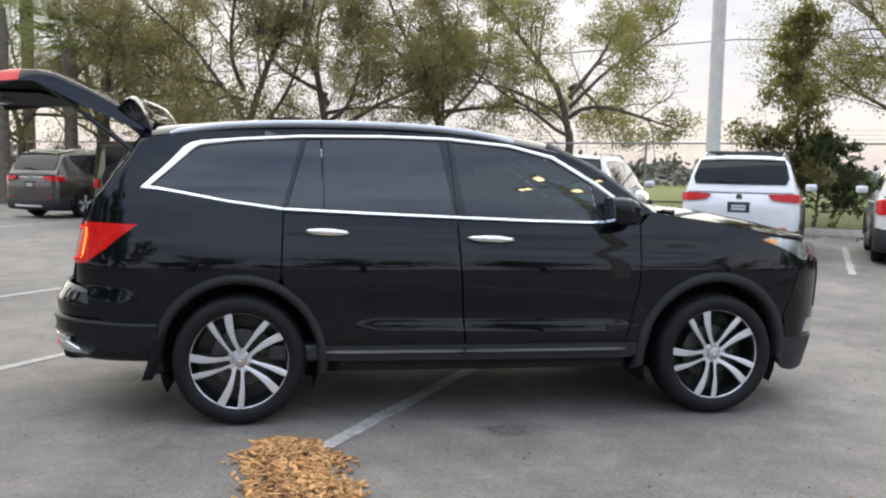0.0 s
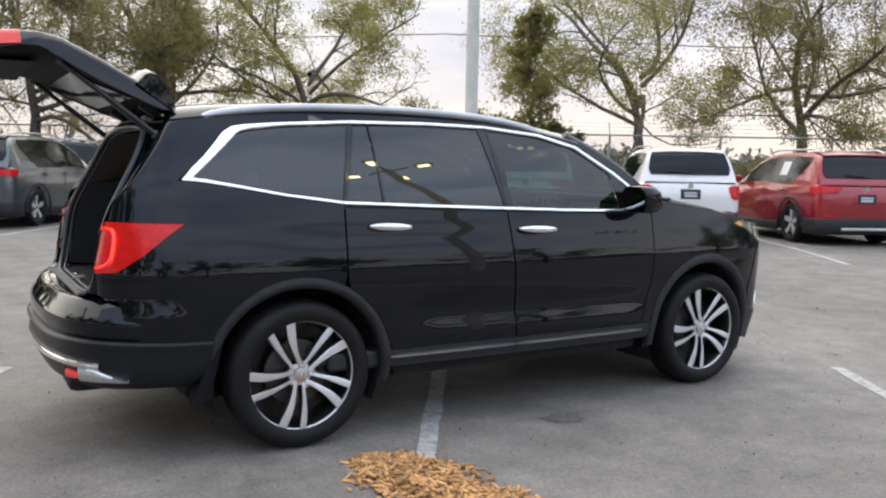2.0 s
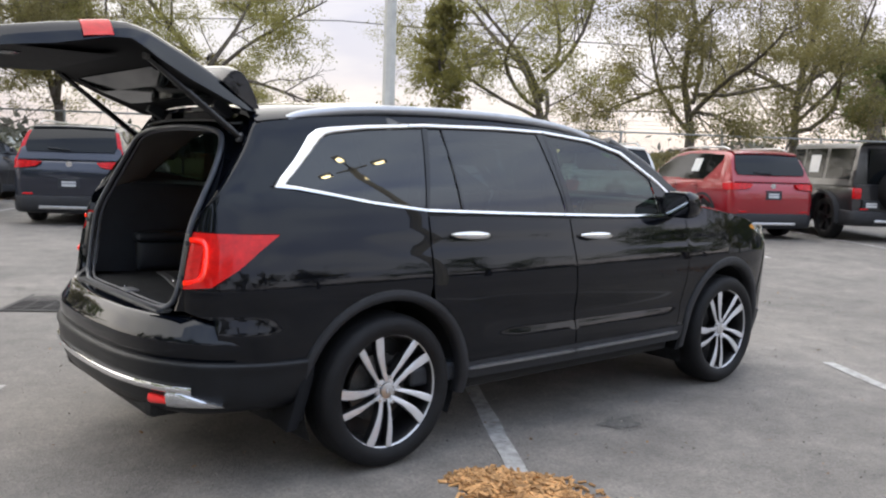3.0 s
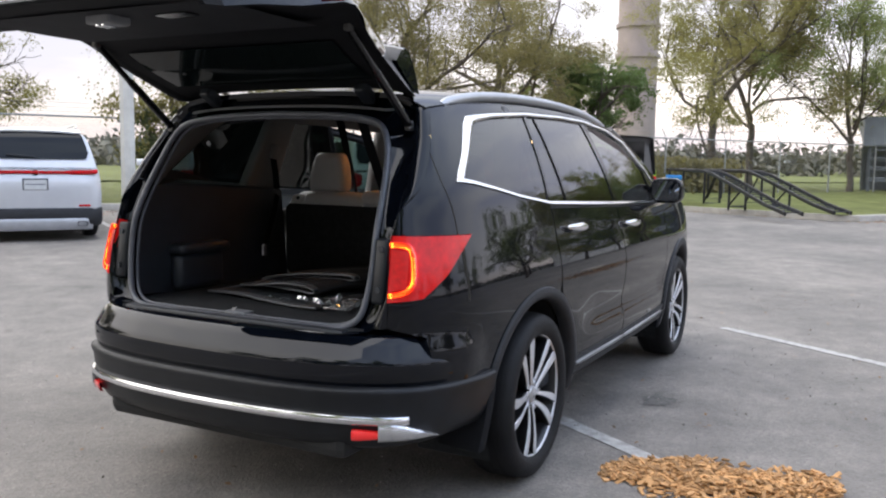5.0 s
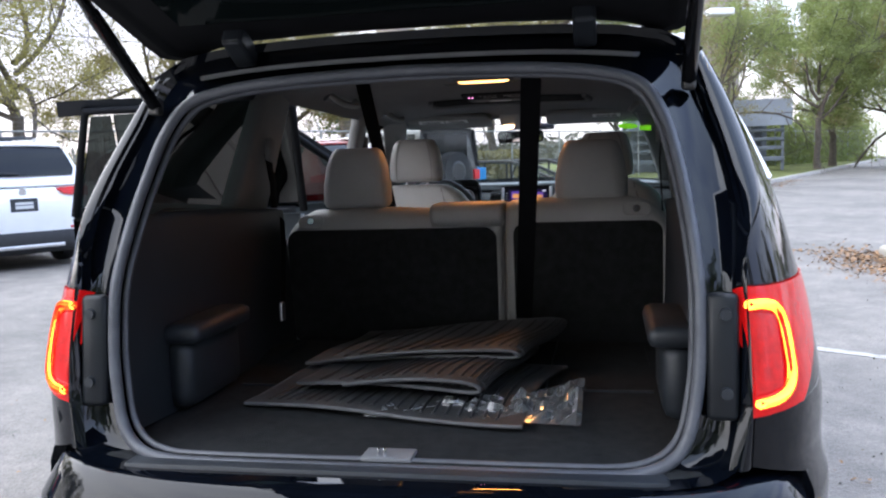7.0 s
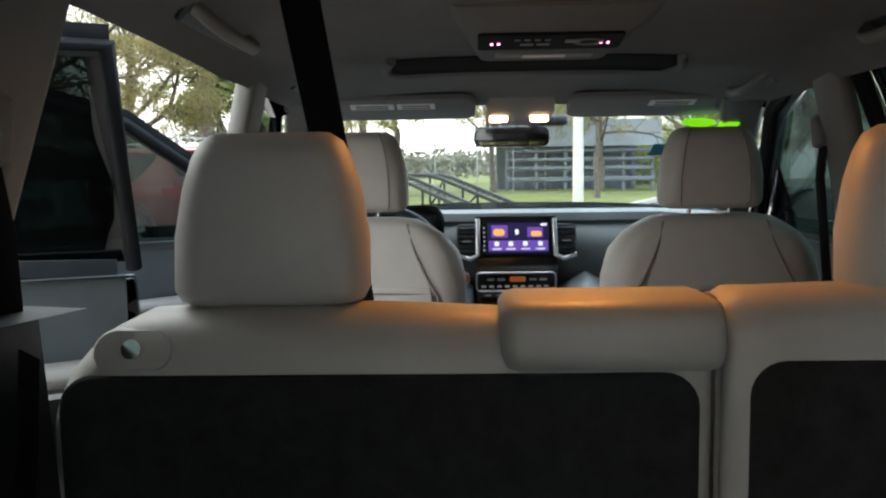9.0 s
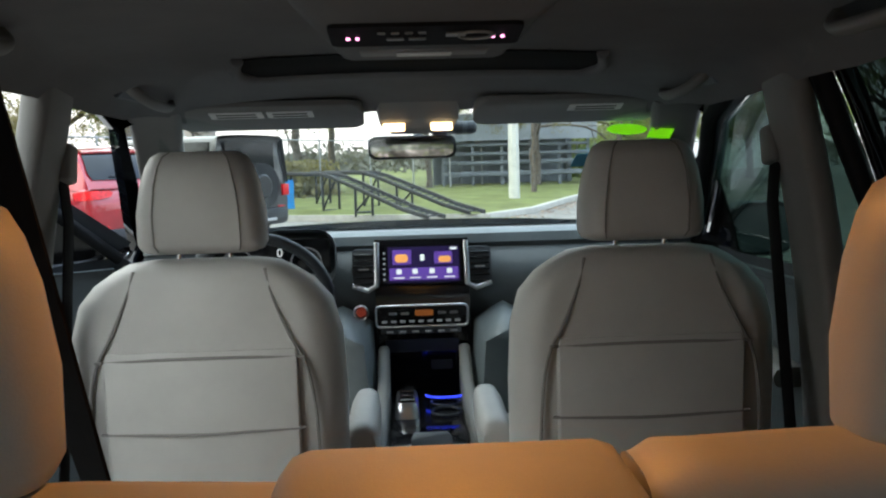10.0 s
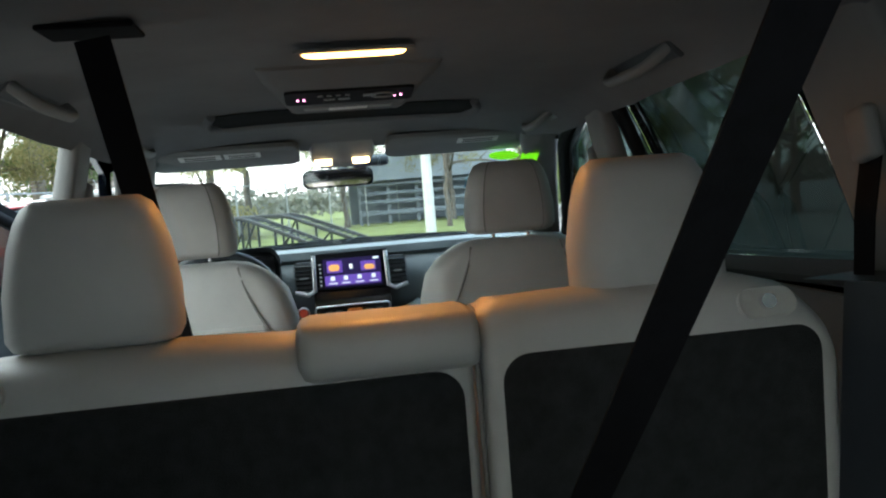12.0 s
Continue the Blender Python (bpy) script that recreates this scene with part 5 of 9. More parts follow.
part("pull_cup", bm, GLOSSBLK, tailgate)
for s in (-1, 1):
    bm = bmesh.new()
    loft(bm, [[tg_skin(x, s * q * 1.004, float(np.interp(-x, [-o[0] for o in TG_OUT], [o[1] for o in TG_OUT])), float(np.interp(-x, [-o[0] for o in TG_OUT], TG_W)), 0.005) for q in (0.885, 0.90, 0.92, 0.945, 0.97, 0.995)] for x in (-1.19, -1.21, -1.24, -1.27, -1.30)], caps=False, closed=False)
    part("tailgate_lamp", bm, LAMPRED, tailgate, "red lamp section on the tailgate", smooth=60)
bm = bmesh.new()
loft(bm, [[(x, y, z + 0.003 - 0.012 * abs(y / 0.63) ** 3) for y in (-0.5, -0.4, -0.2, 0, 0.2, 0.4, 0.5)] for x, z in ((-0.69, 1.795), (-0.85, 1.881), (-1.0, 1.950))], caps=False, closed=False)
part("rear_window_outer", bm, bpy.data.materials["dark_rear_glass"], tailgate)
bm = bmesh.new()
loft(bm, [[(x + 0.012 * abs(y / 0.58) ** 2, y, z - 0.028 * abs(y / 0.58) ** 6) for x, z in ((-0.71, 1.806), (-0.672, 1.848), (-0.645, 1.858), (-0.615, 1.848), (-0.582, 1.806), (-0.553, 1.752), (-0.533, 1.694), (-0.56, 1.697), (-0.64, 1.750))] for y in (-0.600, -0.595, -0.57, -0.5, -0.25, 0, 0.25, 0.5, 0.57, 0.595, 0.600)])
part("roof_spoiler", bm, PAINT, tailgate, "glossy black spoiler", smooth=45)


# ======== inside the SUV ========
def rings_up(rows, cx, cy, n=5):
    """Level rounded-rectangle rings (z, depth along x, width along y, corner, shift in x)."""
    return [[Vector((cx + sh + a, cy + b_, z)) for a, b_ in rrect(d, w, r, n)] for z, d, w, r, sh in rows]


def headrest(cx, cy, z0, w, parent, lean=0.0, h=0.205, m=None, seams=True):
    m = m or LEATHER
    bm = bmesh.new()
    k = h / 0.205
    rows = [(z0, 0.06, w * 0.80, 0.028, 0), (z0 + 0.006 * k, 0.088, w * 0.94, 0.036, 0), (z0 + 0.02 * k, 0.112, w, 0.045, 0), (z0 + 0.08 * k, 0.118, w, 0.05, lean * 0.4), (z0 + 0.14 * k, 0.112, w * 0.92, 0.05, lean * 0.7), (z0 + 0.175 * k, 0.10, w * 0.83, 0.045, lean * 0.85), (z0 + 0.195 * k, 0.08, w * 0.74, 0.036, lean * 0.95), (z0 + h, 0.045, w * 0.60, 0.02, lean)]
    loft(bm, rings_up(rows, cx, cy, 6))
    hr = part("headrest", bm, m, parent, "padded grey leather headrest", smooth=60)
    for dy in (-0.05, 0.05):
        bm = bmesh.new()
        cyl(bm, (cx, cy + dy, z0 - 0.05), (cx, cy + dy, z0 + 0.02), 0.006, n=10)
        part("headrest_post", bm, CHROME, hr, "", smooth=60)
    # piping either side
    for q in (-1, 1) if seams else ():
        bm = bmesh.new()
        line = []
        for z, d, ww, r, sh in rows[1:]:
            line.append((cx + sh - d / 2 - 0.0005, cy + q * ww * 0.33, z))
        tube(bm, line, 0.0016, n=5)
        part("headrest_seam", bm, SEAM, hr)
    return hr


# ---- second row, a 60/40 bench ----
def bench(y0, y1, ztop, cy_head, carpet, label):
    cy, w = (y0 + y1) / 2, abs(y0 - y1)
    seat = new("second_row_seat")
    seat.parent = suv
    seat["label"] = label
    bm = bmesh.new()
    outer = max(y0, y1, key=abs)
    inner_ = y0 + y1 - outer
    rings = []
    for q in (0.0, 0.006, 0.02, 0.045, 0.08, 0.13, 0.25, 0.5, 0.75, 0.9, 0.96, 0.985, 1.0):
        y = outer + (inner_ - outer) * q
        zt = ztop - 0.085 * max(0.0, 1 - q * w / 0.13) ** 2.2 - 0.022 * bump_fn((q - 0.62) / 0.3) * (1 if w > 0.6 else 0.2)
        k = 0.80 if q in (0.0, 1.0) else (0.94 if q in (0.006, 0.985) else 1.0)
        hgt = (zt - 0.74) * (1 if k == 1 else 0.985)
        rings.append([Vector((0.285 + 0.025 * (0.97 - (0.74 + hgt / 2 + b_)) * 0.6 + a, y, 0.74 + hgt / 2 + b_)) for a, b_ in rrect(0.150 * k, hgt, 0.058 * k, 6)])
    loft(bm, rings)
    part("backrest", bm, LEATHER, seat, "grey leather backrest", smooth=60)
    bm = bmesh.new()
    box(bm, (0.62, cy, 0.70), (0.52, w, 0.16), 0.05, 3)
    part("seat_cushion", bm, LEATHER, seat, "grey leather cushion", smooth=60)
    c0, c1, zt = carpet
    bm = bmesh.new()
    pan = rrect(abs(c0 - c1), zt - 0.78, 0.04, 6)
    loft(bm, [[(0.2085 + d - 0.02 * ((zt + 0.78) / 2 + b_ - 1.1), (c0 + c1) / 2 + a * sc, (zt + 0.78) / 2 + b_ * sc) for a, b_ in pan] for d, sc in ((0.02, 1.0), (0.0, 1.0), (-0.004, 0.985))])
    part("back_carpet", bm, CARPET, seat, "black carpeted seat back", smooth=50)
    headrest(0.300, cy_head, 1.228, 0.232, seat, 0.012, seams=False)
    return seat


left = bench(0.640, -0.104, 1.230, 0.400, (0.628, -0.088, 1.162), "grey leather folding bench seat with carpeted back")
right = bench(-0.118, -0.640, 1.250, -0.392, (-0.142, -0.612, 1.174), "grey leather single rear seat with carpeted back")
bm = bmesh.new()
loft(bm, [[Vector((0.265 + a, y, 1.202 + b_)) for a, b_ in rrect(0.165 * k, 0.078 * k, 0.03, 6)] for y, k in ((0.130, 0.75), (0.123, 0.93), (0.11, 1), (-0.098, 1), (-0.110, 0.93), (-0.114, 0.75))])
part("centre_pad", bm, LEATHER, left, "padded grey centre section", smooth=60)
def seat_face(z, ztop):
    """The rear face of the bench near its rounded top."""
    dz = min(0.056, max(0.0, z - (ztop - 0.058)))
    return 0.285 + 0.015 * (0.97 - z) - 0.075 + 0.058 - math.sqrt(0.058 ** 2 - dz ** 2)


for cy, cz, ztop, seat in ((0.541, 1.190, 1.222, left), (-0.532, 1.210, 1.244, right)):
    bm = bmesh.new()
    loft(bm, [[(seat_face(cz + b_ * k, ztop) - d, cy + a * k, cz + b_ * k) for a, b_ in rrect(0.086, 0.040, 0.0195, 5)] for d, k in ((-0.01, 1.06), (0.003, 1.06), (0.006, 1.0), (0.003, 0.84))])
    pb = part("release_plate", bm, LEATHER2, seat, "grey release plate", smooth=40)
    bm = bmesh.new()
    cyl(bm, (seat_face(cz, ztop), cy, cz), (seat_face(cz, ztop) - 0.010, cy, cz + 0.003), 0.0125, 0.011, 18)
    part("release_button", bm, CHROME, pb, "silver button", smooth=40)
bm = bmesh.new()
tube(bm, [(0.222, -0.111, z) for z in (0.80, 0.9, 1.0, 1.1, 1.2)], 0.004, n=6)
part("seat_gap_piping", bm, GREYPLA, left)
bm = bmesh.new()
tube(bm, [(0.245, 0.655, 0.98), (0.24, 0.655, 1.06), (0.235, 0.652, 1.13)], 0.012, flat=(0.05, 0.02))
part("side_latch", bm, GREYPLA, left)


# ---- front seats ----
def front_seat(cy, side):
    seat = new("front_seat")
    seat.parent = suv
    seat["label"] = "grey leather front seat with stitched back"
    bm = bmesh.new()
    rows = [(0.62, 0.12, 0.50, 0.05, 0.02), (0.80, 0.15, 0.54, 0.07, 0.015), (1.00, 0.155, 0.545, 0.075, 0.005), (1.12, 0.15, 0.535, 0.075, 0), (1.185, 0.14, 0.50, 0.07, 0), (1.225, 0.13, 0.43, 0.06, 0), (1.25, 0.115, 0.355, 0.055, 0), (1.264, 0.09, 0.30, 0.045, 0), (1.270, 0.05, 0.22, 0.02, 0)]
    loft(bm, rings_up(rows, 1.405, cy, 7))
    part("backrest", bm, LEATHER, seat, "grey leather backrest", smooth=70)
    # raised back panel and its seams
    xb = 1.326
    bm = bmesh.new()
    rows = [(0.70, 0.01, 0.36, 0.004, 0), (0.94, 0.016, 0.37, 0.006, -0.004), (1.08, 0.014, 0.37, 0.005, -0.006), (1.10, 0.006, 0.36, 0.002, -0.002)]
    loft(bm, [[Vector((1.330 + sh + a, cy + b_, z)) for a, b_ in rrect(d, w, r, 3)] for z, d, w, r, sh in rows])
    part("back_pocket", bm, LEATHER2, seat, "grey map pocket", smooth=60)
    for line in ([(xb - 0.003, cy - 0.20, 1.085), (xb - 0.007, cy, 1.088), (xb - 0.003, cy + 0.20, 1.085)],
                 [(xb - 0.005, cy - 0.195, 0.945), (xb - 0.011, cy, 0.940), (xb - 0.005, cy + 0.195, 0.945)],
                 [(1.35, cy - 0.125, 1.255), (xb + 0.012, cy - 0.14, 1.20), (xb + 0.001, cy - 0.17, 1.13), (xb - 0.001, cy - 0.20, 1.07), (xb, cy - 0.215, 0.98), (xb + 0.006, cy - 0.222, 0.80)],
                 [(1.35, cy + 0.125, 1.255), (xb + 0.012, cy + 0.14, 1.20), (xb + 0.001, cy + 0.17, 1.13), (xb - 0.001, cy + 0.20, 1.07), (xb, cy + 0.215, 0.98), (xb + 0.006, cy + 0.222, 0.80)]):
        bm = bmesh.new()
        tube(bm, spline(line, 6), 0.0034, n=5)
        part("stitched_seam", bm, SEAM, seat)
    bm = bmesh.new()
    box(bm, (1.72, cy, 0.70), (0.50, 0.52, 0.16), 0.06, 3)
    part("seat_cushion", bm, LEATHER, seat, "", smooth=60)
    headrest(1.405, cy, 1.284, 0.25, seat, -0.004, 0.198)
    ya = cy - side * 0.292
    bm = bmesh.new()
    loft(bm, [[Vector((x, ya + a * k, z + b_ * k)) for a, b_ in rrect(0.072, 0.10, 0.03, 5)] for x, z, k in ((1.46, 0.845, 0.8), (1.475, 0.848, 0.95), (1.50, 0.85, 1), (1.68, 0.86, 0.95), (1.74, 0.865, 0.8))])
    part("armrest", bm, LEATHER, seat, "fold-down grey armrest", smooth=60)
    return seat


front_seat(0.44, 1)
front_seat(-0.432, -1)

# ---- headliner, pillars and side trims ----
def liner_surf(x, y):
    def z_at(x, y):
        return zc(min(1.95, x)) - 0.066 + 0.034 * min(1.0, max(0.0, (x - 1.42) / 0.4)) - 0.036 * (abs(y) / 0.60) ** 3.0 - 0.055 * (max(0.0, abs(y) - 0.575) / 0.085) ** 2
    n = Vector(((z_at(x + 0.01, y) - z_at(x - 0.01, y)) / 0.02, (z_at(x, y + 0.01) - z_at(x, y - 0.01)) / 0.02, -1)).normalized()
    return Vector((x, y, z_at(x, y))), n


# the liner runs on unbroken above the sunroof sheet
sheet("headliner", [(-0.61, -0.50), (-0.3, -0.60), (0.2, -0.648), (1.0, -0.66), (1.6, -0.645), (1.90, -0.59), (1.97, 0), (1.90, 0.59), (1.6, 0.645), (1.0, 0.66), (0.2, 0.648), (-0.3, 0.60), (-0.61, 0.50), (-0.63, 0)], liner_surf, LINER, suv, 0.01, 0.05, "pale grey cloth headliner")


def strip(name, a, b_, w0, w1, t, m, label="", mid=None, face=(0, 1, 0)):
    """A tapered trim between two places, wide along x."""
    bm = bmesh.new()
    pts = [Vector(a), Vector(mid) if mid else (Vector(a) + Vector(b_)) / 2, Vector(b_)]
    pp = [Vector(p) for p in spline(pts, 5)]
    rings = []
    for i, p in enumerate(pp):
        k = i / (len(pp) - 1)
        w = w0 + (w1 - w0) * k
        d = (pp[min(i + 1, len(pp) - 1)] - pp[max(i - 1, 0)]).normalized()
        f = Vector(face)
        sdir = d.cross(f).normalized()
        f = sdir.cross(d).normalized()
        rings.append([p + sdir * q + f * r for q, r in rrect(w, t, min(t * 0.45, 0.02), 3)])
    loft(bm, rings)
    return part(name, bm, m, suv, label, smooth=60)


for s in (-1, 1):
    strip("windscreen_pillar_trim", (1.80, s * 0.640, 1.605), (2.42, s * 0.800, 1.20), 0.13, 0.12, 0.04, GREYPLA, "grey pillar trim", (2.12, s * 0.718, 1.44), face=(0.75, 0, 0.66))
    strip("centre_pillar_trim", (1.26, s * 0.655, 1.625), (1.30, s * 0.80, 0.55), 0.13, 0.15, 0.05, GREYPLA, "grey pillar trim", (1.275, s * 0.742, 1.20))
    strip("rear_pillar_trim", (0.215, s * 0.655, 1.625), (0.075, s * 0.735, 1.20), 0.19, 0.24, 0.06, GREYPLA, "grey pillar trim", (0.15, s * 0.695, 1.42))
    bm = bmesh.new()
    rows_ = []
    for z, xw in ((1.262, -0.56), (1.30, -0.54), (1.335, -0.515), (1.39, -0.455), (1.437, -0.405), (1.49, -0.345), (1.535, -0.295), (1.57, -0.24), (1.60, -0.16)):
        zi = min(z, 1.558)
        a = Vector((float(np.interp(zi, [q[2] for q in INR[7:12]], [q[0] for q in INR[7:12]])) + 0.02, -s * float(np.interp(zi, [q[2] for q in INR[7:12]], [q[1] for q in INR[7:12]])) - s * 0.004, zi))
        w_ = flank(u_at(xw), z, s, -0.028)
        rows_.append([a, a * 0.7 + w_ * 0.3 + Vector((0, -s * 0.012, 0)), a * 0.35 + w_ * 0.65 + Vector((0, -s * 0.010, 0)), w_])
    loft(bm, rows_, caps=False, closed=False)
    part("tail_pillar_trim", bm, GREYPLA, suv, "grey pillar trim", smooth=70)
    # lower cargo side
    bm = bmesh.new()
    prof = [(-0.855, 0.80), (-0.835, 1.08), (-0.745, 1.265), (-0.60, 1.29), (-0.2, 1.265), (0.06, 1.245), (0.16, 1.235), (0.20, 0.78), (-0.4, 0.775)]
    loft(bm, [[(x, s * (y0 + 0.02 * (z - 1.0)), z) for x, z in prof] for y0 in (0.615, 0.70)])
    part("cargo_side_lining", bm, BLKPLA, suv, "black plastic cargo side", smooth=40)
    bm = bmesh.new()
    box(bm, (-0.50, s * 0.575, 0.985), (0.32, 0.10, 0.05), 0.02)
    box(bm, (-0.50, s * 0.59, 0.88), (0.30, 0.07, 0.17), 0.03)
    part("side_bin", bm, BLKPLA, suv, "black side storage bin", smooth=50)
    bm = bmesh.new()
    loft(bm, [[(x, s * yo, z + 0.012), (x, s * 0.70, z), (x, s * 0.60, z2)] for x, z, z2, yo in ((-0.62, 1.292, 1.282, 0.745), (-0.4, 1.285, 1.275, 0.79), (0.15, 1.245, 1.24, 0.815), (0.23, 1.24, 1.235, 0.82))], caps=False, closed=False)
    part("window_ledge", bm, BLKPLA, suv)
    # side wall under the doors
    bm = bmesh.new()
    box(bm, (1.25, s * 0.84, 0.40), (2.2, 0.10, 0.10), 0.02)
    part("sill_inner", bm, BLKPLA, suv)
    # grab handles: a bow on two broad feet over a black plate
    for x0, x1, z, y in ((1.46, 1.70, 1.618, 0.580), (0.62, 0.92, 1.645, 0.580)):
        bm = bmesh.new()
        line = [(x0, s * (y + 0.014), z + 0.004), (x0 + 0.008, s * (y - 0.004), z - 0.012), (x0 + 0.03, s * (y - 0.018), z - 0.026), (x0 + 0.08, s * (y - 0.026), z - 0.034), (x1 - 0.08, s * (y - 0.026), z - 0.034), (x1 - 0.03, s * (y - 0.018), z - 0.026), (x1 - 0.008, s * (y - 0.004), z - 0.012), (x1, s * (y + 0.014), z + 0.004)]
        tube(bm, spline(line, 4), 0.010, flat=(0.024, 0.017), up=(0, s * 0.6, 0.8))
        h = part("grab_handle", bm, GREYPLA, suv, "grey grab handle", smooth=60)
        # no hollow is cut: the plate's black stands in for the recess's shade
        bm = bmesh.new()
        box(bm, ((x0 + x1) / 2, s * (y + 0.012), z + 0.000), (x1 - x0 + 0.03, 0.012, 0.060), 0.005, rot=(s * 42, 0, 0))
        part("handle_recess_shade", bm, BLKPLA, h, "black plate standing for recess shade")
    # outer row belts with their guides
    for gx, gy, gz, bx, bz in ((1.33, 0.678, 1.455, 1.25, 0.70), (0.13, 0.652, 1.425, 0.215, 1.02)):
        bm = bmesh.new()
        tube(bm, [(gx, s * gy, gz), (gx - 0.01 if bx < gx else gx + 0.01, s * (gy - 0.01), gz - 0.1), (bx, s * (gy + 0.02), bz)], 0.02, flat=(0.046, 0.004), up=(0, 1, 0.2))
        bl = part("seat_belt", bm, BELT, suv, "black seat belt", smooth=40)
        bm = bmesh.new()
        box(bm, (gx, s * (gy - 0.012), gz + 0.01), (0.05, 0.025, 0.075), 0.01, rot=(0, 12, 0))
        part("belt_guide", bm, GREYPLA, bl, "grey belt guide", smooth=50)

bm = bmesh.new()
loft(bm, [[(x, y, z) for y in (-0.615, -0.5, 0, 0.5, 0.615)] for x, z in ((-0.945, 0.776), (-0.93, 0.786), (-0.90, 0.788), (-0.3, 0.786), (0.30, 0.784), (0.31, 0.60), (2.3, 0.55))], caps=False, closed=False)
part("cargo_floor", bm, CARPET, suv, "black carpeted load floor", smooth=40)
bm = bmesh.new()
box(bm, (-0.935, 0, 0.772), (0.075, 1.10, 0.028), 0.01)
part("load_sill_trim", bm, BLKPLA, suv, "", smooth=40)
bm = bmesh.new()
for q in (-0.28, 0.28):
    box(bm, (-0.1, q, 0.789), (0.55, 0.004, 0.006))
box(bm, (-0.38, 0, 0.789), (0.004, 1.1, 0.006))
part("floor_joint", bm, BLKPLA, suv)

# belts that come down from the roof
for a, b_, sag in (((0.34, 0.378, 1.655), (0.47, 0.278, 0.98), 0.0), ((-0.45, -0.27, 1.612), (0.17, -0.175, 0.86), 0.01)):
    bm = bmesh.new()
    A, B = Vector(a), Vector(b_)
    ax = (B - A).normalized()
    wide = ax.cross(Vector((1, 0, 0.3))).normalized()
    thin = ax.cross(wide)
    rings = []
    for k in range(13):
        t = k / 12
        # the upright belt turns edge-on towards its foot
        a = radians(42) * bump_fn(t * 1.2) if not sag else 0.0
        w, n = wide * math.cos(a) + thin * math.sin(a), thin * math.cos(a) - wide * math.sin(a)
        c = A.lerp(B, t) - Vector((0, 0, sag * math.sin(math.pi * t)))
        rings.append([c + w * q + n * r for q, r in ((-0.025, -0.0015), (0.025, -0.0015), (0.025, 0.0015), (-0.025, 0.0015))])
    loft(bm, rings)
    rb = part("roof_belt", bm, BELT, suv, "black seat belt from the roof", smooth=40)
    bm = bmesh.new()
    box(bm, A + Vector((0, 0, 0.010)), (0.085, 0.13, 0.008), 0.003)
    part("roof_belt_outlet", bm, BELT, rb, "dark belt outlet")
    bm = bmesh.new()
    box(bm, B, (0.025, 0.05, 0.07), 0.006)
    part("belt_tongue", bm, BLKPLA if sag else GREYPLA, rb)
# hanging belt end on the side
bm = bmesh.new()
tube(bm, [(0.10, 0.60, 1.21), (0.06, 0.585, 1.13), (-0.02, 0.56, 1.02), (-0.06, 0.55, 0.955)], 0.02, flat=(0.04, 0.003), up=(0, 1, 0))
hb = part("loose_belt", bm, BELT, suv)
bm = bmesh.new()
box(bm, (-0.07, 0.548, 0.935), (0.03, 0.012, 0.06), 0.005)
part("belt_buckle", bm, SATIN, hb, "bright buckle tongue")

# ---- roof lamps and consoles ----
for x, z, wy in ((0.635, 1.672, 0.19), (0.0, 1.664, 0.13)):
    bm = bmesh.new()
    loft(bm, [[(x + a, b_, z - d) for a, b_ in rrect(0.06, wy + 0.03, 0.02, 5)] for d in (0.0, 0.004)])
    dl = part("dome_lamp", bm, LINER, suv, "roof lamp switched on", smooth=40)
    bm = bmesh.new()
    loft(bm, [[(x + a * k, b_ * k, z - 0.004 - d) for a, b_ in rrect(0.021, wy, 0.010, 6)] for d, k in ((0, 1), (0.005, 0.95), (0.007, 0.8))])
    part("lamp_lens", bm, DOMELIT, dl, "glowing warm lens", smooth=60)
    lamp = new("dome_light", bpy.data.lights.new("dome_light", "AREA"))
    lamp.data.shape, lamp.data.size, lamp.data.size_y = "RECTANGLE", 0.05, wy
    lamp.data.energy, lamp.data.color = (0.74 if x > 0.3 else 0.02), (1.0, 0.36, 0.08)
    lamp.data.spread = radians(140)
    lamp.matrix_world = pose(x, 0, z - 0.02, 0, 22 if x > 0.3 else 0, 0)

# rear control console on the roof
con = new("roof_console")
con.parent = suv
con["label"] = "grey roof console with rear controls"
bm = bmesh.new()
rows_ = ((0.84, 0.195, 1.690, 0.190, 1.676), (0.90, 0.200, 1.690, 0.178, 1.662), (0.94, 0.200, 1.690, 0.162, 1.650), (1.07, 0.178, 1.695, 0.148, 1.632), (1.20, 0.155, 1.695, 0.135, 1.626), (1.25, 0.140, 1.690, 0.120, 1.634))
loft(bm, [[(x, -w, z), (x, w, z), (x, w * 0.6 + w2 * 0.4, z * 0.45 + z2 * 0.55), (x, w2, z2 + 0.004), (x, w2 - 0.014, z2), (x, -w2 + 0.014, z2), (x, -w2, z2 + 0.004), (x, -w * 0.6 - w2 * 0.4, z * 0.45 + z2 * 0.55)] for x, w, z, w2, z2 in rows_])
part("console_shell", bm, LINER, con, "", smooth=60)
bm = bmesh.new()
A, B = Vector((0.935, 0, 1.6485)), Vector((1.068, 0, 1.6305))
ax = (B - A).normalized()
nz = Vector((-ax.z, 0, ax.x)) * -1
loft(bm, [[A.lerp(B, 0.5) + ax * a + Vector((0, b_, 0)) + nz * d for a, b_ in rrect(0.10, 0.285, 0.012, 4)] for d in (-0.002, 0.004)])
pn = part("control_panel", bm, LIPBLK, con, "gloss black control panel", smooth=40)
c0 = A.lerp(B, 0.5) + nz * 0.005
for y in (0.108, -0.108):
    for q in (-0.007, 0.007):
        bm = bmesh.new()
        cyl(bm, c0 + Vector((0, y + q, 0)), c0 + Vector((0, y + q, 0)) + nz * 0.003, 0.0028, n=10)
        part("indicator", bm, PINKLED, pn, "glowing pink indicator")
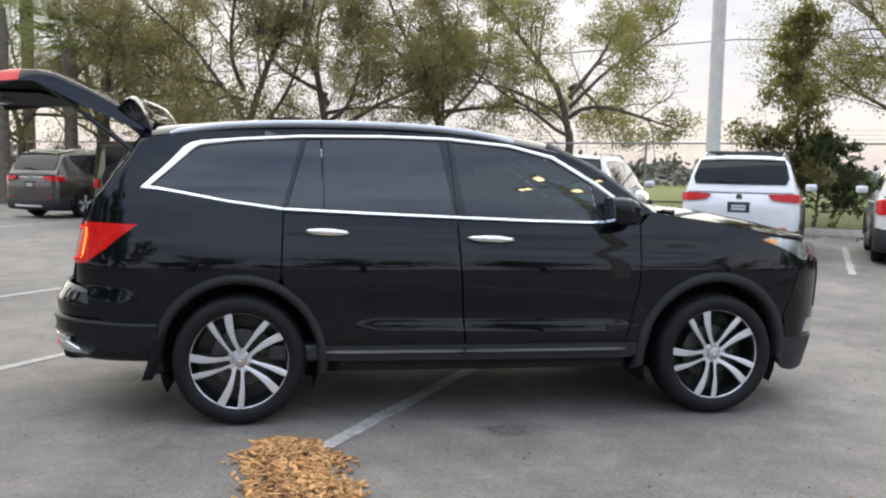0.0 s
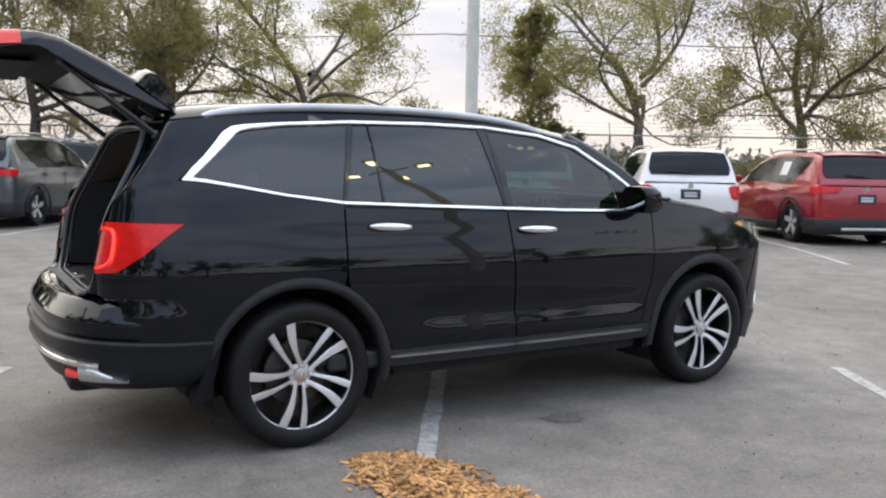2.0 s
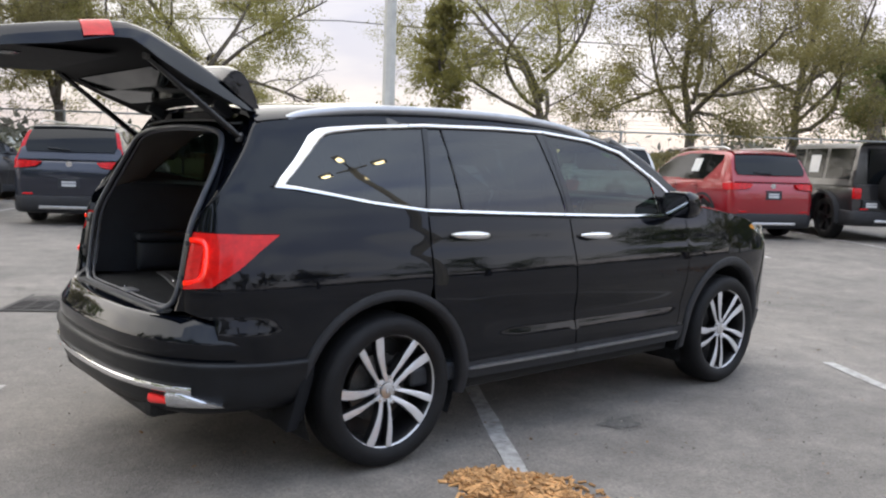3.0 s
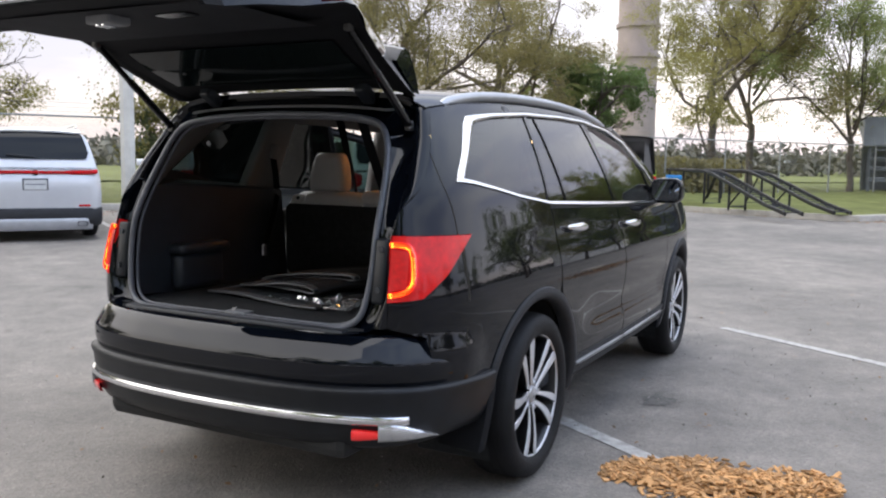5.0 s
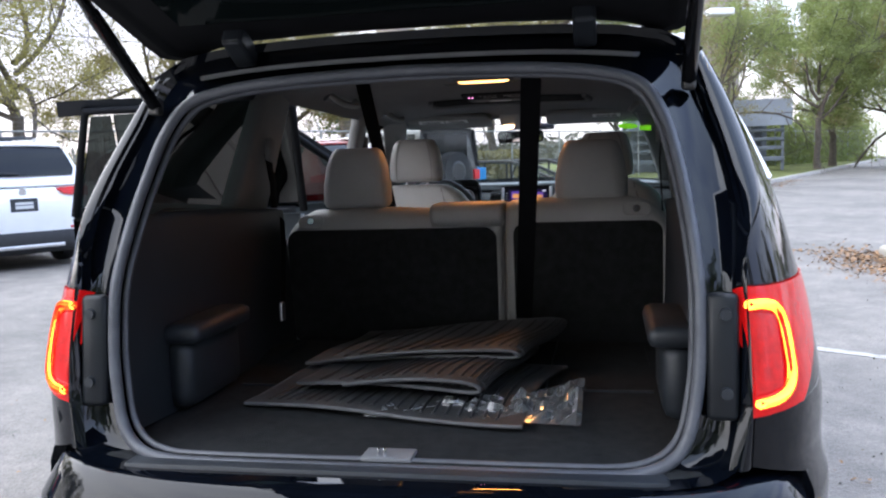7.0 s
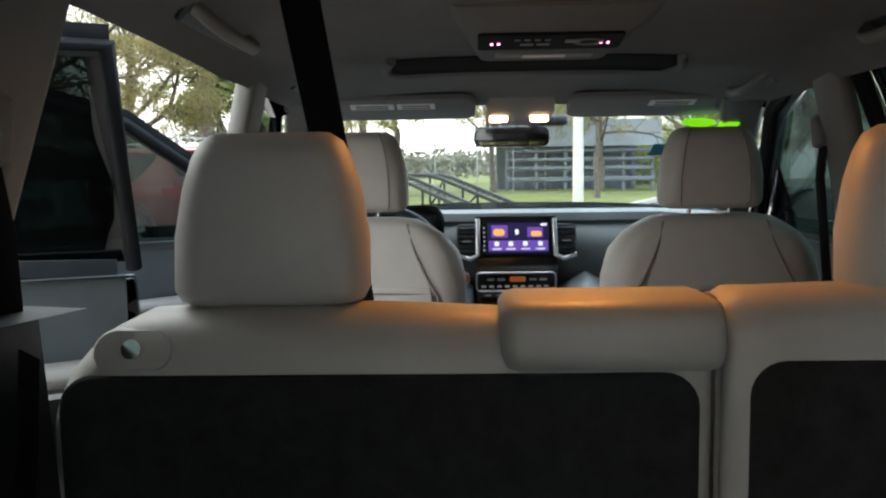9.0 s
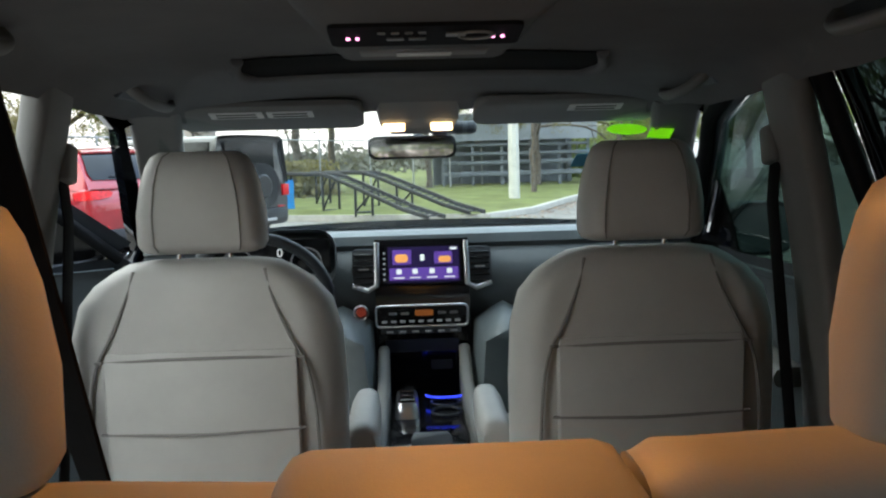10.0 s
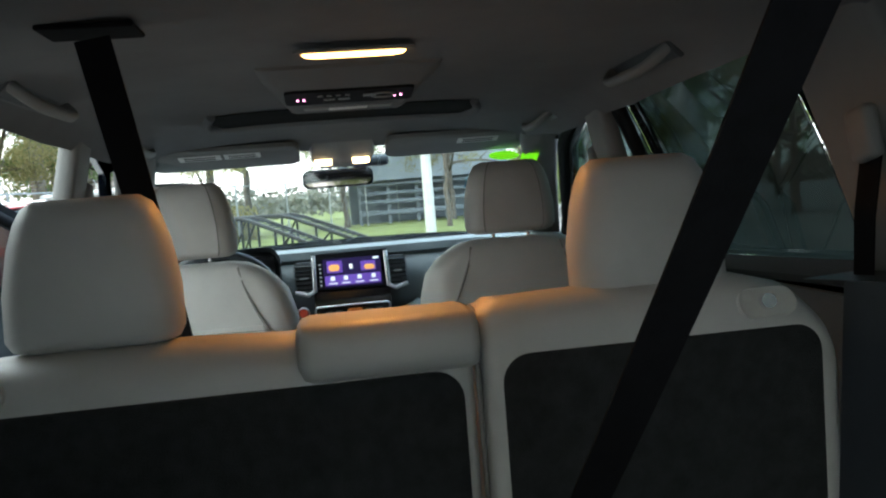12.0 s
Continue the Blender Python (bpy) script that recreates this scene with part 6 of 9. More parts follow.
for y, u, wy, wu in ((0.065, 0.02, 0.012, 0.008), (0.045, 0.02, 0.012, 0.008), (0.025, 0.02, 0.012, 0.008), (0.005, 0.02, 0.012, 0.008), (0.045, -0.01, 0.026, 0.014), (0.012, -0.01, 0.026, 0.014), (-0.045, 0.01, 0.03, 0.03)):
    bm = bmesh.new()
    box(bm, c0 + Vector((0, y, 0)) - ax * u, (wu, wy, 0.003), 0.001, 1)
    part("control_key", bm, mat("key_grey", (0.16, 0.16, 0.16), 0.5) if "key_grey" not in bpy.data.materials else bpy.data.materials["key_grey"], pn)
bm = bmesh.new()
bmr = c0 + Vector((0, -0.075, 0)) - ax * 0.005
tube(bm, [bmr + ax * (0.018 * math.cos(t)) + Vector((0, 0.026 * math.sin(t), 0)) for t in [2 * math.pi * i / 20 for i in range(21)]], 0.003, n=6)
part("control_dial", bm, bpy.data.materials["key_grey"], pn)
bm = bmesh.new()
box(bm, (1.135, 0, 1.631), (0.06, 0.21, 0.008), 0.003)
part("console_lid", bm, GREYPLA, con, "", smooth=30)
bm = bmesh.new()
box(bm, (1.135, 0, 1.626), (0.03, 0.09, 0.003), 0.001)
part("label_plate", bm, LABELW, con, "small printed label")

# sunroof well: a black sheet below the liner stands in for its shade
sr = sheet("sunroof_shade_sheet", [(1.34, -0.335), (1.44, -0.358), (1.53, -0.335), (1.535, 0.0), (1.53, 0.335), (1.44, 0.358), (1.34, 0.335)], lambda x, y: (liner_surf(x, y)[0] - Vector((0, 0, 0.004)), liner_surf(x, y)[1]), mat("sunroof_shade_black", (0.004, 0.004, 0.004), 0.9, spec=0.1), suv, 0.002, 0.06, "black sheet standing for the shaded sunroof opening")
bm = bmesh.new()
rim = [liner_surf(x, y)[0] - Vector((0, 0, 0.004)) for x, y in spline([(1.34, 0.345), (1.42, 0.366), (1.50, 0.366), (1.540, 0.325), (1.545, 0.15), (1.545, -0.15), (1.540, -0.325), (1.50, -0.366), (1.42, -0.366), (1.34, -0.345)], 5)]
tube(bm, rim, 0.012, n=10)
part("sunroof_rim", bm, LINER, sr, "soft grey edge", smooth=60)

# front overhead console, map lamps and mirror
bm = bmesh.new()
loft(bm, [[(x, y * k, z) for y, z in ((-0.12, zt), (0.12, zt), (0.105, zb), (-0.105, zb))] for x, zt, zb, k in ((1.86, 1.645, 1.615, 0.9), (1.96, 1.64, 1.565, 1), (2.03, 1.63, 1.548, 0.95), (2.10, 1.57, 1.53, 0.7))])
oc = part("overhead_console", bm, GREYPLA, suv, "grey front roof console", smooth=35)
for y in (0.066, -0.062):
    bm = bmesh.new()
    loft(bm, [[(2.012 - d, y + a, 1.556 + b_ - d) for a, b_ in rrect(0.058, 0.020, 0.006, 4)] for d in (0.0, 0.012)])
    part("map_lamp", bm, MAPLIT, oc, "lit map lamp")
bm = bmesh.new()
loft(bm, [[(2.155 - d, 0.018 + a * k, 1.494 + b_ * k) for a, b_ in rrect(0.252, 0.066, 0.024, 6)] for d, k in ((-0.03, 0.6), (-0.012, 0.92), (0.0, 1), (0.012, 1.0), (0.014, 0.97))])
rm = part("rear_view_mirror", bm, GLOSSBLK, suv, "black-framed rear view mirror", smooth=40)
bm = bmesh.new()
loft(bm, [[(2.155 - 0.0145 - d + 0.02 * a, 0.018 + a, 1.494 + b_) for a, b_ in rrect(0.235, 0.052, 0.02, 6)] for d in (0.0, 0.002)])
part("mirror_face", bm, mat("mirror_face", (0.55, 0.52, 0.50), 0.03, metal=1.0), rm)
bm = bmesh.new()
tube(bm, [(2.17, 0.01, 1.50), (2.20, 0.0, 1.53), (2.19, 0.0, 1.56)], 0.012, n=8)
box(bm, (2.14, -0.10, 1.545), (0.10, 0.13, 0.035), 0.012)
part("mirror_stalk", bm, BLKPLA, rm, "", smooth=50)
for s in (-1, 1):
    bm = bmesh.new()
    loft(bm, [[(1.89 + a * 1.15 + 0.02 * (1 - k), s * (0.378 + b_), 1.590 - a * 0.30 - d) for a, b_ in rrect(0.15 * k, 0.475, 0.04, 5)] for d, k in ((0, 0.92), (0.006, 1), (0.018, 1), (0.024, 0.92))])
    v = part("sun_visor", bm, GREYPLA, suv, "grey sun visor folded up", smooth=40)
    for y0, y1 in (((0.515, 0.385), (0.375, 0.262)) if s > 0 else ((0.375, 0.51),)):
        bm = bmesh.new()
        box(bm, (1.845, s * (y0 + y1) / 2, 1.5765), (0.045, abs(y0 - y1), 0.002), 0.0, rot=(0, 14.6, 0))
        part("visor_label", bm, LABELW, v, "white printed label")
        for r in range(2):
            bm = bmesh.new()
            box(bm, (1.836 + 0.018 * r, s * ((y0 + y1) / 2), 1.5774 - 0.0047 * r), (0.006, abs(y0 - y1) * 0.75, 0.002), 0.0, rot=(0, 14.6, 0))
            part("printed_line", bm, INK, v)

# ---- dashboard ----
def dash_ring(y):
    e = bump_fn((abs(y) - 0.55) / 0.25)
    return [(2.60, y, 1.19), (2.55, y, 1.222 - 0.015 * e), (2.40, y, 1.240 - 0.02 * e), (2.30, y, 1.243 - 0.02 * e), (2.268, y, 1.232 - 0.02 * e), (2.262, y, 1.205 - 0.01 * e)]


ys = [-0.83, -0.7, -0.5, -0.3, -0.14, 0, 0.14, 0.3, 0.5, 0.7, 0.83]
bm = bmesh.new()
loft(bm, [dash_ring(y) for y in ys], caps=False, closed=False)
dash = part("dashboard", bm, DASHTOP, suv, "soft blue-grey dashboard", smooth=50)
bm = bmesh.new()
loft(bm, [[(2.264, y, 1.210), (2.272, y, 1.19), (2.235, y, 1.155), (2.215, y, 1.10), (2.23, y, 1.03), (2.27, y, 0.95), (2.33, y, 0.80), (2.36, y, 0.55)] for y in ys], caps=False, closed=False)
part("dash_lower", bm, DASHDK, dash, "dark lower dashboard", smooth=60)
bm = bmesh.new()
tube(bm, [(2.56, y, 1.225) for y in ys], 0.012, n=6)
part("windscreen_base_seal", bm, BLKPLA, dash)
# centre stack
bm = bmesh.new()
loft(bm, [[(x, a, z) for a in (-0.14, -0.13, 0.13, 0.14)] for x, z in ((2.245, 1.222), (2.205, 1.10), (2.185, 1.04), (2.195, 0.95), (2.225, 0.86), (2.26, 0.74))], caps=False, closed=False)
part("centre_fascia", bm, GLOSSBLK, dash, "gloss black centre stack", smooth=50)


def stack_pt(y, z, d=0.0):
    x = float(np.interp(z, [0.74, 0.86, 0.95, 1.04, 1.10, 1.222], [2.26, 2.225, 2.195, 2.185, 2.205, 2.245]))
    return Vector((x - d, y, z))


def plate(y0, y1, z0, z1, d, m, name, parent, label="", r=0.006, t=0.004):
    bm = bmesh.new()
    w, h = abs(y1 - y0), z1 - z0
    loft(bm, [[stack_pt((y0 + y1) / 2 + a, (z0 + z1) / 2 + b_, d + dd) for a, b_ in rrect(w, h, r, 4)] for dd in (-t, 0.0)])
    return part(name, bm, m, parent, label)


SCREEN = mat("display_glow", (0.01, 0.01, 0.02), 0.15, emit=(0.10, 0.05, 0.30), estr=0.06)
GLOWOR = mat("display_orange", (0.5, 0.2, 0.05), 0.3, emit=(1.0, 0.45, 0.14), estr=0.26)
GLOWPU = mat("display_violet", (0.1, 0.05, 0.3), 0.3, emit=(0.25, 0.10, 0.65), estr=0.10)
GLOWWH = mat("display_white", (0.8, 0.8, 0.8), 0.3, emit=(1, 1, 1), estr=0.15)
scr = plate(0.122, -0.120, 1.090, 1.208, 0.006, GLOSSBLK, "display", dash, "lit colour touch display")
plate(0.100, -0.112, 1.098, 1.200, 0.0085, SCREEN, "display_area", scr, "glowing violet screen", 0.003, 0.002)
plate(0.086, 0.030, 1.150, 1.192, 0.0105, GLOWPU, "screen_picture", scr, "", 0.003, 0.002)
plate(0.080, 0.040, 1.156, 1.180, 0.0125, GLOWOR, "screen_glow", scr, "", 0.011, 0.001)
plate(-0.038, -0.092, 1.150, 1.185, 0.0105, GLOWPU, "screen_picture", scr, "", 0.003, 0.002)
plate(-0.050, -0.088, 1.154, 1.172, 0.0125, GLOWOR, "screen_glow", scr, "", 0.008, 0.001)
plate(0.096, -0.108, 1.105, 1.140, 0.0100, GLOWPU, "screen_band", scr, "", 0.003, 0.001)
for i, y in enumerate((0.068, 0.020, -0.030, -0.082)):
    plate(y + 0.008, y - 0.008, 1.122, 1.137, 0.0115, GLOWWH, "screen_icon", scr, "", 0.004, 0.002)
    plate(y + 0.016, y - 0.016, 1.110, 1.114, 0.0115, GLOWWH, "screen_caption", scr, "", 0.001, 0.002)
plate(0.004, -0.008, 1.160, 1.178, 0.0115, GLOWWH, "screen_icon", scr, "", 0.003, 0.002)
plate(-0.085, -0.106, 1.190, 1.197, 0.0115, GLOWWH, "screen_clock", scr, "", 0.001, 0.002)
for k in range(6):
    plate(0.115, 0.108, 1.105 + k * 0.015, 1.111 + k * 0.015, 0.0085, SYMB, "touch_key", scr, "", 0.002, 0.002)
for s in (1, -1):
    # air vents with silver edges
    ve = new("air_vent")
    ve.parent = dash
    bm = bmesh.new()
    loft(bm, [[stack_pt(s * 0.172 + a, 1.140 + b_, 0.0 + d) for a, b_ in rrect(0.070, 0.112, 0.012, 4)] for d in (-0.02, 0.008)])
    part("vent_body", bm, BLKPLA, ve, "", smooth=40)
    for k in range(6):
        bm = bmesh.new()
        z = 1.098 + k * 0.0165
        box(bm, stack_pt(s * 0.172, z, 0.011), (0.012, 0.058, 0.004), 0.001, 1, rot=(0, 18, 0))
        part("slat", bm, GLOSSBLK, ve)
    bm = bmesh.new()
    box(bm, stack_pt(s * 0.172, 1.140, 0.019), (0.006, 0.03, 0.004), 0.001)
    part("vent_tab", bm, SATIN, ve, "silver tab")
    bm = bmesh.new()
    line = [stack_pt(s * 0.133, 1.215, 0.010), stack_pt(s * 0.134, 1.15, 0.012), stack_pt(s * 0.134, 1.092, 0.012), stack_pt(s * 0.16, 1.078, 0.010), stack_pt(s * 0.205, 1.092, 0.004)]
    tube(bm, line, 0.006, flat=(0.015, 0.010), up=(1, 0, 0))
    part("vent_frame", bm, SATIN, ve, "satin silver frame", smooth=50)
cl = plate(0.140, -0.130, 0.972, 1.028, 0.006, GLOSSBLK, "climate_panel", dash, "climate control panel", 0.012, 0.01)
bm = bmesh.new()
fr = [stack_pt(0.004 + a, 1.0 + b_, 0.009) for a, b_ in rrect(0.272, 0.064, 0.014, 5)]
tube(bm, fr + [fr[0]], 0.0035, n=6)
part("climate_frame", bm, SATIN, cl, "satin silver frame", smooth=60)
plate(0.025, -0.030, 1.000, 1.018, 0.0085, mat("climate_display", (0.2, 0.06, 0.02), 0.3, emit=(1, 0.30, 0.05), estr=0.05), "climate_display", cl, "orange display")
for k in range(9):
    y = 0.115 - k * 0.027
    plate(y + 0.008, y - 0.008, 0.980, 0.987, 0.0085, SYMB, "climate_key", cl, "", 0.002, 0.002)
for y in (0.09, 0.055, -0.055, -0.09):
    plate(y + 0.012, y - 0.012, 1.004, 1.012, 0.0085, bpy.data.materials["key_grey"], "climate_key", cl, "", 0.002, 0.002)
plate(0.128, -0.112, 0.945, 0.962, 0.006, BLKPLA, "switch_strip", dash, "", 0.004, 0.01)
for k in range(6):
    y = 0.10 - k * 0.038
    plate(y + 0.01, y - 0.01, 0.950, 0.955, 0.0085, SYMB, "seat_heater_key", dash, "", 0.001, 0.002)
plate(0.115, -0.105, 0.885, 0.925, 0.004, BLKPLA, "storage_lid", dash, "", 0.006, 0.008)
plate(-0.02, -0.085, 0.825, 0.855, 0.004, mat("socket_black", (0.03, 0.03, 0.03), 0.4), "usb_socket", dash, "", 0.006, 0.006)
# start button
bm = bmesh.new()
c = Vector((2.205, 0.184, 1.012))
cyl(bm, c, c + Vector((-0.012, 0, 0.003)), 0.016, 0.014, 24)
sb = part("start_button", bm, mat("start_red", (0.25, 0.03, 0.02), 0.3, emit=(1, 0.15, 0.05), estr=0.02), dash, "red start button", smooth=40)
bm = bmesh.new()
tube(bm, [c + Vector((-0.010, 0.021 * math.cos(t), 0.021 * math.sin(t))) for t in [2 * math.pi * i / 24 for i in range(25)]], 0.003, n=6)
part("button_ring", bm, SATIN, sb, "silver ring", smooth=60)
# instrument binnacle
bm = bmesh.new()
loft(bm, [[(x, 0.44 + a, zz + b_) for a, b_ in rrect(w, h, 0.05, 6)] for x, w, h, zz in ((2.32, 0.34, 0.10, 1.19), (2.20, 0.38, 0.15, 1.185), (2.14, 0.385, 0.165, 1.185))], caps=False)
bn = part("instrument_binnacle", bm, DASHDK, dash, "dark instrument hood", smooth=50)
bm = bmesh.new()
box(bm, (2.22, 0.44, 1.175), (0.006, 0.34, 0.12), 0.002, rot=(0, -12, 0))
part("instrument_face", bm, GLOSSBLK, bn)
for dy in (-0.10, 0.10):
    bm = bmesh.new()
    tube(bm, [(2.208, 0.44 + dy + 0.045 * math.cos(t), 1.165 + 0.045 * math.sin(t)) for t in [2 * math.pi * i / 20 for i in range(21)]], 0.002, n=5)
    part("gauge_ring", bm, SYMB, bn)
fc = bpy.data.curves.new("speed_digit", "FONT")
fc.body, fc.size, fc.extrude = "0", 0.036, 0.0006
tmp = bpy.data.objects.new("speed_digit_tmp", fc)
scene.collection.objects.link(tmp)
bpy.context.view_layer.update()
me = bpy.data.meshes.new_from_object(tmp)
bpy.data.objects.remove(tmp)
me.materials.append(GLOWWH)
dg = new("speed_digit", me)
dg.parent = bn
dg.matrix_basis = Matrix.Translation((2.205, 0.425, 1.185)) @ Matrix(((0, 0, -1, 0), (-1, 0, 0, 0), (0, 1, 0, 0), (0, 0, 0, 1)))
# steering wheel
sw = new("steering_wheel")
sw.parent = suv
sw["label"] = "black leather steering wheel"
swm = Matrix.Translation((1.97, 0.44, 1.098)) @ Matrix.Rotation(radians(-24), 4, "Y")
bm = bmesh.new()
tube(bm, [swm @ Vector((0, 0.188 * math.cos(t), 0.188 * math.sin(t))) for t in [2 * math.pi * i / 40 for i in range(41)]], 0.0155, n=10)
part("wheel_rim", bm, BLKPLA, sw, "", smooth=70)
bm = bmesh.new()
loft(bm, [[swm @ Vector((0.02 - d, a * k, b_ * k)) for a, b_ in rrect(0.16, 0.13, 0.05, 6)] for d, k in ((0, 0.9), (0.03, 1), (0.045, 0.85))])
part("wheel_hub", bm, BLKPLA, sw, "", smooth=50)
for a in (-8, 188, 250, 290):
    bm = bmesh.new()
    tube(bm, [swm @ Vector((0.0, 0.06 * math.cos(radians(a)), 0.06 * math.sin(radians(a)))), swm @ Vector((0, 0.185 * math.cos(radians(a)), 0.185 * math.sin(radians(a))))], 0.01, flat=(0.02, 0.045) if a in (-8, 188) else (0.02, 0.02))
    part("wheel_spoke", bm, SATIN if a > 200 else BLKPLA, sw, "", smooth=50)
for q in (-1, 1):
    bm = bmesh.new()
    ce = swm @ Vector((-0.012, q * 0.10, 0.0))
    cyl(bm, ce, ce + Vector((-0.012, 0, 0.004)), 0.024, 0.022, 18)
    part("wheel_control", bm, GREYPLA, sw, "", smooth=40)
bm = bmesh.new()
cyl(bm, swm @ Vector((0.02, 0, 0)), (2.30, 0.44, 0.98), 0.05, n=14)
part("steering_column", bm, BLKPLA, sw, "", smooth=50)

# ---- centre console ----
cc = new("centre_console")
cc.parent = suv
cc["label"] = "centre console with shifter and cup holders"
bm = bmesh.new()
box(bm, (1.86, 0.0, 0.66), (0.80, 0.20, 0.20), 0.02)
part("console_body", bm, GLOSSBLK, cc, "", smooth=40)
for s in (-1, 1):
    bm = bmesh.new()
    loft(bm, [[(x, s * (0.120 + a), z + b_) for a, b_ in rrect(0.034, 0.22, 0.014, 4)] for x, z in ((1.44, 0.70), (1.46, 0.705), (1.95, 0.70), (2.10, 0.74), (2.2, 0.80))])
    part("console_side", bm, GREYPLA, cc, "grey console side", smooth=50)
    bm = bmesh.new()
    loft(bm, [[(2.02, s * 0.150, 0.70), (2.02, s * 0.17, 0.95), (2.03, s * 0.24, 0.985), (2.04, s * 0.30, 0.93), (2.05, s * 0.31, 0.70)], [(2.24, s * 0.135, 0.70), (2.23, s * 0.15, 0.98), (2.23, s * 0.24, 1.03), (2.24, s * 0.34, 0.98), (2.25, s * 0.36, 0.70)]])
    part("knee_pad", bm, DASHTOP, cc, "grey knee pad", smooth=80)
bm = bmesh.new()
box(bm, (1.555, 0, 0.752), (0.26, 0.205, 0.03), 0.012)
part("storage_box_lid", bm, DASHTOP, cc, "sliding grey storage lid", smooth=40)
bm = bmesh.new()
loft(bm, [[(1.70 + 0.03 * b_ / 0.02, -0.005 + a, 0.782 + b_) for a, b_ in rrect(0.10, 0.022, 0.010, 5)], [(1.715 + 0.03 * b_ / 0.02, -0.005 + a * 0.92, 0.782 + b_) for a, b_ in rrect(0.10, 0.022, 0.010, 5)]])
part("lid_pull", bm, BLKPLA, cc, "", smooth=50)
bm = bmesh.new()
box(bm, (1.78, 0, 0.758), (0.16, 0.20, 0.02), 0.008)
part("console_tray", bm, GLOSSBLK, cc, "", smooth=40)
bm = bmesh.new()
loft(bm, [[(2.03 + a * k, 0.055 + b_ * k, z) for a, b_ in rrect(0.16, 0.062, 0.02, 5)] for z, k in ((0.755, 1.1), (0.785, 1.0), (0.80, 0.85))])
sh = part("shifter", bm, SATIN, cc, "silver push-button shifter", smooth=50)
for k in range(3):
    bm = bmesh.new()
    box(bm, (1.985 + 0.045 * k, 0.055, 0.803), (0.03, 0.042, 0.010), 0.003)
    part("shift_button", bm, GLOSSBLK, sh)
for x in (1.99, 2.085):
    bm = bmesh.new()
    tube(bm, [(x + 0.040 * math.cos(t), -0.055 + 0.042 * math.sin(t), 0.765) for t in [2 * math.pi * i / 24 for i in range(25)]], 0.004, n=6)
    part("cup_holder", bm, BLKPLA, cc, "", smooth=60)
bm = bmesh.new()
tube(bm, [(2.125 - 0.03 * math.sin(math.pi * i / 12), -0.055 + 0.055 * math.cos(math.pi * i / 12), 0.775) for i in range(13)], 0.003, n=6)
part("ambient_light", bm, BLUELED, cc, "blue glowing cup holder light")

# windscreen stickers, pale on the inside
# unlit paper: the lime glow stands in for light on the sticker
STK = mat("lime_sticker_glow", (0.30, 0.75, 0.02), 0.6, emit=(0.25, 0.75, 0.0), estr=0.25)
STB = mat("blue_sticker", (0.02, 0.14, 0.22), 0.6)
for cx, cy, rx_, ry_, m, hole in ((2.035, -0.550, 0.022, 0.050, STK, True), (2.045, -0.635, 0.020, 0.028, STK, False)):
    st = sheet("price_sticker", [(cx + rx_ * math.cos(t), cy + ry_ * math.sin(t)) for t in [2 * math.pi * i / 20 for i in range(20)]] if hole else [(cx - rx_, cy - ry_), (cx + rx_, cy - ry_), (cx + rx_, cy + ry_), (cx - rx_, cy + ry_)], lambda x, y: (screen_surf(x, y)[0] - Vector((0.006, 0, 0.008)), screen_surf(x, y)[1]), m, ws, 0.001, 0.03, "lime-green windscreen sticker")
sheet("windscreen_notice", [(2.145, -0.445), (2.200, -0.435), (2.190, -0.53), (2.140, -0.525)], lambda x, y: (screen_surf(x, y)[0] - Vector((0.006, 0, 0.008)), screen_surf(x, y)[1]), STB, ws, 0.001, 0.03, "blue paper notice")

# ---- rubber floor mats piled on the load floor ----
MATM = mat("rubber_mat", (0.035, 0.036, 0.038), 0.6, vary=0.25, scale=8, bump=0.2, bscale=90)


def floor_mat(m, depth, path, ribs, label, wave=0.004, seed=0):
    """A ribbed mat: its cross line (y, z) runs from the free end, may fold back in a loop, and is drawn out along x."""
    th = thing("floor_mat", label, "floor mat", "folded floor mats", m)
    line = [Vector((0, *q)) for q in spline(path, 8)]
    n = len(line)

    def P(i, k, off=0.0):
        d = (line[min(i + 1, n - 1)] - line[max(i - 1, 0)]).normalized()
        nrm = Vector((0, -d.z, d.y)) * -1
        q = line[i]
        taper = 0.03 * math.sin(3 * k + seed) * (i / n)
        return Vector((depth * (k - 0.5) + 0.10 * (0.5 - i / n) * depth, q.y + taper, q.z + wave * math.sin(7 * k + 9 * q.y + seed))) + nrm * off
    bm = bmesh.new()
    na = 12
    g2 = []
    for off in (0.0, 0.007):
        g2.append([[bm.verts.new(P(i, k / na, off)) for k in range(na + 1)] for i in range(n)])
    for li, gg in enumerate(g2):
        for i in range(n - 1):
            for k in range(na):
                f = (gg[i][k], gg[i][k + 1], gg[i + 1][k + 1], gg[i + 1][k])
                bm.faces.new(f if li else f[::-1])
    for i in range(n - 1):
        for k in (0, na):
            bm.faces.new((g2[0][i][k], g2[0][i + 1][k], g2[1][i + 1][k], g2[1][i][k]))
    part("mat_sheet", bm, MATM, th, "", smooth=60)
    step = max(1, n // ribs)
    for i in range(2, n - 2, step):
        for off in (0.0085, -0.0015):
            bm = bmesh.new()
            tube(bm, [P(i, 0.06 + 0.88 * k / 8, off) for k in range(9)], 0.0042, n=5)
            part("ridge", bm, MATM, th, "", smooth=60)
    for k in (0.0, 1.0):
        bm = bmesh.new()
        tube(bm, [P(i, k, 0.0035) for i in range(n)], 0.0052, n=7)
        part("raised_rim", bm, MATRIM, th, "paler grey rim", smooth=60)
    bm = bmesh.new()
    tube(bm, [P(0, k / 8, 0.0035) for k in range(9)], 0.0052, n=7)
    part("raised_rim", bm, MATRIM, th, "paler grey rim", smooth=60)
    return th


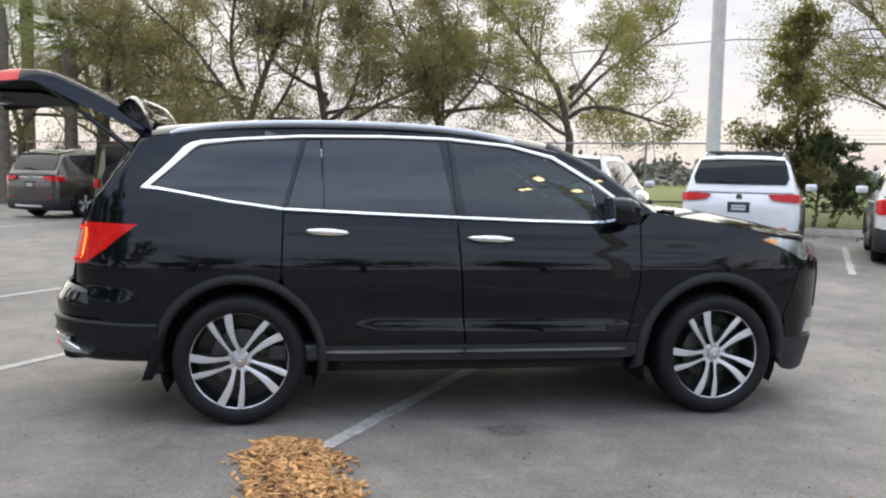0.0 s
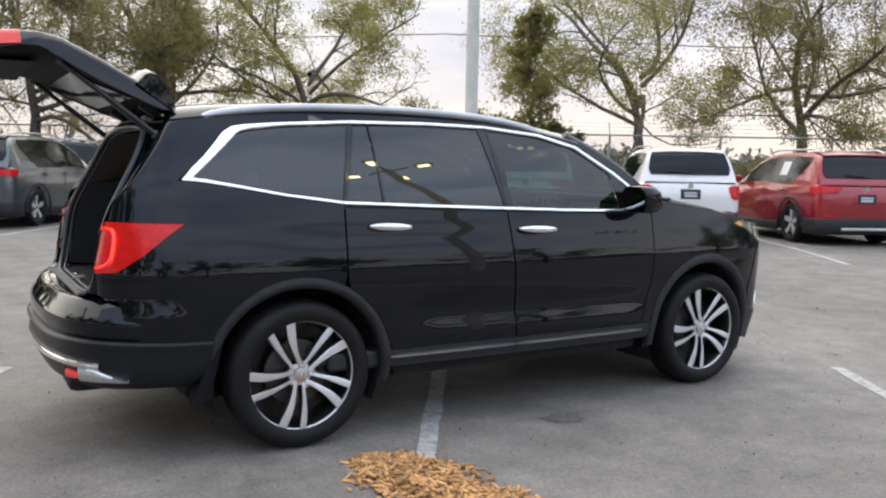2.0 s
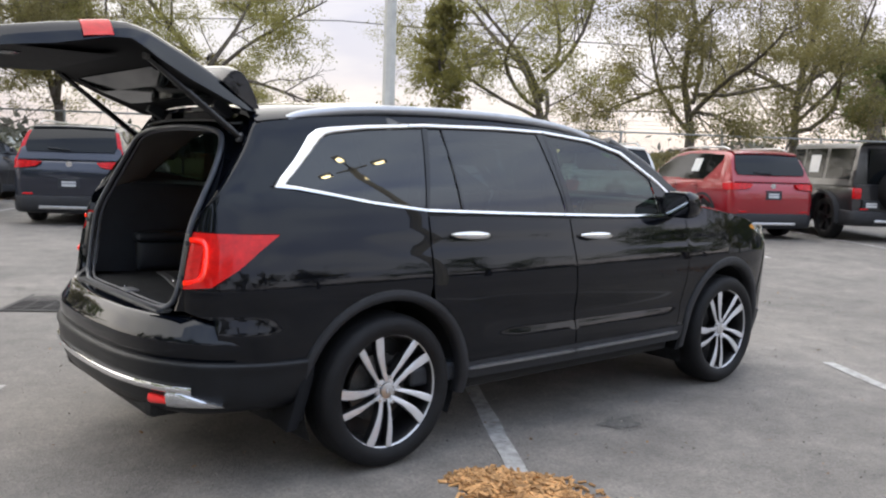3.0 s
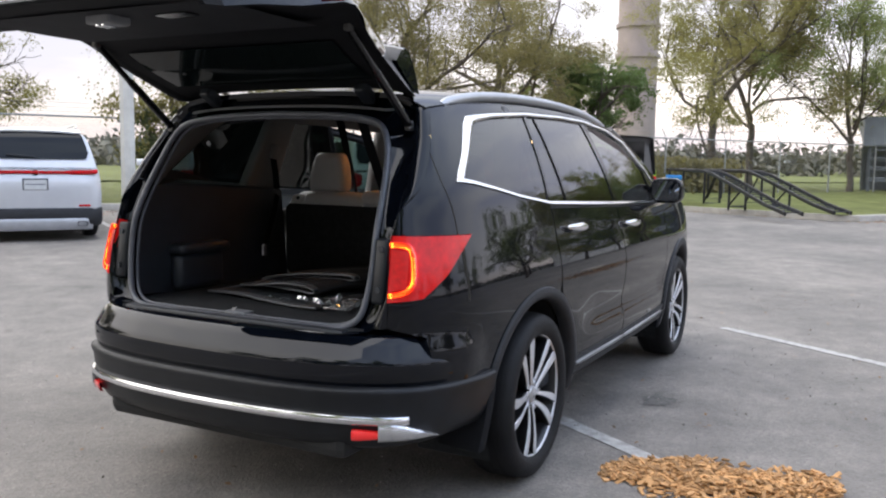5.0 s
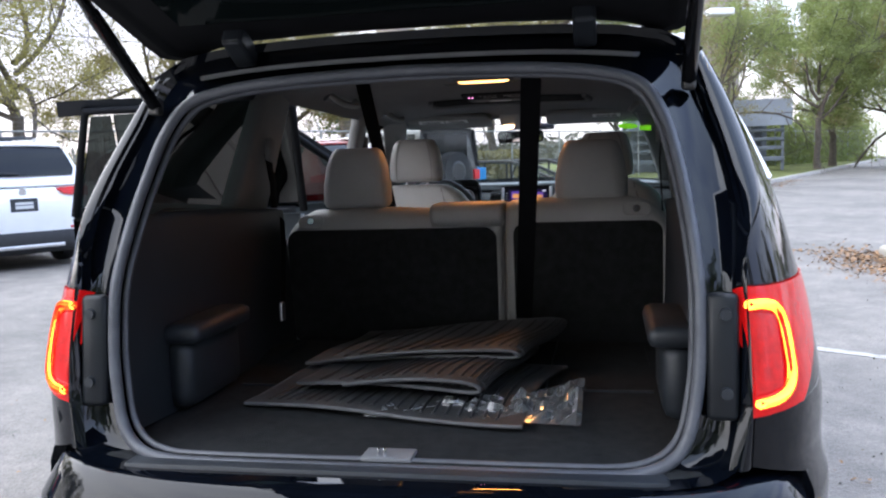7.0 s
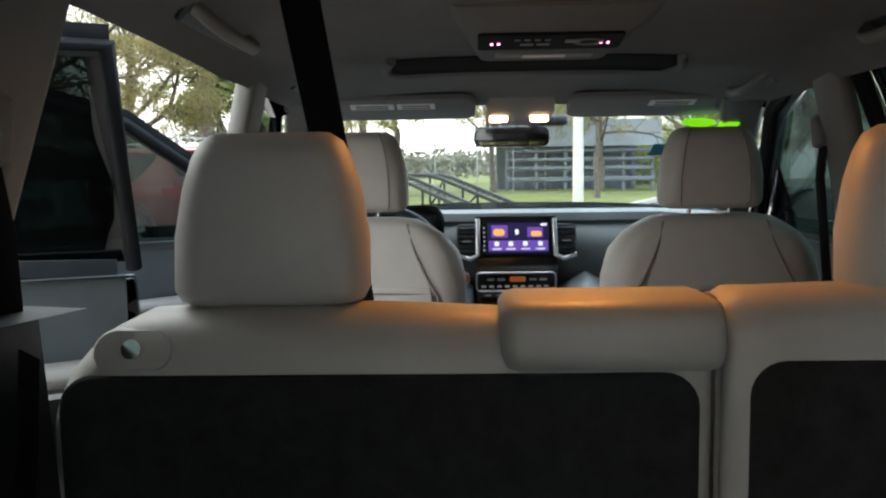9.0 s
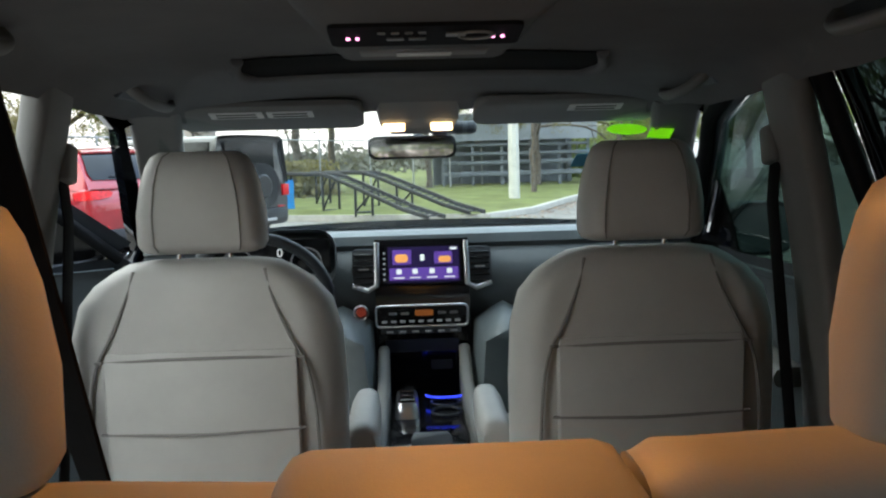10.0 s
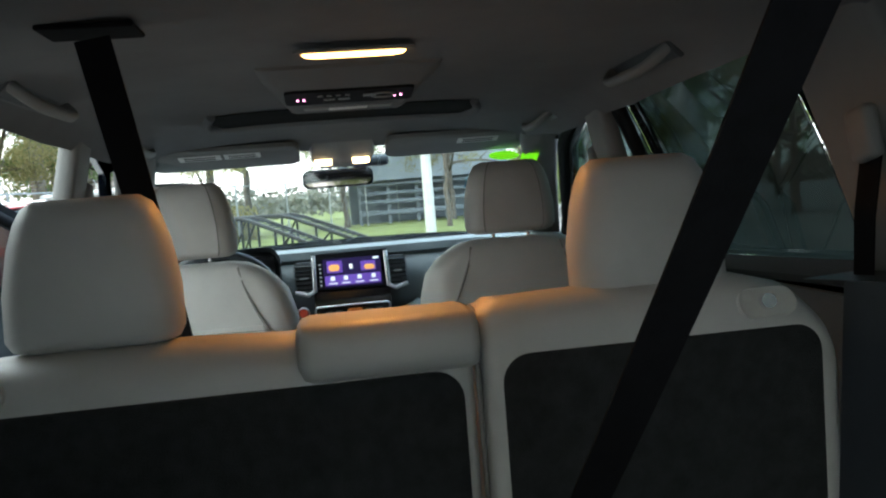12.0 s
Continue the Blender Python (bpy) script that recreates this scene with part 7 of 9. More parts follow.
# rim colour is a paler grey than the mat sheet
MATRIM = mat("rubber_mat_rim", (0.085, 0.088, 0.094), 0.55, vary=0.25, scale=12)
floor_mat(pose(-0.40, 0.0, 0.797, 0, 0, -8), 0.54, [(0.42, 0.0), (0.20, 0.004), (-0.05, 0.002), (-0.30, 0.006)], 22, "black ribbed rubber floor mat lying flat")
floor_mat(pose(-0.34, 0.0, 0.822, 0, 0, -10), 0.44, [(0.32, 0.0), (0.10, 0.008), (-0.08, 0.010), (-0.175, 0.012), (-0.200, 0.028), (-0.170, 0.044), (-0.06, 0.044), (0.05, 0.032), (0.14, 0.018)], 26, "black ribbed rubber floor mat folded over", seed=1)
floor_mat(pose(-0.14, -0.02, 0.838, 0, 0, -10), 0.42, [(0.40, -0.020), (0.16, 0.008), (-0.08, 0.022), (-0.22, 0.030), (-0.250, 0.044), (-0.22, 0.058), (-0.08, 0.048), (0.10, 0.034), (0.30, 0.008)], 28, "black ribbed rubber floor mat folded on the pile", seed=2)

# crumpled clear plastic bag
BAGM = mat("clear_plastic_film", (0.60, 0.63, 0.66), 0.14, trans=0.85, spec=0.8)
bm = bmesh.new()
g = []
rng = random.Random(5)
for i in range(46):
    row = []
    for j in range(16):
        a, b_ = i / 45, j / 15
        nz_ = noise.fractal(Vector((a * 9, b_ * 5, 2.2)), 0.9, 2.1, 4)
        wav = 0.10 * math.sin(a * 5)
        row.append(bm.verts.new((-0.665 + (0.08 + 0.30 * a * a) * b_ + wav * 0.3 + 0.03 * noise.noise(Vector((a * 4, b_, 9))), 0.12 - 0.50 * a, 0.795 + (0.020 + 0.030 * a) * abs(nz_) * (1 - abs(2 * b_ - 1) ** 3) + 0.004)))
    g.append(row)
for i in range(45):
    for j in range(15):
        bm.faces.new((g[i][j], g[i][j + 1], g[i + 1][j + 1], g[i + 1][j]))
tagged(part("plastic_bag", bm, BAGM), "crumpled clear plastic bag beside the floor mats", "plastic bag")


# ======== the row of parked cars ========
def paint(name, c, metal=0.3):
    return mat(name, c, 0.28, metal=metal, coat=1.0, vary=0.06, scale=2.0)


WHITE1, WHITE2, SILVERW = paint("white_paint", (0.72, 0.73, 0.74), 0.0), paint("white_paint_warm", (0.70, 0.70, 0.69), 0.0), paint("pearl_silver_paint", (0.58, 0.59, 0.61), 0.2)
REDP, GREENP, GREYP = paint("metallic_red_paint", (0.27, 0.006, 0.014), 0.25), paint("olive_green_paint", (0.10, 0.105, 0.06), 0.1), paint("grey_metallic_paint", (0.085, 0.095, 0.105), 0.5)
BROWNP, NAVYP, DARKP = paint("brown_metallic_paint", (0.075, 0.062, 0.052), 0.5), paint("dark_blue_paint", (0.012, 0.016, 0.03), 0.4), paint("charcoal_paint", (0.030, 0.030, 0.033), 0.4)
CARGLASS = mat("parked_car_glass", (0.004, 0.005, 0.006), 0.05, vary=0.3, scale=3, spec=0.3)
TAILRED = mat("red_tail_lens", (0.50, 0.006, 0.010), 0.2, coat=0.3, spec=0.3, vary=0.45, scale=18)
PLATE = mat("number_plate", (0.55, 0.56, 0.56), 0.5, vary=0.1, scale=20)


def car_wheel(parent, x, y, r, s, dark=False):
    w = new("wheel")
    w.parent = parent
    w.location = (x, y, r)
    w.rotation_euler = (0, 0, 0 if s < 0 else math.pi)
    bm = bmesh.new()
    lathe(bm, [(r * 0.66, -0.10), (r * 0.75, -0.115), (r * 0.9, -0.112), (r * 0.98, -0.085), (r, -0.05), (r, 0.05), (r * 0.98, 0.085), (r * 0.7, 0.10)], 36)
    part("tyre", bm, RUBBER, w, "", smooth=40)
    bm = bmesh.new()
    lathe(bm, [(r * 0.70, -0.100), (r * 0.66, -0.090), (r * 0.62, -0.03), (0.0, -0.02)], 28)
    part("rim", bm, RIMBLK, w, "", smooth=40)
    for k in range(5):
        bm = bmesh.new()
        rings = []
        for t in (0, 0.5, 1):
            q = r * (0.10 + 0.58 * t)
            hw = 0.028 + 0.014 * t
            a = radians(72 * k + 18)
            rings.append([(q * math.cos(a) - e * math.sin(a), yy, q * math.sin(a) + e * math.cos(a)) for e, yy in ((-hw, -0.075 - 0.015 * t), (hw, -0.075 - 0.015 * t), (hw, -0.03), (-hw, -0.03))])
        loft(bm, rings)
        part("spoke", bm, RIMBLK if dark else ALU, w)
    return w


SILVERP = mat("silver_apron_paint", (0.42, 0.43, 0.45), 0.35, metal=0.4, vary=0.1, scale=8)


def parked_suv(label, m_, color, L=4.5, W=1.84, H=1.66, wr=0.35, group="row of parked cars", lamp="wedge", boxy=False, clad=True, rails=True, spare=False, tag_strip=False, plate=True, wb=None, plate_dz=-0.25, bump_h=0.285, lamp_dz=0.035, sticker=False):
    """A parked sport-utility car: rear bumper at x = 0, nose towards +x."""
    car = thing("parked_car", label, "car", group, m_)
    wb = wb or L * 0.595
    xr = L * 0.205
    xf = xr + wb
    hw = W / 2
    belt = H * (0.655 if not boxy else 0.58)
    gc = 0.20 if not boxy else 0.30
    # side outline of the lower body by stations: x, bottom, top, half width
    if boxy:
        st = [(0.06, gc + 0.18, belt - 0.02, 0.90), (0.10, gc + 0.10, belt, 0.95), (0.5, gc, belt, 0.97), (L * 0.55, gc, belt, 0.97), (L * 0.68, gc, belt + 0.01, 0.95), (L * 0.70, gc, belt - 0.02, 0.88), (L * 0.93, gc + 0.05, belt - 0.06, 0.80), (L * 0.955, gc + 0.08, belt - 0.12, 0.78)]
    else:
        st = [(0.0, gc + 0.22, belt * 0.78, 0.80), (0.025, gc + 0.16, belt * 0.86, 0.88), (0.09, gc + 0.10, belt * 0.97, 0.94), (0.28, gc + 0.02, belt, 0.985), (L * 0.30, gc, belt, 1.0), (L * 0.55, gc, belt * 0.985, 1.0), (L * 0.68, gc, belt * 0.97, 0.99), (L * 0.74, gc, belt * 0.955, 0.98), (L * 0.86, gc + 0.02, belt * 0.88, 0.95), (L * 0.95, gc + 0.06, belt * 0.76, 0.84), (L * 0.99, gc + 0.12, belt * 0.62, 0.68), (L, gc + 0.18, belt * 0.5, 0.60)]
    bm = bmesh.new()
    rings = []
    fine = [np.array(q) for q in spline(st, 3)]
    for x, zb, zt, k in fine:
        w = hw * k
        half = [(w * 0.90, zb), (w * 0.975, zb + 0.06), (w * 0.985, zb + 0.16), (w, zb + (zt - zb) * 0.5), (w * 0.992, zb + (zt - zb) * 0.72), (w * 0.965, zt - 0.045), (w * 0.93, zt - 0.008), (w * 0.88, zt), (w * 0.45, zt + 0.012)]
        rings.append([Vector((x, y, z)) for y, z in half] + [Vector((x, -y, z)) for y, z in half[::-1]])
    # wheel arches: lift the lower rows over the wheels
    ra = wr + 0.065
    for ring in rings:
        for p in ring:
            for xc in (xr, xf):
                dx = abs(p.x - xc)
                if dx < ra:
                    top = wr + math.sqrt(max(0, ra * ra - dx * dx)) * 0.98
                    if p.z < top and abs(p.y) > hw * 0.6:
                        p.z = min(top, p.z + (top - p.z))
    loft(bm, rings)
    bmesh.ops.recalc_face_normals(bm, faces=bm.faces)
    part("body", bm, color, car, "", smooth=50)
    # greenhouse
    if boxy:
        gs = [(0.10, belt - 0.01, 0.90), (0.14, H - 0.08, 0.86), (0.20, H, 0.83), (L * 0.50, H, 0.83), (L * 0.54, H - 0.06, 0.84), (L * 0.63, belt, 0.88)]
    else:
        gs = [(0.07, belt - 0.03, 0.90), (0.20, belt + (H - belt) * 0.40, 0.845), (0.34, belt + (H - belt) * 0.80, 0.775), (0.46, H - 0.035, 0.72), (0.64, H - 0.006, 0.70), (L * 0.30, H, 0.715), (L * 0.43, H - 0.012, 0.715), (L * 0.53, H - 0.085, 0.73), (L * 0.61, belt + (H - belt) * 0.5, 0.80), (L * 0.715, belt - 0.04, 0.88)]
    roof_x = [g[0] for g in gs]
    def sill_w(x):
        return hw * 0.955 if boxy else hw * (0.955 - 0.10 * max(0.0, 1 - (x - 0.07) / 0.32) ** 2)

    bm = bmesh.new()
    # roof skin with thick pillars; glass is set in as separate panes
    rings = []
    for x, z, k in [np.array(q) for q in spline(gs, 4)]:
        w = hw * k
        wb_ = sill_w(x)
        zb = belt - 0.03
        half = [(wb_, zb), (wb_ * 0.995, zb + 0.02)]
        for t in (0.25, 0.5, 0.75, 0.92):
            half.append((wb_ + (w - wb_) * t, zb + (z - zb) * t))
        half += [(w * 0.95, z - 0.008), (w * 0.80, z + 0.006), (w * 0.4, z + 0.02)]
        rings.append([Vector((x, y, zz)) for y, zz in half] + [Vector((x, -y, zz)) for y, zz in half[::-1]])
    loft(bm, rings)
    bmesh.ops.recalc_face_normals(bm, faces=bm.faces)
    part("cabin", bm, color, car, "", smooth=50)

    def cab(x, t, s, off=0.008):
        g = np.array([q for q in spline(gs, 4)])
        z, k = float(np.interp(x, g[:, 0], g[:, 1])), float(np.interp(x, g[:, 0], g[:, 2]))
        w, wb_, zb = hw * k, sill_w(x), belt - 0.03
        return Vector((x, s * (wb_ + (w - wb_) * t + off), zb + (z - zb) * t))

    # side panes
    lo, hi = (0.16, 0.88) if boxy else (0.07, 0.86)
    if boxy:
        spans = [(0.20, L * 0.235), (L * 0.26, L * 0.43), (L * 0.45, L * 0.57)]
    else:
        spans = [(0.60, L * 0.225), (L * 0.232, L * 0.40), (L * 0.412, L * 0.635)]
    for s in (-1, 1):
        if not boxy:
            bm = bmesh.new()
            loft(bm, [[cab(x, lo - 0.03, s, 0.004), cab(x, 0.45, s, 0.004), cab(x, hi + 0.03, s, 0.004)] for x in [L * 0.215 + (L * 0.42 - L * 0.215) * q / 8 for q in range(9)]], caps=False, closed=False)
            part("pillar_trim", bm, GLOSSBLK, car, "", smooth=60)
        if sticker and s > 0:
            xs_ = (L * 0.28, L * 0.34) if not boxy else (L * 0.30, L * 0.38)
            bm = bmesh.new()
            loft(bm, [[cab(x, 0.30, s, 0.012), cab(x, 0.72, s, 0.012)] for x in xs_], caps=False, closed=False)
            part("window_sheet", bm, LABELW, car, "white paper sheet in the window")
        for i, (a, b_) in enumerate(spans):
            bm = bmesh.new()
            rr = []
            for q in range(7):
                x = a + (b_ - a) * q / 6
                h2 = hi
                l2 = lo
                if not boxy and i == 0:
                    l2 = lo + 0.62 * (1 - q / 6) ** 1.4
                rr.append([cab(x, l2, s), cab(x, (l2 + h2) / 2, s), cab(x, h2, s)])
            loft(bm, rr, caps=False, closed=False)
            part("side_window", bm, CARGLASS, car, "", smooth=60)
        # mirror
        bm = bmesh.new()
        box(bm, (L * 0.655, s * (hw + 0.10), belt + 0.06), (0.10, 0.20, 0.13), 0.035, 2)
        part("door_mirror", bm, color if not boxy else CLAD, car, "", smooth=50)
        # door joints and handles
        for xd in (L * 0.232, L * 0.408, L * 0.63):
            bm = bmesh.new()
            tube(bm, [(xd + 0.03 * k, s * hw * 1.001, gc + 0.10 + (belt - gc - 0.14) * k / 4) for k in range(5)], 0.004, n=4)
            part("door_joint", bm, INK, car)
        for xd in (L * 0.27, L * 0.44):
            bm = bmesh.new()
            box(bm, (xd, s * (hw + 0.005), belt - 0.12), (0.20, 0.03, 0.03), 0.01)
            part("door_handle", bm, color, car, "", smooth=50)
    # rear window
    bm = bmesh.new()
    if boxy:
        loft(bm, [[(0.10 - 0.012, y * hw, z) for y in (-0.62, 0, 0.62)] for z in (belt + 0.02, H - 0.10)], caps=False, closed=False)
    else:
        rr = []
        for x in (0.140, 0.19, 0.25, 0.31, 0.37, 0.405):
            g = np.array([q for q in spline(gs, 4)])
            z, k = float(np.interp(x, g[:, 0], g[:, 1])), float(np.interp(x, g[:, 0], g[:, 2]))
            rr.append([(x - 0.016 - 0.02 * (1 - abs(y)), y * hw * k * (0.93 if 0.15 < x < 0.40 else 0.86), z + 0.006) for y in (-1, -0.97, -0.6, 0, 0.6, 0.97, 1)])
        loft(bm, rr, caps=False, closed=False)
    part("rear_window", bm, CARGLASS, car, "", smooth=60)
    if not boxy:
        bm = bmesh.new()
        loft(bm, [[(x, y * hw * 0.70, z - 0.02 * abs(y) ** 3) for y in (-1, -0.5, 0, 0.5, 1)] for x, z in ((0.66, H + 0.012), (0.44, H + 0.004), (0.33, H - 0.035), (0.335, H - 0.06), (0.46, H - 0.08))], caps=False, closed=False)
        part("roof_spoiler", bm, color, car, "", smooth=60)
        bm = bmesh.new()
        tube(bm, [(0.095, 0.0, belt + 0.15), (0.10, 0.18, belt + 0.165), (0.115, 0.36, belt + 0.18)], 0.010, n=6)
        part("rear_wiper", bm, CLAD, car)
    # windscreen
    bm = bmesh.new()
    xs = (L * 0.565, L * 0.62, L * 0.69) if not boxy else (L * 0.55, L * 0.585, L * 0.62)
    rr = []
    for x in xs:
        g = np.array([q for q in spline(gs, 4)])
        z, k = float(np.interp(x, g[:, 0], g[:, 1])), float(np.interp(x, g[:, 0], g[:, 2]))
        rr.append([(x + 0.02, y * hw * k * 0.92, z + 0.012) for y in (-1, -0.5, 0, 0.5, 1)])
    loft(bm, rr, caps=False, closed=False)
    part("windscreen", bm, CARGLASS, car, "", smooth=60)
    # tail lamps, wrapped round the corner of the body
    def wrap(y, z, s, d):
        x = float(np.interp(y, [0.4, 0.8, 0.88, 0.94, 0.97, 0.99], [0.02, 0.03, 0.05, 0.11, 0.20, 0.30]))
        x += 0.05 * max(0.0, 1 - (belt - z) / 0.24)
        return (x - 0.055 + d, s * hw * y * (1.012 if d == 0 else 0.95), z)

    def lens(bm, s, cols):
        loft(bm, [[wrap(y, belt + lamp_dz + z0, s, 0.10), wrap(y, belt + lamp_dz + z0, s, 0), wrap(y, belt + lamp_dz + z0 * 0.6 + z1 * 0.4, s, 0), wrap(y, belt + lamp_dz + z1, s, 0), wrap(y, belt + lamp_dz + z1, s, 0.10)] for y, z0, z1 in cols])
        bmesh.ops.recalc_face_normals(bm, faces=bm.faces)

    for s in (-1, 1):
        bm = bmesh.new()
        if lamp == "block":
            box(bm, (0.05, s * hw * 0.86, belt - 0.16), (0.06, 0.16, 0.20), 0.012)
        elif lamp == "bar":
            box(bm, (0.055, s * hw * 0.62, belt - 0.075), (0.07, hw * 0.58, 0.070), 0.02, rot=(s * 3, 0, s * 8))
        elif lamp == "tall":
            lens(bm, s, ((0.74, -0.13, -0.06), (0.78, -0.24, -0.04), (0.84, -0.27, -0.03), (0.90, -0.275, -0.035), (0.94, -0.27, -0.045), (0.97, -0.25, -0.06), (0.985, -0.22, -0.08)))
        else:
            lens(bm, s, ((0.48, -0.10, -0.085), (0.55, -0.16, -0.075), (0.66, -0.175, -0.07), (0.78, -0.185, -0.065), (0.86, -0.19, -0.065), (0.91, -0.195, -0.065), (0.95, -0.20, -0.07), (0.985, -0.20, -0.085)))
        part("tail_lamp", bm, TAILRED, car, "red tail lamp", smooth=40)
        if lamp == "ell":
            bm = bmesh.new()
            loft(bm, [[(x - 0.03, s * (hw * k - a_), z) for a_ in (0.085, 0.0, -0.01)] for x, z, k in ((0.11, belt - 0.04, 0.93), (0.18, belt + 0.10, 0.885), (0.26, belt + (H - belt) * 0.55, 0.825), (0.35, H - 0.12, 0.765))], caps=False, closed=False)
            part("pillar_lamp", bm, TAILRED, car, "tall red lamp up the pillar", smooth=60)
        bm = bmesh.new()
        box(bm, (0.0 if not boxy else 0.02, s * hw * 0.70, gc + 0.32), (0.03, 0.16, 0.03), 0.008)
        part("reflector", bm, TAILRED, car, "red reflector")
    # bumper, plate, badge
    bm = bmesh.new()
    plan = [(0.42, 1.0), (0.25, 0.995), (0.12, 0.97), (0.04, 0.91), (-0.01, 0.80), (-0.03, 0.5), (-0.035, 0.0)]
    plan = plan + [(x, -y) for x, y in plan[:-1][::-1]]
    loft(bm, [[(x + o, y * hw * (1 - o * 0.6), z) for o, z in ((0.20, gc - 0.01), (0.06, gc + 0.01), (0.015, gc + 0.05), (0.0, gc + 0.13), (0.0, gc + bump_h - 0.025), (0.012, gc + bump_h), (0.07, gc + bump_h + 0.01))] for x, y in plan], caps=False, closed=False)
    part("rear_bumper", bm, CLAD, car, "black lower bumper", smooth=40)
    bm = bmesh.new()
    if tag_strip:
        # deep silver apron with an exhaust pipe at each end
        loft(bm, [[(x + o - 0.008, y * hw * 0.90, z) for o, z in ((0.16, gc - 0.045), (0.03, gc - 0.03), (0.0, gc + 0.02), (-0.006, gc + 0.12), (0.004, gc + 0.135), (0.03, gc + 0.135))] for x, y in plan[3:-3]], caps=False, closed=False)
        for s in (-1, 1):
            pipe = bmesh.new()
            loft(pipe, [[(x, s * hw * 0.66 + a_, gc + 0.055 + b_) for a_, b_ in rrect(0.15 * k, 0.075 * k, 0.035 * k, 5)] for x, k in ((0.12, 0.9), (-0.045, 1.0), (-0.048, 0.9), (0.0, 0.85))])
            part("exhaust_pipe", pipe, GLOSSBLK, car, "dark oval exhaust pipe", smooth=50)
    else:
        box(bm, (-0.035, 0, gc + 0.10), (0.025, W * 0.50, 0.05), 0.01)
    part("skid_plate", bm, SILVERP if tag_strip else SATIN, car, "silver skid strip", smooth=40)
    for xa, xb in ((xr + ra, xf - ra),):
        for s in (-1, 1):
            if clad:
                bm = bmesh.new()
                box(bm, ((xa + xb) / 2, s * hw * 0.985, gc + 0.07), (xb - xa, 0.05, 0.16), 0.02)
                part("sill_cladding", bm, CLAD, car, "", smooth=40)
    if clad:
        for xc in (xr, xf):
            for s in (-1, 1):
                bm = bmesh.new()
                rr = []
                for i in range(21):
                    a = radians(-8 + 196 * i / 20)
                    c, sn = math.cos(a), math.sin(a)
                    flare = 0.03 if not boxy else 0.10
                    rr.append([(xc + q * c, s * (hw * 0.97 + o), wr + q * sn) for q, o in ((ra + 0.05, 0.0), (ra + 0.045, flare), (ra, flare), (ra - 0.01, -0.03))])
                loft(bm, rr, caps=False, closed=False)
                part("arch_trim", bm, CLAD, car, "", smooth=50)
    if plate:
        bm = bmesh.new()
        pz = belt + plate_dz if not boxy else gc + 0.40
        box(bm, (0.012 if not boxy else 0.03, 0 if not boxy else hw * 0.55, pz), (0.03, 0.34, 0.17), 0.006)
        pl_ = part("plate_frame", bm, BLKPLA, car, "black plate frame")
        bm = bmesh.new()
        box(bm, (-0.005 if not boxy else 0.013, 0 if not boxy else hw * 0.55, pz - 0.005), (0.006, 0.30 if tag_strip else 0.22, 0.14 if tag_strip else 0.085), 0.001)
        part("plate_card", bm, PLATE, pl_, "plain white card")
        bm = bmesh.new()
        box(bm, (-0.0065 if not boxy else 0.0135, 0 if not boxy else hw * 0.55, pz), (0.010, 0.26, 0.012), 0.001)
        part("plate_bar", bm, mat("plate_bar", (0.08, 0.09, 0.12), 0.6) if "plate_bar" not in bpy.data.materials else bpy.data.materials["plate_bar"], pl_)
    bm = bmesh.new()
    cyl(bm, (0.075, 0, belt - 0.085), (0.030, 0, belt - 0.085), 0.05, n=18)
    part("badge", bm, CHROME, car, "", smooth=40)
    if tag_strip:
        bm = bmesh.new()
        box(bm, (0.03, 0, belt - 0.075), (0.04, W * 0.80, 0.045), 0.012)
        part("lamp_bar", bm, TAILRED, car, "full-width red lamp bar")
        bm = bmesh.new()
        box(bm, (0.03, 0, belt - 0.032), (0.045, W * 0.86, 0.012), 0.004)
        part("lamp_bar_trim", bm, CHROME, car, "thin bright strip")
    if rails:
        for s in (-1, 1):
            bm = bmesh.new()
            tube(bm, [(0.55, s * hw * 0.66, H + 0.01), (0.75, s * hw * 0.665, H + 0.055), (L * 0.45, s * hw * 0.665, H + 0.05), (L * 0.52, s * hw * 0.67, H - 0.01)], 0.017, n=8)
            part("roof_rail", bm, SATIN, car, "", smooth=60)
    if spare:
        bm = bmesh.new()
        cyl(bm, (0.06, 0, belt - 0.08), (-0.20, 0, belt - 0.08), 0.39, n=32)
        part("spare_wheel", bm, RUBBER, car, "black spare wheel", smooth=40)
        bm = bmesh.new()
        cyl(bm, (-0.19, 0, belt - 0.08), (-0.215, 0, belt - 0.08), 0.22, 0.18, n=20)
        part("spare_rim", bm, RIMBLK, car)
    # head lamps
    for s in (-1, 1):
        bm = bmesh.new()
        box(bm, (L * 0.955, s * hw * 0.66, belt * 0.72), (0.12, 0.30, 0.12), 0.03)
        part("head_lamp", bm, HEADL, car, "", smooth=40)
    for x, s in ((xr, -1), (xf, -1), (xr, 1), (xf, 1)):
        car_wheel(car, x, s * (hw - 0.13), wr, s, dark=boxy)
    bm = bmesh.new()
    box(bm, (L * 0.5, 0, gc + 0.14), (L * 0.86, W * 0.72, 0.22), 0.03)
    part("underbody", bm, INK, car)
    return car


HEAD = math.degrees(math.atan2(0.839, 0.545))


def park(a, b_, turn=0.0):
    p = lot(a, b_)
    return pose(p.x, p.y, p.z, 0, 0, HEAD + turn)


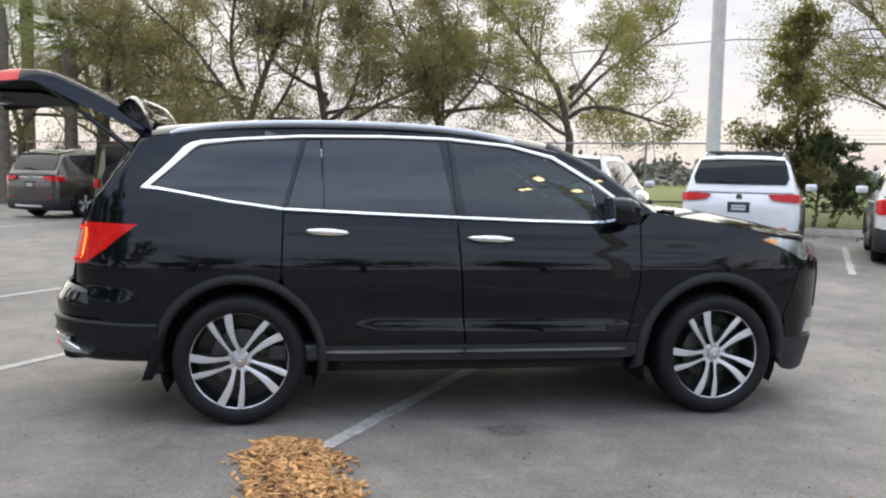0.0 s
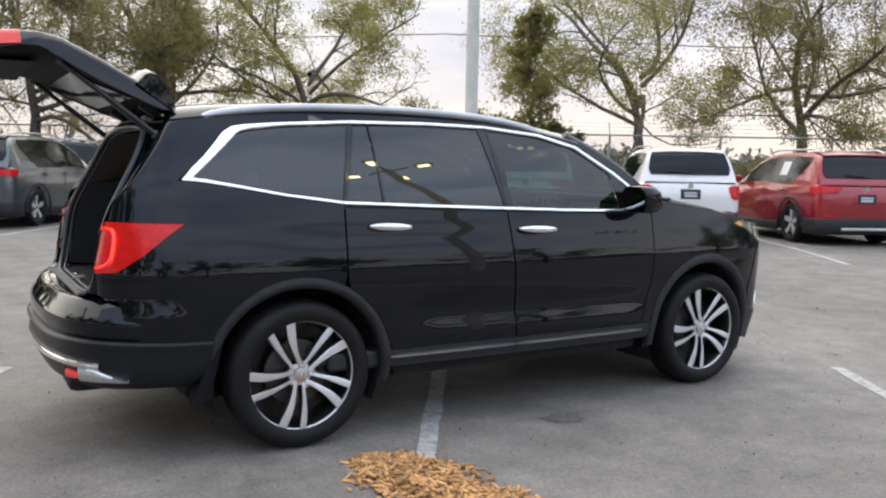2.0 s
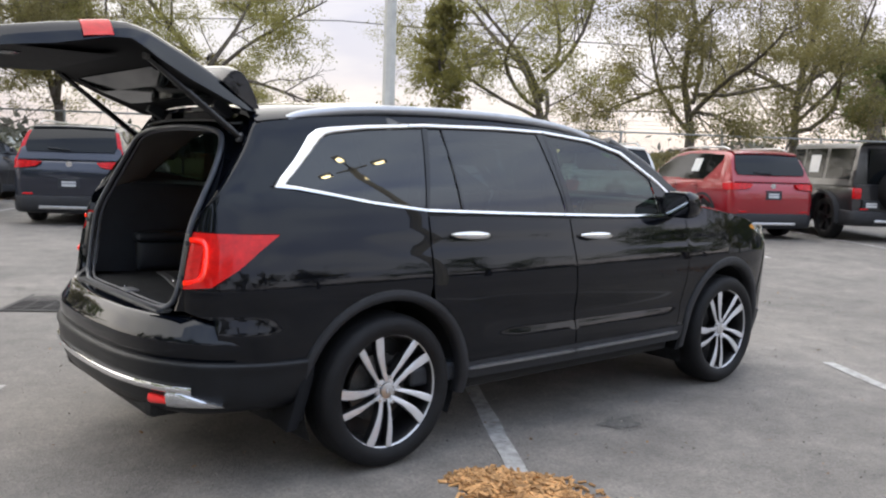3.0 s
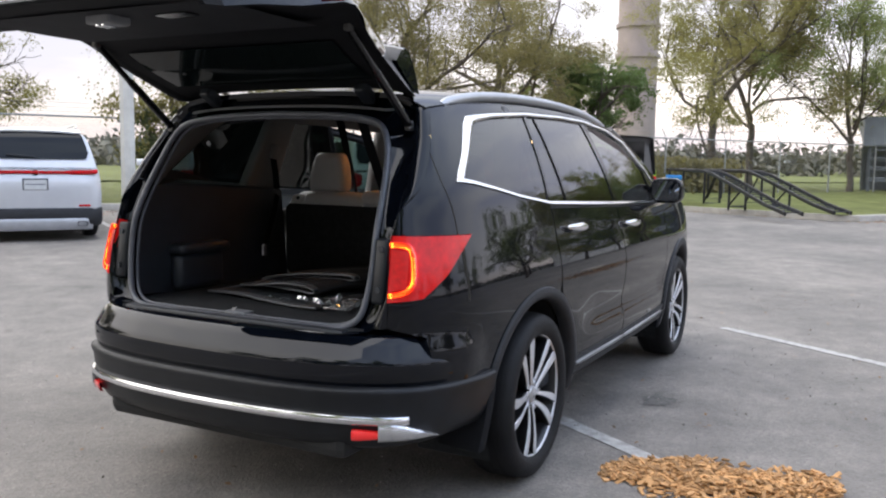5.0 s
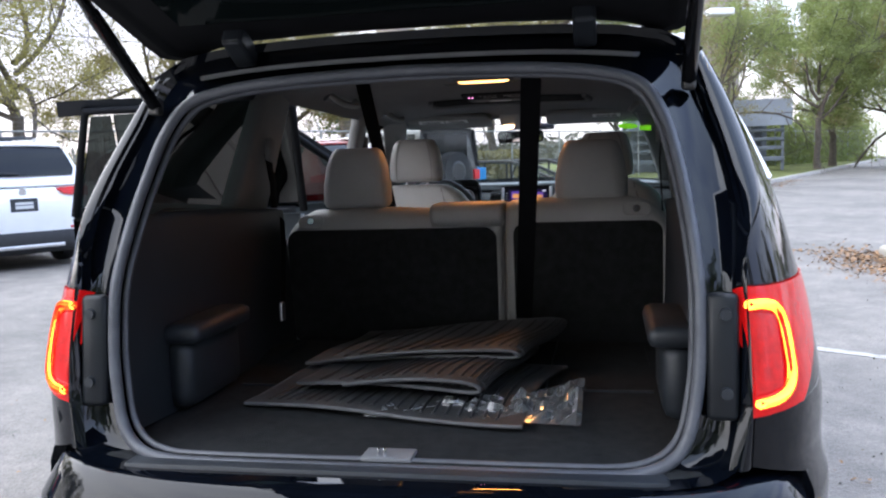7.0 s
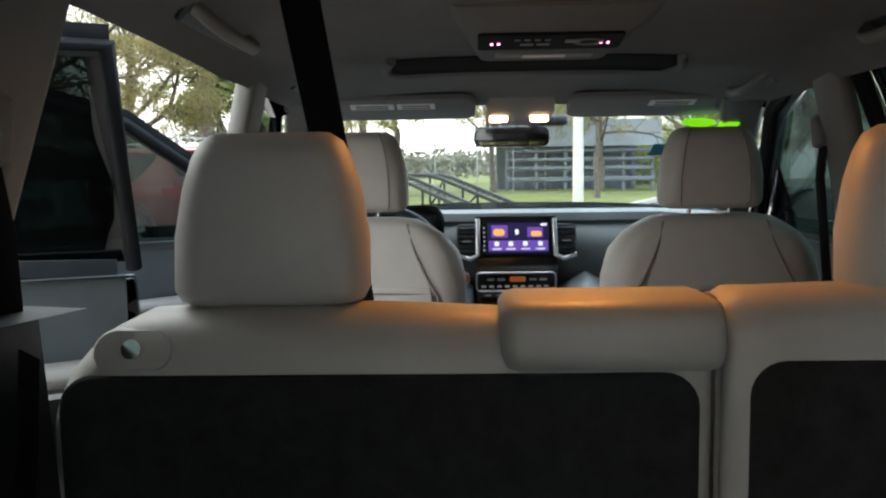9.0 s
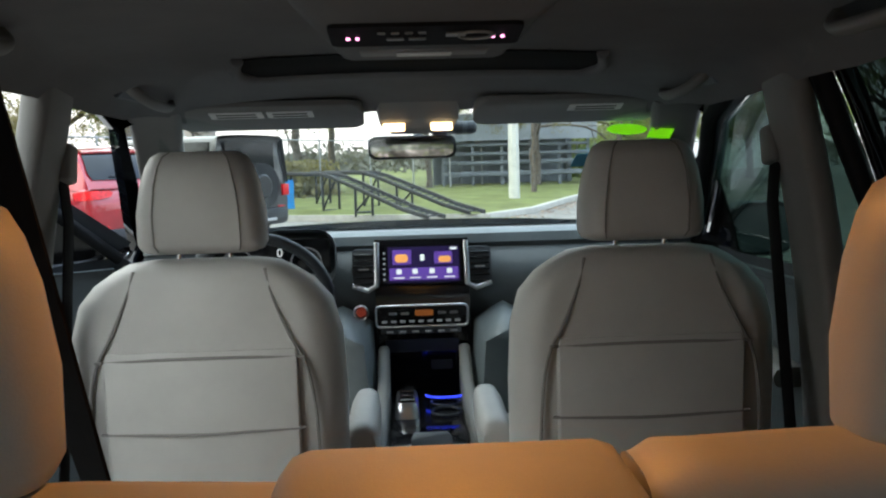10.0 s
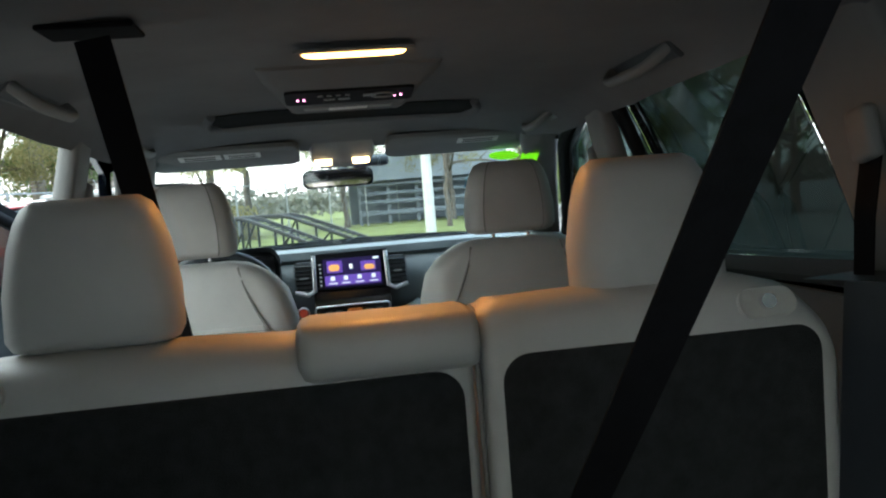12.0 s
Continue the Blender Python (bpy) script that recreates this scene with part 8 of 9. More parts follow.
barred_car = parked_suv("white compact SUV with roof bars in a bay", park(9.66, 2.2), WHITE1, 4.5, 1.84, 1.66, 0.35, lamp="wedge")
for x in (1.2, 2.1):
    bm = bmesh.new()
    tube(bm, [(x, -0.66, 1.715), (x, -0.6, 1.735), (x, 0.6, 1.735), (x, 0.66, 1.715)], 0.016, flat=(0.018, 0.05))
    part("roof_bar", bm, BLKPLA, barred_car, "dark cross bar", smooth=50)
parked_suv("white small SUV with dark lower bumper", park(9.85, 5.05), WHITE2, 4.25, 1.78, 1.65, 0.34, lamp="tall", plate_dz=-0.22, bump_h=0.38, lamp_dz=-0.03)
parked_suv("metallic red compact SUV", park(10.1, 8.15, 8), REDP, 4.45, 1.86, 1.64, 0.36, lamp="wedge", sticker=True)
parked_suv("dark grey boxy off-road car with spare wheel", park(10.0, 10.55), DARKP, 4.3, 1.88, 1.84, 0.41, sticker=True, lamp="block", boxy=True, rails=False, spare=True)
parked_suv("pearl silver-white SUV with full-width red lamp bar", park(9.7, -0.8), SILVERW, 4.55, 1.86, 1.65, 0.36, lamp="bar", tag_strip=True)
parked_suv("dark navy compact SUV with tall red lamps", park(9.8, -4.2), NAVYP, 4.55, 1.84, 1.67, 0.35, lamp="ell", plate_dz=-0.40)
parked_suv("grey metallic compact SUV", park(9.7, -7.7), GREYP, 4.6, 1.85, 1.68, 0.35, lamp="wedge")
parked_suv("olive-green boxy off-road car", park(9.7, -10.8), GREENP, 4.3, 1.88, 1.84, 0.41, lamp="block", boxy=True, rails=False, spare=True)
parked_suv("brown metallic compact SUV", park(10.2, -14.3), BROWNP, 4.45, 1.85, 1.64, 0.35, lamp="wedge")
parked_suv("dark grey SUV standing across the lane", pose(-0.6, 18.2, rise(-0.6, 18.2), 0, 0, 8), DARKP, 4.7, 1.9, 1.7, 0.36, lamp="wedge")


# ======== fence, poles, ramp, trees and distance ========
GALV = mat("galvanised_steel", (0.30, 0.31, 0.31), 0.5, metal=0.6, vary=0.2, scale=8)
WIRE = mat("fence_wire", (0.20, 0.205, 0.20), 0.6, metal=0.4)
POLEC = mat("pale_concrete_pole", (0.50, 0.49, 0.45), 0.8, vary=0.15, scale=3, bump=0.1, bscale=60)
FA = 18.6  # the fence runs along the row here
FH = 2.0


fence = thing("chain_link_fence", "galvanised chain-link fence with barbed wire on top", "fence", m=Matrix.Identity(4))
b_ = -40.0
while b_ < 66:
    p = lot(FA, b_)
    bm = bmesh.new()
    cyl(bm, (p.x, p.y, p.z - 0.1), (p.x, p.y, p.z + 0.2 + FH), 0.032, n=8)
    q = Vector((p.x, p.y, p.z + 0.2 + FH))
    cyl(bm, q, q + D_ * 0.22 + Vector((0, 0, 0.34)), 0.014, n=6)
    part("post", bm, GALV, fence, "", smooth=60)
    b_ += 3.0
bm = bmesh.new()
cyl(bm, lot(FA, -40, 0.2 + FH), lot(FA, 66, 0.2 + FH), 0.024, n=8)
part("top_rail", bm, GALV, fence, "", smooth=60)
for k in range(3):
    bm = bmesh.new()
    off = 0.07 + 0.07 * k
    cyl(bm, lot(FA + off, -40, 0.2 + FH + 0.11 * (k + 1)), lot(FA + off, 66, 0.2 + FH + 0.11 * (k + 1)), 0.0035, n=4)
    part("barbed_wire", bm, WIRE, fence)
cv, cf = [], []
bb, step_, wd = -40.0, 0.085, 0.0022
while bb < 66:
    for sgn in (1, -1):
        a0, a1 = lot(FA, bb, 0.22), lot(FA, bb + sgn * FH * 0.9, 0.2 + FH)
        k = len(cv)
        cv += [a0 - N_ * wd, a0 + N_ * wd, a1 + N_ * wd, a1 - N_ * wd]
        cf.append((k, k + 1, k + 2, k + 3))
    bb += step_
me = bpy.data.meshes.new("wire_mesh")
me.from_pydata(cv, [], cf)
me.materials.append(WIRE)
wm_ = new("wire_mesh", me)
wm_.parent = fence
wm_["kind"] = "stuff"

# tall pole beside the parked cars
def light_pole(p, h, label, arm=None, lit=False, r=0.13):
    pole = thing("light_pole", label, "light pole", "light poles", Matrix.Translation(p))
    bm = bmesh.new()
    loft(bm, [[(r * k * c, r * k * s_, z) for c, s_ in ((1, 0.4), (0.4, 1), (-0.4, 1), (-1, 0.4), (-1, -0.4), (-0.4, -1), (0.4, -1), (1, -0.4))] for z, k in ((-0.2, 1.0), (0, 1.0), (h * 0.5, 0.9), (h, 0.75))])
    part("pole", bm, POLEC, pole, "", smooth=None)
    for d in arm or ():
        bm = bmesh.new()
        d = Vector(d)
        tube(bm, [(0, 0, h - 0.1), d * 0.25 + Vector((0, 0, h - 0.05)), d * 0.45 + Vector((0, 0, h - 0.05))], 0.035, n=8)
        part("arm", bm, POLEC, pole)
        bm = bmesh.new()
        box(bm, (0, 0, 0), (0.42, 0.24, 0.12) if lit else (0.75, 0.42, 0.20), 0.03)
        hd = part("lamp_head", bm, mat("lamp_head_white", (0.72, 0.72, 0.70), 0.5, vary=0.08, scale=6) if "lamp_head_white" not in bpy.data.materials else bpy.data.materials["lamp_head_white"], pole, "white shoebox lamp head", smooth=40)
        hd.matrix_basis = Matrix.Translation(d * 0.80 + Vector((0, 0, h - 0.03))) @ Matrix.Rotation(math.atan2(d.y, d.x), 4, "Z")
        bm = bmesh.new()
        box(bm, (0, 0, -0.065 if lit else -0.103), (0.26, 0.15, 0.02) if lit else (0.62, 0.32, 0.012), 0.004)
        ln = part("lamp_lens", bm, mat("lit_street_lens", (1, 0.9, 0.6), 0.4, emit=(1.0, 0.80, 0.42), estr=30.0) if lit and "lit_street_lens" not in bpy.data.materials else (bpy.data.materials["lit_street_lens"] if lit else LABELW), hd, "")
    return pole


light_pole(lot(14.4, 1.22), 11.0, "tall pale concrete lamp pole beside parked cars", r=0.14)
light_pole(Vector((24.9, -3.14, 0.36)), 5.25, "white lamp pole with a shoebox head on grass", arm=[(0.3, -0.95, 0)], r=0.16)
light_pole(Vector((4.9, -7.4, 0.0)), 8.4, "lit lamp pole with four heads over the lot", arm=[(0.75, 0.66, 0), (-0.75, -0.66, 0), (0.66, -0.75, 0), (-0.66, 0.75, 0)], lit=True, r=0.13)

# low wire between the poles
bm = bmesh.new()
pts = [lot(30 + 0.0 * i, -40 + 10 * i, 6.6 - 0.5 * math.sin(math.pi * ((i % 4) / 4))) for i in range(11)]
tube(bm, pts, 0.02, n=4)
tagged(part("overhead_cable", bm, INK), "thin black cable far above the field", "cable")

# black steel display ramp: two tracks on trestles
RAMPM = mat("black_ramp_steel", (0.018, 0.018, 0.02), 0.5, metal=0.3, vary=0.3, scale=8)
ramp = thing("car_display_ramp", "black steel two-track display ramp on trestles", "car ramp")
r0 = Vector((16.6, -0.52, 0))
rdir = Vector((0.845, 0.535, 0)).normalized()
rdir = (Vector((20.6, 2.05, 0)) - r0).normalized()
rn = Vector((-rdir.y, rdir.x, 0))
zr = 0.32
for s in (0, 1):
    base = r0 - rn * (1.45 * s) + rdir * (0.55 * s)
    line = [(0, 0.05), (1.0, 0.20), (2.6, 0.55), (4.0, 0.85), (4.6, 0.93), (7.5, 0.95)]
    for e in (-0.20, 0.20):
        bm = bmesh.new()
        tube(bm, [base + rdir * d + rn * e + Vector((0, 0, zr + z)) for d, z in line], 0.03, flat=(0.05, 0.10), up=(0, 0, 1))
        part("side_rail", bm, RAMPM, ramp, "", smooth=40)
    dist = 0.15
    while dist < 7.4:
        z = float(np.interp(dist, [q[0] for q in line], [q[1] for q in line]))
        bm = bmesh.new()
        tube(bm, [base + rdir * dist + rn * -0.2 + Vector((0, 0, zr + z)), base + rdir * dist + rn * 0.2 + Vector((0, 0, zr + z))], 0.018, n=6)
        part("rung", bm, RAMPM, ramp)
        dist += 0.22
    for d in (2.9, 4.5, 7.2):
        z = float(np.interp(d, [q[0] for q in line], [q[1] for q in line]))
        bm = bmesh.new()
        for e in (-0.22, 0.22):
            cyl(bm, base + rdir * d + rn * e + Vector((0, 0, zr - 0.04)), base + rdir * d + rn * e + Vector((0, 0, zr + z)), 0.032, n=8)
        tube(bm, [base + rdir * d + rn * -0.22 + Vector((0, 0, zr + 0.06)), base + rdir * d + rn * 0.22 + Vector((0, 0, zr + 0.06))], 0.025, n=6)
        cyl(bm, base + rdir * d + rn * 0.22 + Vector((0, 0, zr + 0.08)), base + rdir * (d - 0.65) + rn * 0.22 + Vector((0, 0, zr + z - 0.14)), 0.025, n=6)
        part("trestle", bm, RAMPM, ramp, "", smooth=50)
# lime and blue board by the ramp
bm = bmesh.new()
BP = r0 + rdir * 5.2 + rn * 1.0 + Vector((0, 0.75, 0))
box(bm, BP + Vector((0, 0, zr + 0.55)), (0.9, 0.05, 0.75), 0.02, rot=(0, 0, -50))
tagged(part("sign_board", bm, mat("lime_board", (0.35, 0.62, 0.03), 0.6, vary=0.2, scale=5)), "lime-green board standing beside the ramp", "sign board")
bm = bmesh.new()
box(bm, BP + Vector((0.75, -0.75, zr + 0.40)), (0.5, 0.05, 0.8), 0.02, rot=(0, 0, -50))
tagged(part("sign_board", bm, mat("blue_board", (0.03, 0.22, 0.55), 0.6, vary=0.2, scale=5)), "blue board standing beside the ramp", "sign board")


# ---- trees ----
BARK = mat("grey_brown_bark", (0.115, 0.098, 0.082), 0.95, vary=0.4, scale=6, bump=0.8, bscale=22, spec=0.1)
BARKP = mat("palm_bark", (0.17, 0.14, 0.115), 0.95, vary=0.4, scale=9, bump=0.8, bscale=18, spec=0.1)


def leaf_mat(name, c):
    m = mat(name, c, 0.6, vary=0.30, scale=0.9, island=0.32, spec=0.25)
    b = m.node_tree.nodes["Principled BSDF"]
    nt = m.node_tree
    tr = nt.nodes.new("ShaderNodeBsdfTranslucent")
    tr.inputs["Color"].default_value = (c[0] * 1.4, c[1] * 1.4, c[2], 1)
    mx = nt.nodes.new("ShaderNodeMixShader")
    mx.inputs["Fac"].default_value = 0.45
    nt.links.new(b.outputs[0], mx.inputs[1])
    nt.links.new(tr.outputs[0], mx.inputs[2])
    nt.links.new(mx.outputs[0], nt.nodes["Material Output"].inputs["Surface"])
    return m


LEAF_OAK = leaf_mat("olive_leaves", (0.205, 0.182, 0.090))
LEAF_OAK2 = leaf_mat("yellow_green_leaves", (0.235, 0.22, 0.090))
LEAF_DK = leaf_mat("dark_glossy_leaves", (0.065, 0.080, 0.036))
LEAF_RUST = leaf_mat("rusty_green_leaves", (0.18, 0.165, 0.060))
LEAF_GRNDK = leaf_mat("deep_green_leaves", (0.09, 0.13, 0.05))
LEAF_GRN = leaf_mat("fresh_green_leaves", (0.19, 0.222, 0.090))


def leaf_cloud(name, centres, sig, count, leaf, seed, m, parent):
    """Many small leaves in clumps round the given centres."""
    r = np.random.RandomState(seed)
    c = np.repeat(np.array(centres, dtype=float), count, axis=0)
    n = len(c)
    sg = np.array(sig) * r.uniform(0.55, 1.25, (len(centres), 1))
    c = c + r.normal(0, 1, (n, 3)) * np.repeat(sg, count, axis=0)
    a = r.normal(0, 1, (n, 3))
    a /= np.linalg.norm(a, axis=1)[:, None]
    b = np.cross(a, r.normal(0, 1, (n, 3)))
    b /= np.linalg.norm(b, axis=1)[:, None]
    s = leaf * r.uniform(0.55, 1.3, (n, 1))
    v = np.stack([c - a * s, c + b * s * 0.45, c + a * s, c - b * s * 0.45], axis=1).reshape(-1, 3)
    me = bpy.data.meshes.new(name)
    me.vertices.add(4 * n)
    me.vertices.foreach_set("co", v.ravel())
    me.loops.add(4 * n)
    me.loops.foreach_set("vertex_index", np.arange(4 * n, dtype=np.int32))
    me.polygons.add(n)
    me.polygons.foreach_set("loop_start", np.arange(0, 4 * n, 4, dtype=np.int32))
    me.update(calc_edges=True)
    me.materials.append(m)
    ob = new(name, me)
    ob.parent = parent
    return ob


def tree(name, label, p, h, spread, trunk_h, seed, leafm, n_leaf=7000, leaf=0.07, r0=0.16, lean=(0, 0), cone=False, flat=0.55, limbs=7, wide=1.25):
    """A trunk that forks into curving limbs, these into branches and twigs, with leaves in loose sprays along the twigs."""
    r = np.random.RandomState(seed)
    t = thing(name, label, "tree", "trees", Matrix.Translation(p))
    fork = np.array((lean[0] * trunk_h, lean[1] * trunk_h, trunk_h))
    lines, sprays = [], []

    def unit(v):
        return v / (np.linalg.norm(v) + 1e-9)

    def grow(start, d, length, radius, level):
        n = 7 if level == 1 else 5 if level == 2 else 4
        pts, d = [np.array(start, float)], unit(np.array(d, float))
        bend = r.normal(0, 0.16, 3)
        for i in range(n):
            d = unit(d + bend + r.normal(0, 0.10, 3) + np.array((0, 0, (0.05 if level == 1 else 0.01) - 0.05 * (level == 3))))
            pts.append(pts[-1] + d * length / n)
        end = 0.30 if level < 3 else 0.5
        lines.append((pts, [radius * (1 - (1 - end) * k / n) for k in range(n + 1)], level))
        if level == 3 or (level == 2 and cone):
            for k in range(1, n + 1):
                sprays.append(pts[k] + r.normal(0, 0.05, 3))
            if level == 3:
                return
        kids = (8 if level == 1 else 7) if not cone else 5
        for c in range(kids):
            f = 0.25 + 0.75 * (c + r.uniform(0.2, 0.9)) / kids
            k = min(n - 1, int(f * n))
            a = pts[k] + (pts[k + 1] - pts[k]) * (f * n - k if f < 1 else 1)
            ax = unit(pts[k + 1] - pts[k])
            sd = unit(np.cross(ax, r.normal(0, 1, 3)))
            sd[2] = sd[2] * 0.7 + 0.12
            ang = r.uniform(0.5, 1.0)
            grow(a, ax * math.cos(ang) + unit(sd) * math.sin(ang), length * r.uniform(0.32, 0.62) * (1.15 - 0.45 * f), radius * (0.34 if level == 1 else 0.30) * (1.2 - 0.5 * f), level + 1)

    nt = 6
    trunk = [np.array((0, 0, -0.2))] + [fork * k / nt + np.append(r.normal(0, 0.03, 2), 0) * (k < nt) for k in range(1, nt + 1)]
    if cone:
        top = [fork + np.array((*r.normal(0, 0.05, 2), (h - trunk_h) * 0.93 * k / 8)) for k in range(1, 9)]
        lines.append((trunk + top, list(np.linspace(r0, 0.02, len(trunk + top))), 0))
        for q in range(30):
            k = (q + r.uniform(0, 1)) / 30
            az = q * 2.4 + r.uniform(-0.5, 0.5)
            lobe = 1.0 + 0.35 * math.sin(az + seed) + 0.25 * math.sin(5 * k + 2 * az)
            ln = (spread * 0.56 * (1 - k) ** 0.75 * lobe + 0.25) * r.uniform(0.6, 1.1)
            a = fork + np.array((0, 0, (h - trunk_h) * 0.95 * k))
            grow(a, (math.cos(az), math.sin(az), r.uniform(0.15, 0.75)), ln, 0.022, 2)
    else:
        lines.append((trunk, list(np.linspace(r0, r0 * 0.80, len(trunk))), 0))
        first = len(lines)
        for q in range(limbs):
            az = 6.283 * (q + r.uniform(-0.25, 0.25)) / limbs + seed
            el = r.uniform(0.10, 0.70) if q else 1.30
            grow(fork + np.array((0, 0, -0.03 + 0.42 * max(0, q - 1) / limbs)), (math.cos(az) * math.cos(el), math.sin(az) * math.cos(el), math.sin(el)), r.uniform(0.8, 1.1) if q else 1.15, r0 * (r.uniform(0.38, 0.52) if q else 0.72), 1)
        sp = np.array(sprays)
        sx = spread * 0.60 * wide / np.percentile(np.hypot(sp[:, 0] - fork[0], sp[:, 1] - fork[1]), 90)
        sz = min(1.35 * sx, (h - trunk_h) / max(0.2, np.percentile(sp[:, 2], 97) - trunk_h))
        fit = lambda q: fork + (q - fork) * np.array((sx, sx, sz))
        lines[first:] = [([fit(q) for q in pts], rr, lv) for pts, rr, lv in lines[first:]]
        sprays = [fit(q) for q in sprays]
        sprays = [q for q in sprays if q[2] > trunk_h * 0.85]
        # leaves gather in clumps, with bare gaps between
        sprays = [q for q in sprays if noise.noise(Vector(q) * 0.62 + Vector((seed, 0, 0))) > -0.12]
    cv, cf = [], []
    for pts, rr, lv in lines:
        nn = (9, 7, 5, 3)[lv]
        k0 = len(cv)
        for i, q in enumerate(pts):
            dd = unit(pts[min(i + 1, len(pts) - 1)] - pts[max(i - 1, 0)])
            s1 = unit(np.cross(dd, (0.31, 0.88, 0.12)))
            s2 = np.cross(dd, s1)
            rad = max(0.007, rr[i]) * (1.35 if lv == 0 and i == 0 else 1)
            cv += [tuple(q + (s1 * math.cos(6.2832 * k / nn) + s2 * math.sin(6.2832 * k / nn)) * rad) for k in range(nn)]
        for i in range(len(pts) - 1):
            for k in range(nn):
                k2 = (k + 1) % nn
                cf.append((k0 + i * nn + k, k0 + i * nn + k2, k0 + (i + 1) * nn + k2, k0 + (i + 1) * nn + k))
    me = bpy.data.meshes.new("trunk")
    me.from_pydata(cv, [], cf)
    me.polygons.foreach_set("use_smooth", [True] * len(me.polygons))
    me.materials.append(BARK)
    wood = new("trunk", me)
    wood.parent = t
    wood["label"] = "grey-brown trunk and limbs"
    sg = (0.17 if not cone else 0.16) * h / 7.5
    leaf_cloud("crown", sprays, (sg, sg, sg * max(flat, 0.7)), max(6, int(5.0 * n_leaf / len(sprays))), leaf * (0.51 if not cone else 0.46), seed, leafm, t)
    return t


def up_ground(a, b__):
    p = lot(a, b__)
    p.z += 0.2 if a > kerb_a(b__) else 0.0
    return p


OAK = "spreading olive-green tree with a thin airy crown"
tree("tree", OAK, up_ground(20.2, -3.6), 7.2, 5.0, 2.4, 21, LEAF_OAK2, 12150, 0.075, 0.15)
tree("tree", OAK, up_ground(19.4, -7.4), 7.0, 4.8, 2.3, 22, LEAF_OAK, 11475, 0.075, 0.15)
tree("tree", OAK, up_ground(17.9, -10.6), 7.4, 5.2, 2.2, 23, LEAF_OAK, 10125, 0.08, 0.17)
tree("tree", OAK, up_ground(17.7, -13.6), 7.8, 5.4, 2.2, 24, LEAF_OAK, 8775, 0.08, 0.17)
tree("tree", OAK, up_ground(19.5, -17.5), 8.2, 5.2, 2.6, 25, LEAF_OAK, 6750, 0.085, 0.17)
tree("tree", OAK, up_ground(20.8, -23.0), 8.5, 5.2, 2.6, 35, LEAF_OAK, 5000, 0.085, 0.17)
tree("tree", OAK, up_ground(20.8, 6.2), 8.0, 5.4, 2.5, 26, LEAF_OAK2, 8775, 0.075, 0.17)
tree("tree", OAK, up_ground(22.3, 11.6), 8.8, 5.4, 2.3, 27, LEAF_OAK, 12150, 0.085, 0.19)
tree("tree", OAK, up_ground(22.6, 15.4), 8.6, 5.0, 2.2, 28, LEAF_OAK, 10800, 0.085, 0.19)
tree("magnolia_tree", "upright dark glossy tree with rusty leaves", up_ground(17.6, 2.75), 5.35, 2.1, 0.9, 29, LEAF_RUST, 2300, 0.12, 0.07, cone=True, flat=0.9)
tree("magnolia_bush", "dense dark green leafy bush at the fence", up_ground(17.9, 3.3), 2.2, 2.6, 0.3, 30, LEAF_DK, 3200, 0.11, 0.05, cone=True, flat=0.9)
tree("tree", OAK, up_ground(23.2, 27.2), 10.5, 6.0, 3.2, 31, LEAF_OAK2, 10000, 0.10, 0.20)
tree("tree", OAK, up_ground(24.0, 30.6), 10.5, 6.0, 3.0, 32, LEAF_OAK, 10000, 0.10, 0.18)
tree("tree", "fresh green leafy tree beyond the fence", up_ground(19.4, 31.5), 8.0, 5.0, 2.2, 33, LEAF_GRN, 6000, 0.10, 0.14)
tree("tree", "fresh green leafy tree beyond the fence", up_ground(15.4, 34.2), 8.6, 5.4, 2.4, 34, LEAF_OAK, 6000, 0.10, 0.14)
tree("tree", "fresh green leafy tree beyond the fence", up_ground(13.8, 40.5), 9.0, 5.6, 2.4, 36, LEAF_GRN, 12000, 0.11, 0.16)
tree("tree", "fresh green leafy tree beyond the fence", up_ground(12.0, 46.5), 9.0, 5.6, 2.2, 37, LEAF_GRN, 12000, 0.11, 0.16)
tree("tree", "dense fresh green tree behind the fence", Vector((47.0, -12.5, 0.3)), 11.5, 8.5, 2.4, 51, LEAF_GRN, 10000, 0.13, 0.2)
tree("tree", "dense fresh green tree behind the fence", Vector((45.0, -18.5, 0.3)), 11.0, 8.5, 2.4, 52, LEAF_OAK2, 8000, 0.13, 0.2)
tree("tree", "dense fresh green tree behind the fence", Vector((43.0, -25.0, 0.3)), 11.0, 8.5, 2.4, 53, LEAF_GRN, 7000, 0.13, 0.2)
tree("tree", "bare-limbed young tree on the grass", up_ground(12.3, 27.0), 6.5, 3.0, 2.6, 38, LEAF_GRN, 2500, 0.09, 0.09)
# behind the camera, seen in the paint and the glass
tree("tree", OAK, Vector((9.0, -25.0, 0)), 6.2, 5.4, 2.3, 41, LEAF_OAK, 8000, 0.10, 0.18)
tree("tree", OAK, Vector((24.5, -15.0, 0)), 6.0, 5.0, 2.0, 61, LEAF_GRN, 3000, 0.11, 0.16)
tree("tree", OAK, Vector((15.5, -19.0, 0)), 5.8, 5.0, 2.0, 62, LEAF_GRN, 3000, 0.11, 0.16)
tree("tree", OAK, Vector((1.0, -27.0, 0)), 6.5, 6.0, 2.0, 43, LEAF_OAK, 3000, 0.20, 0.18)
tree("tree", OAK, Vector((-7.5, -27.0, 0)), 6.6, 6.0, 2.0, 44, LEAF_OAK, 3000, 0.20, 0.18)
tree("tree", OAK, Vector((-14.0, -21.0, 0)), 8.5, 7.0, 2.0, 45, LEAF_OAK, 6000, 0.20, 0.18)
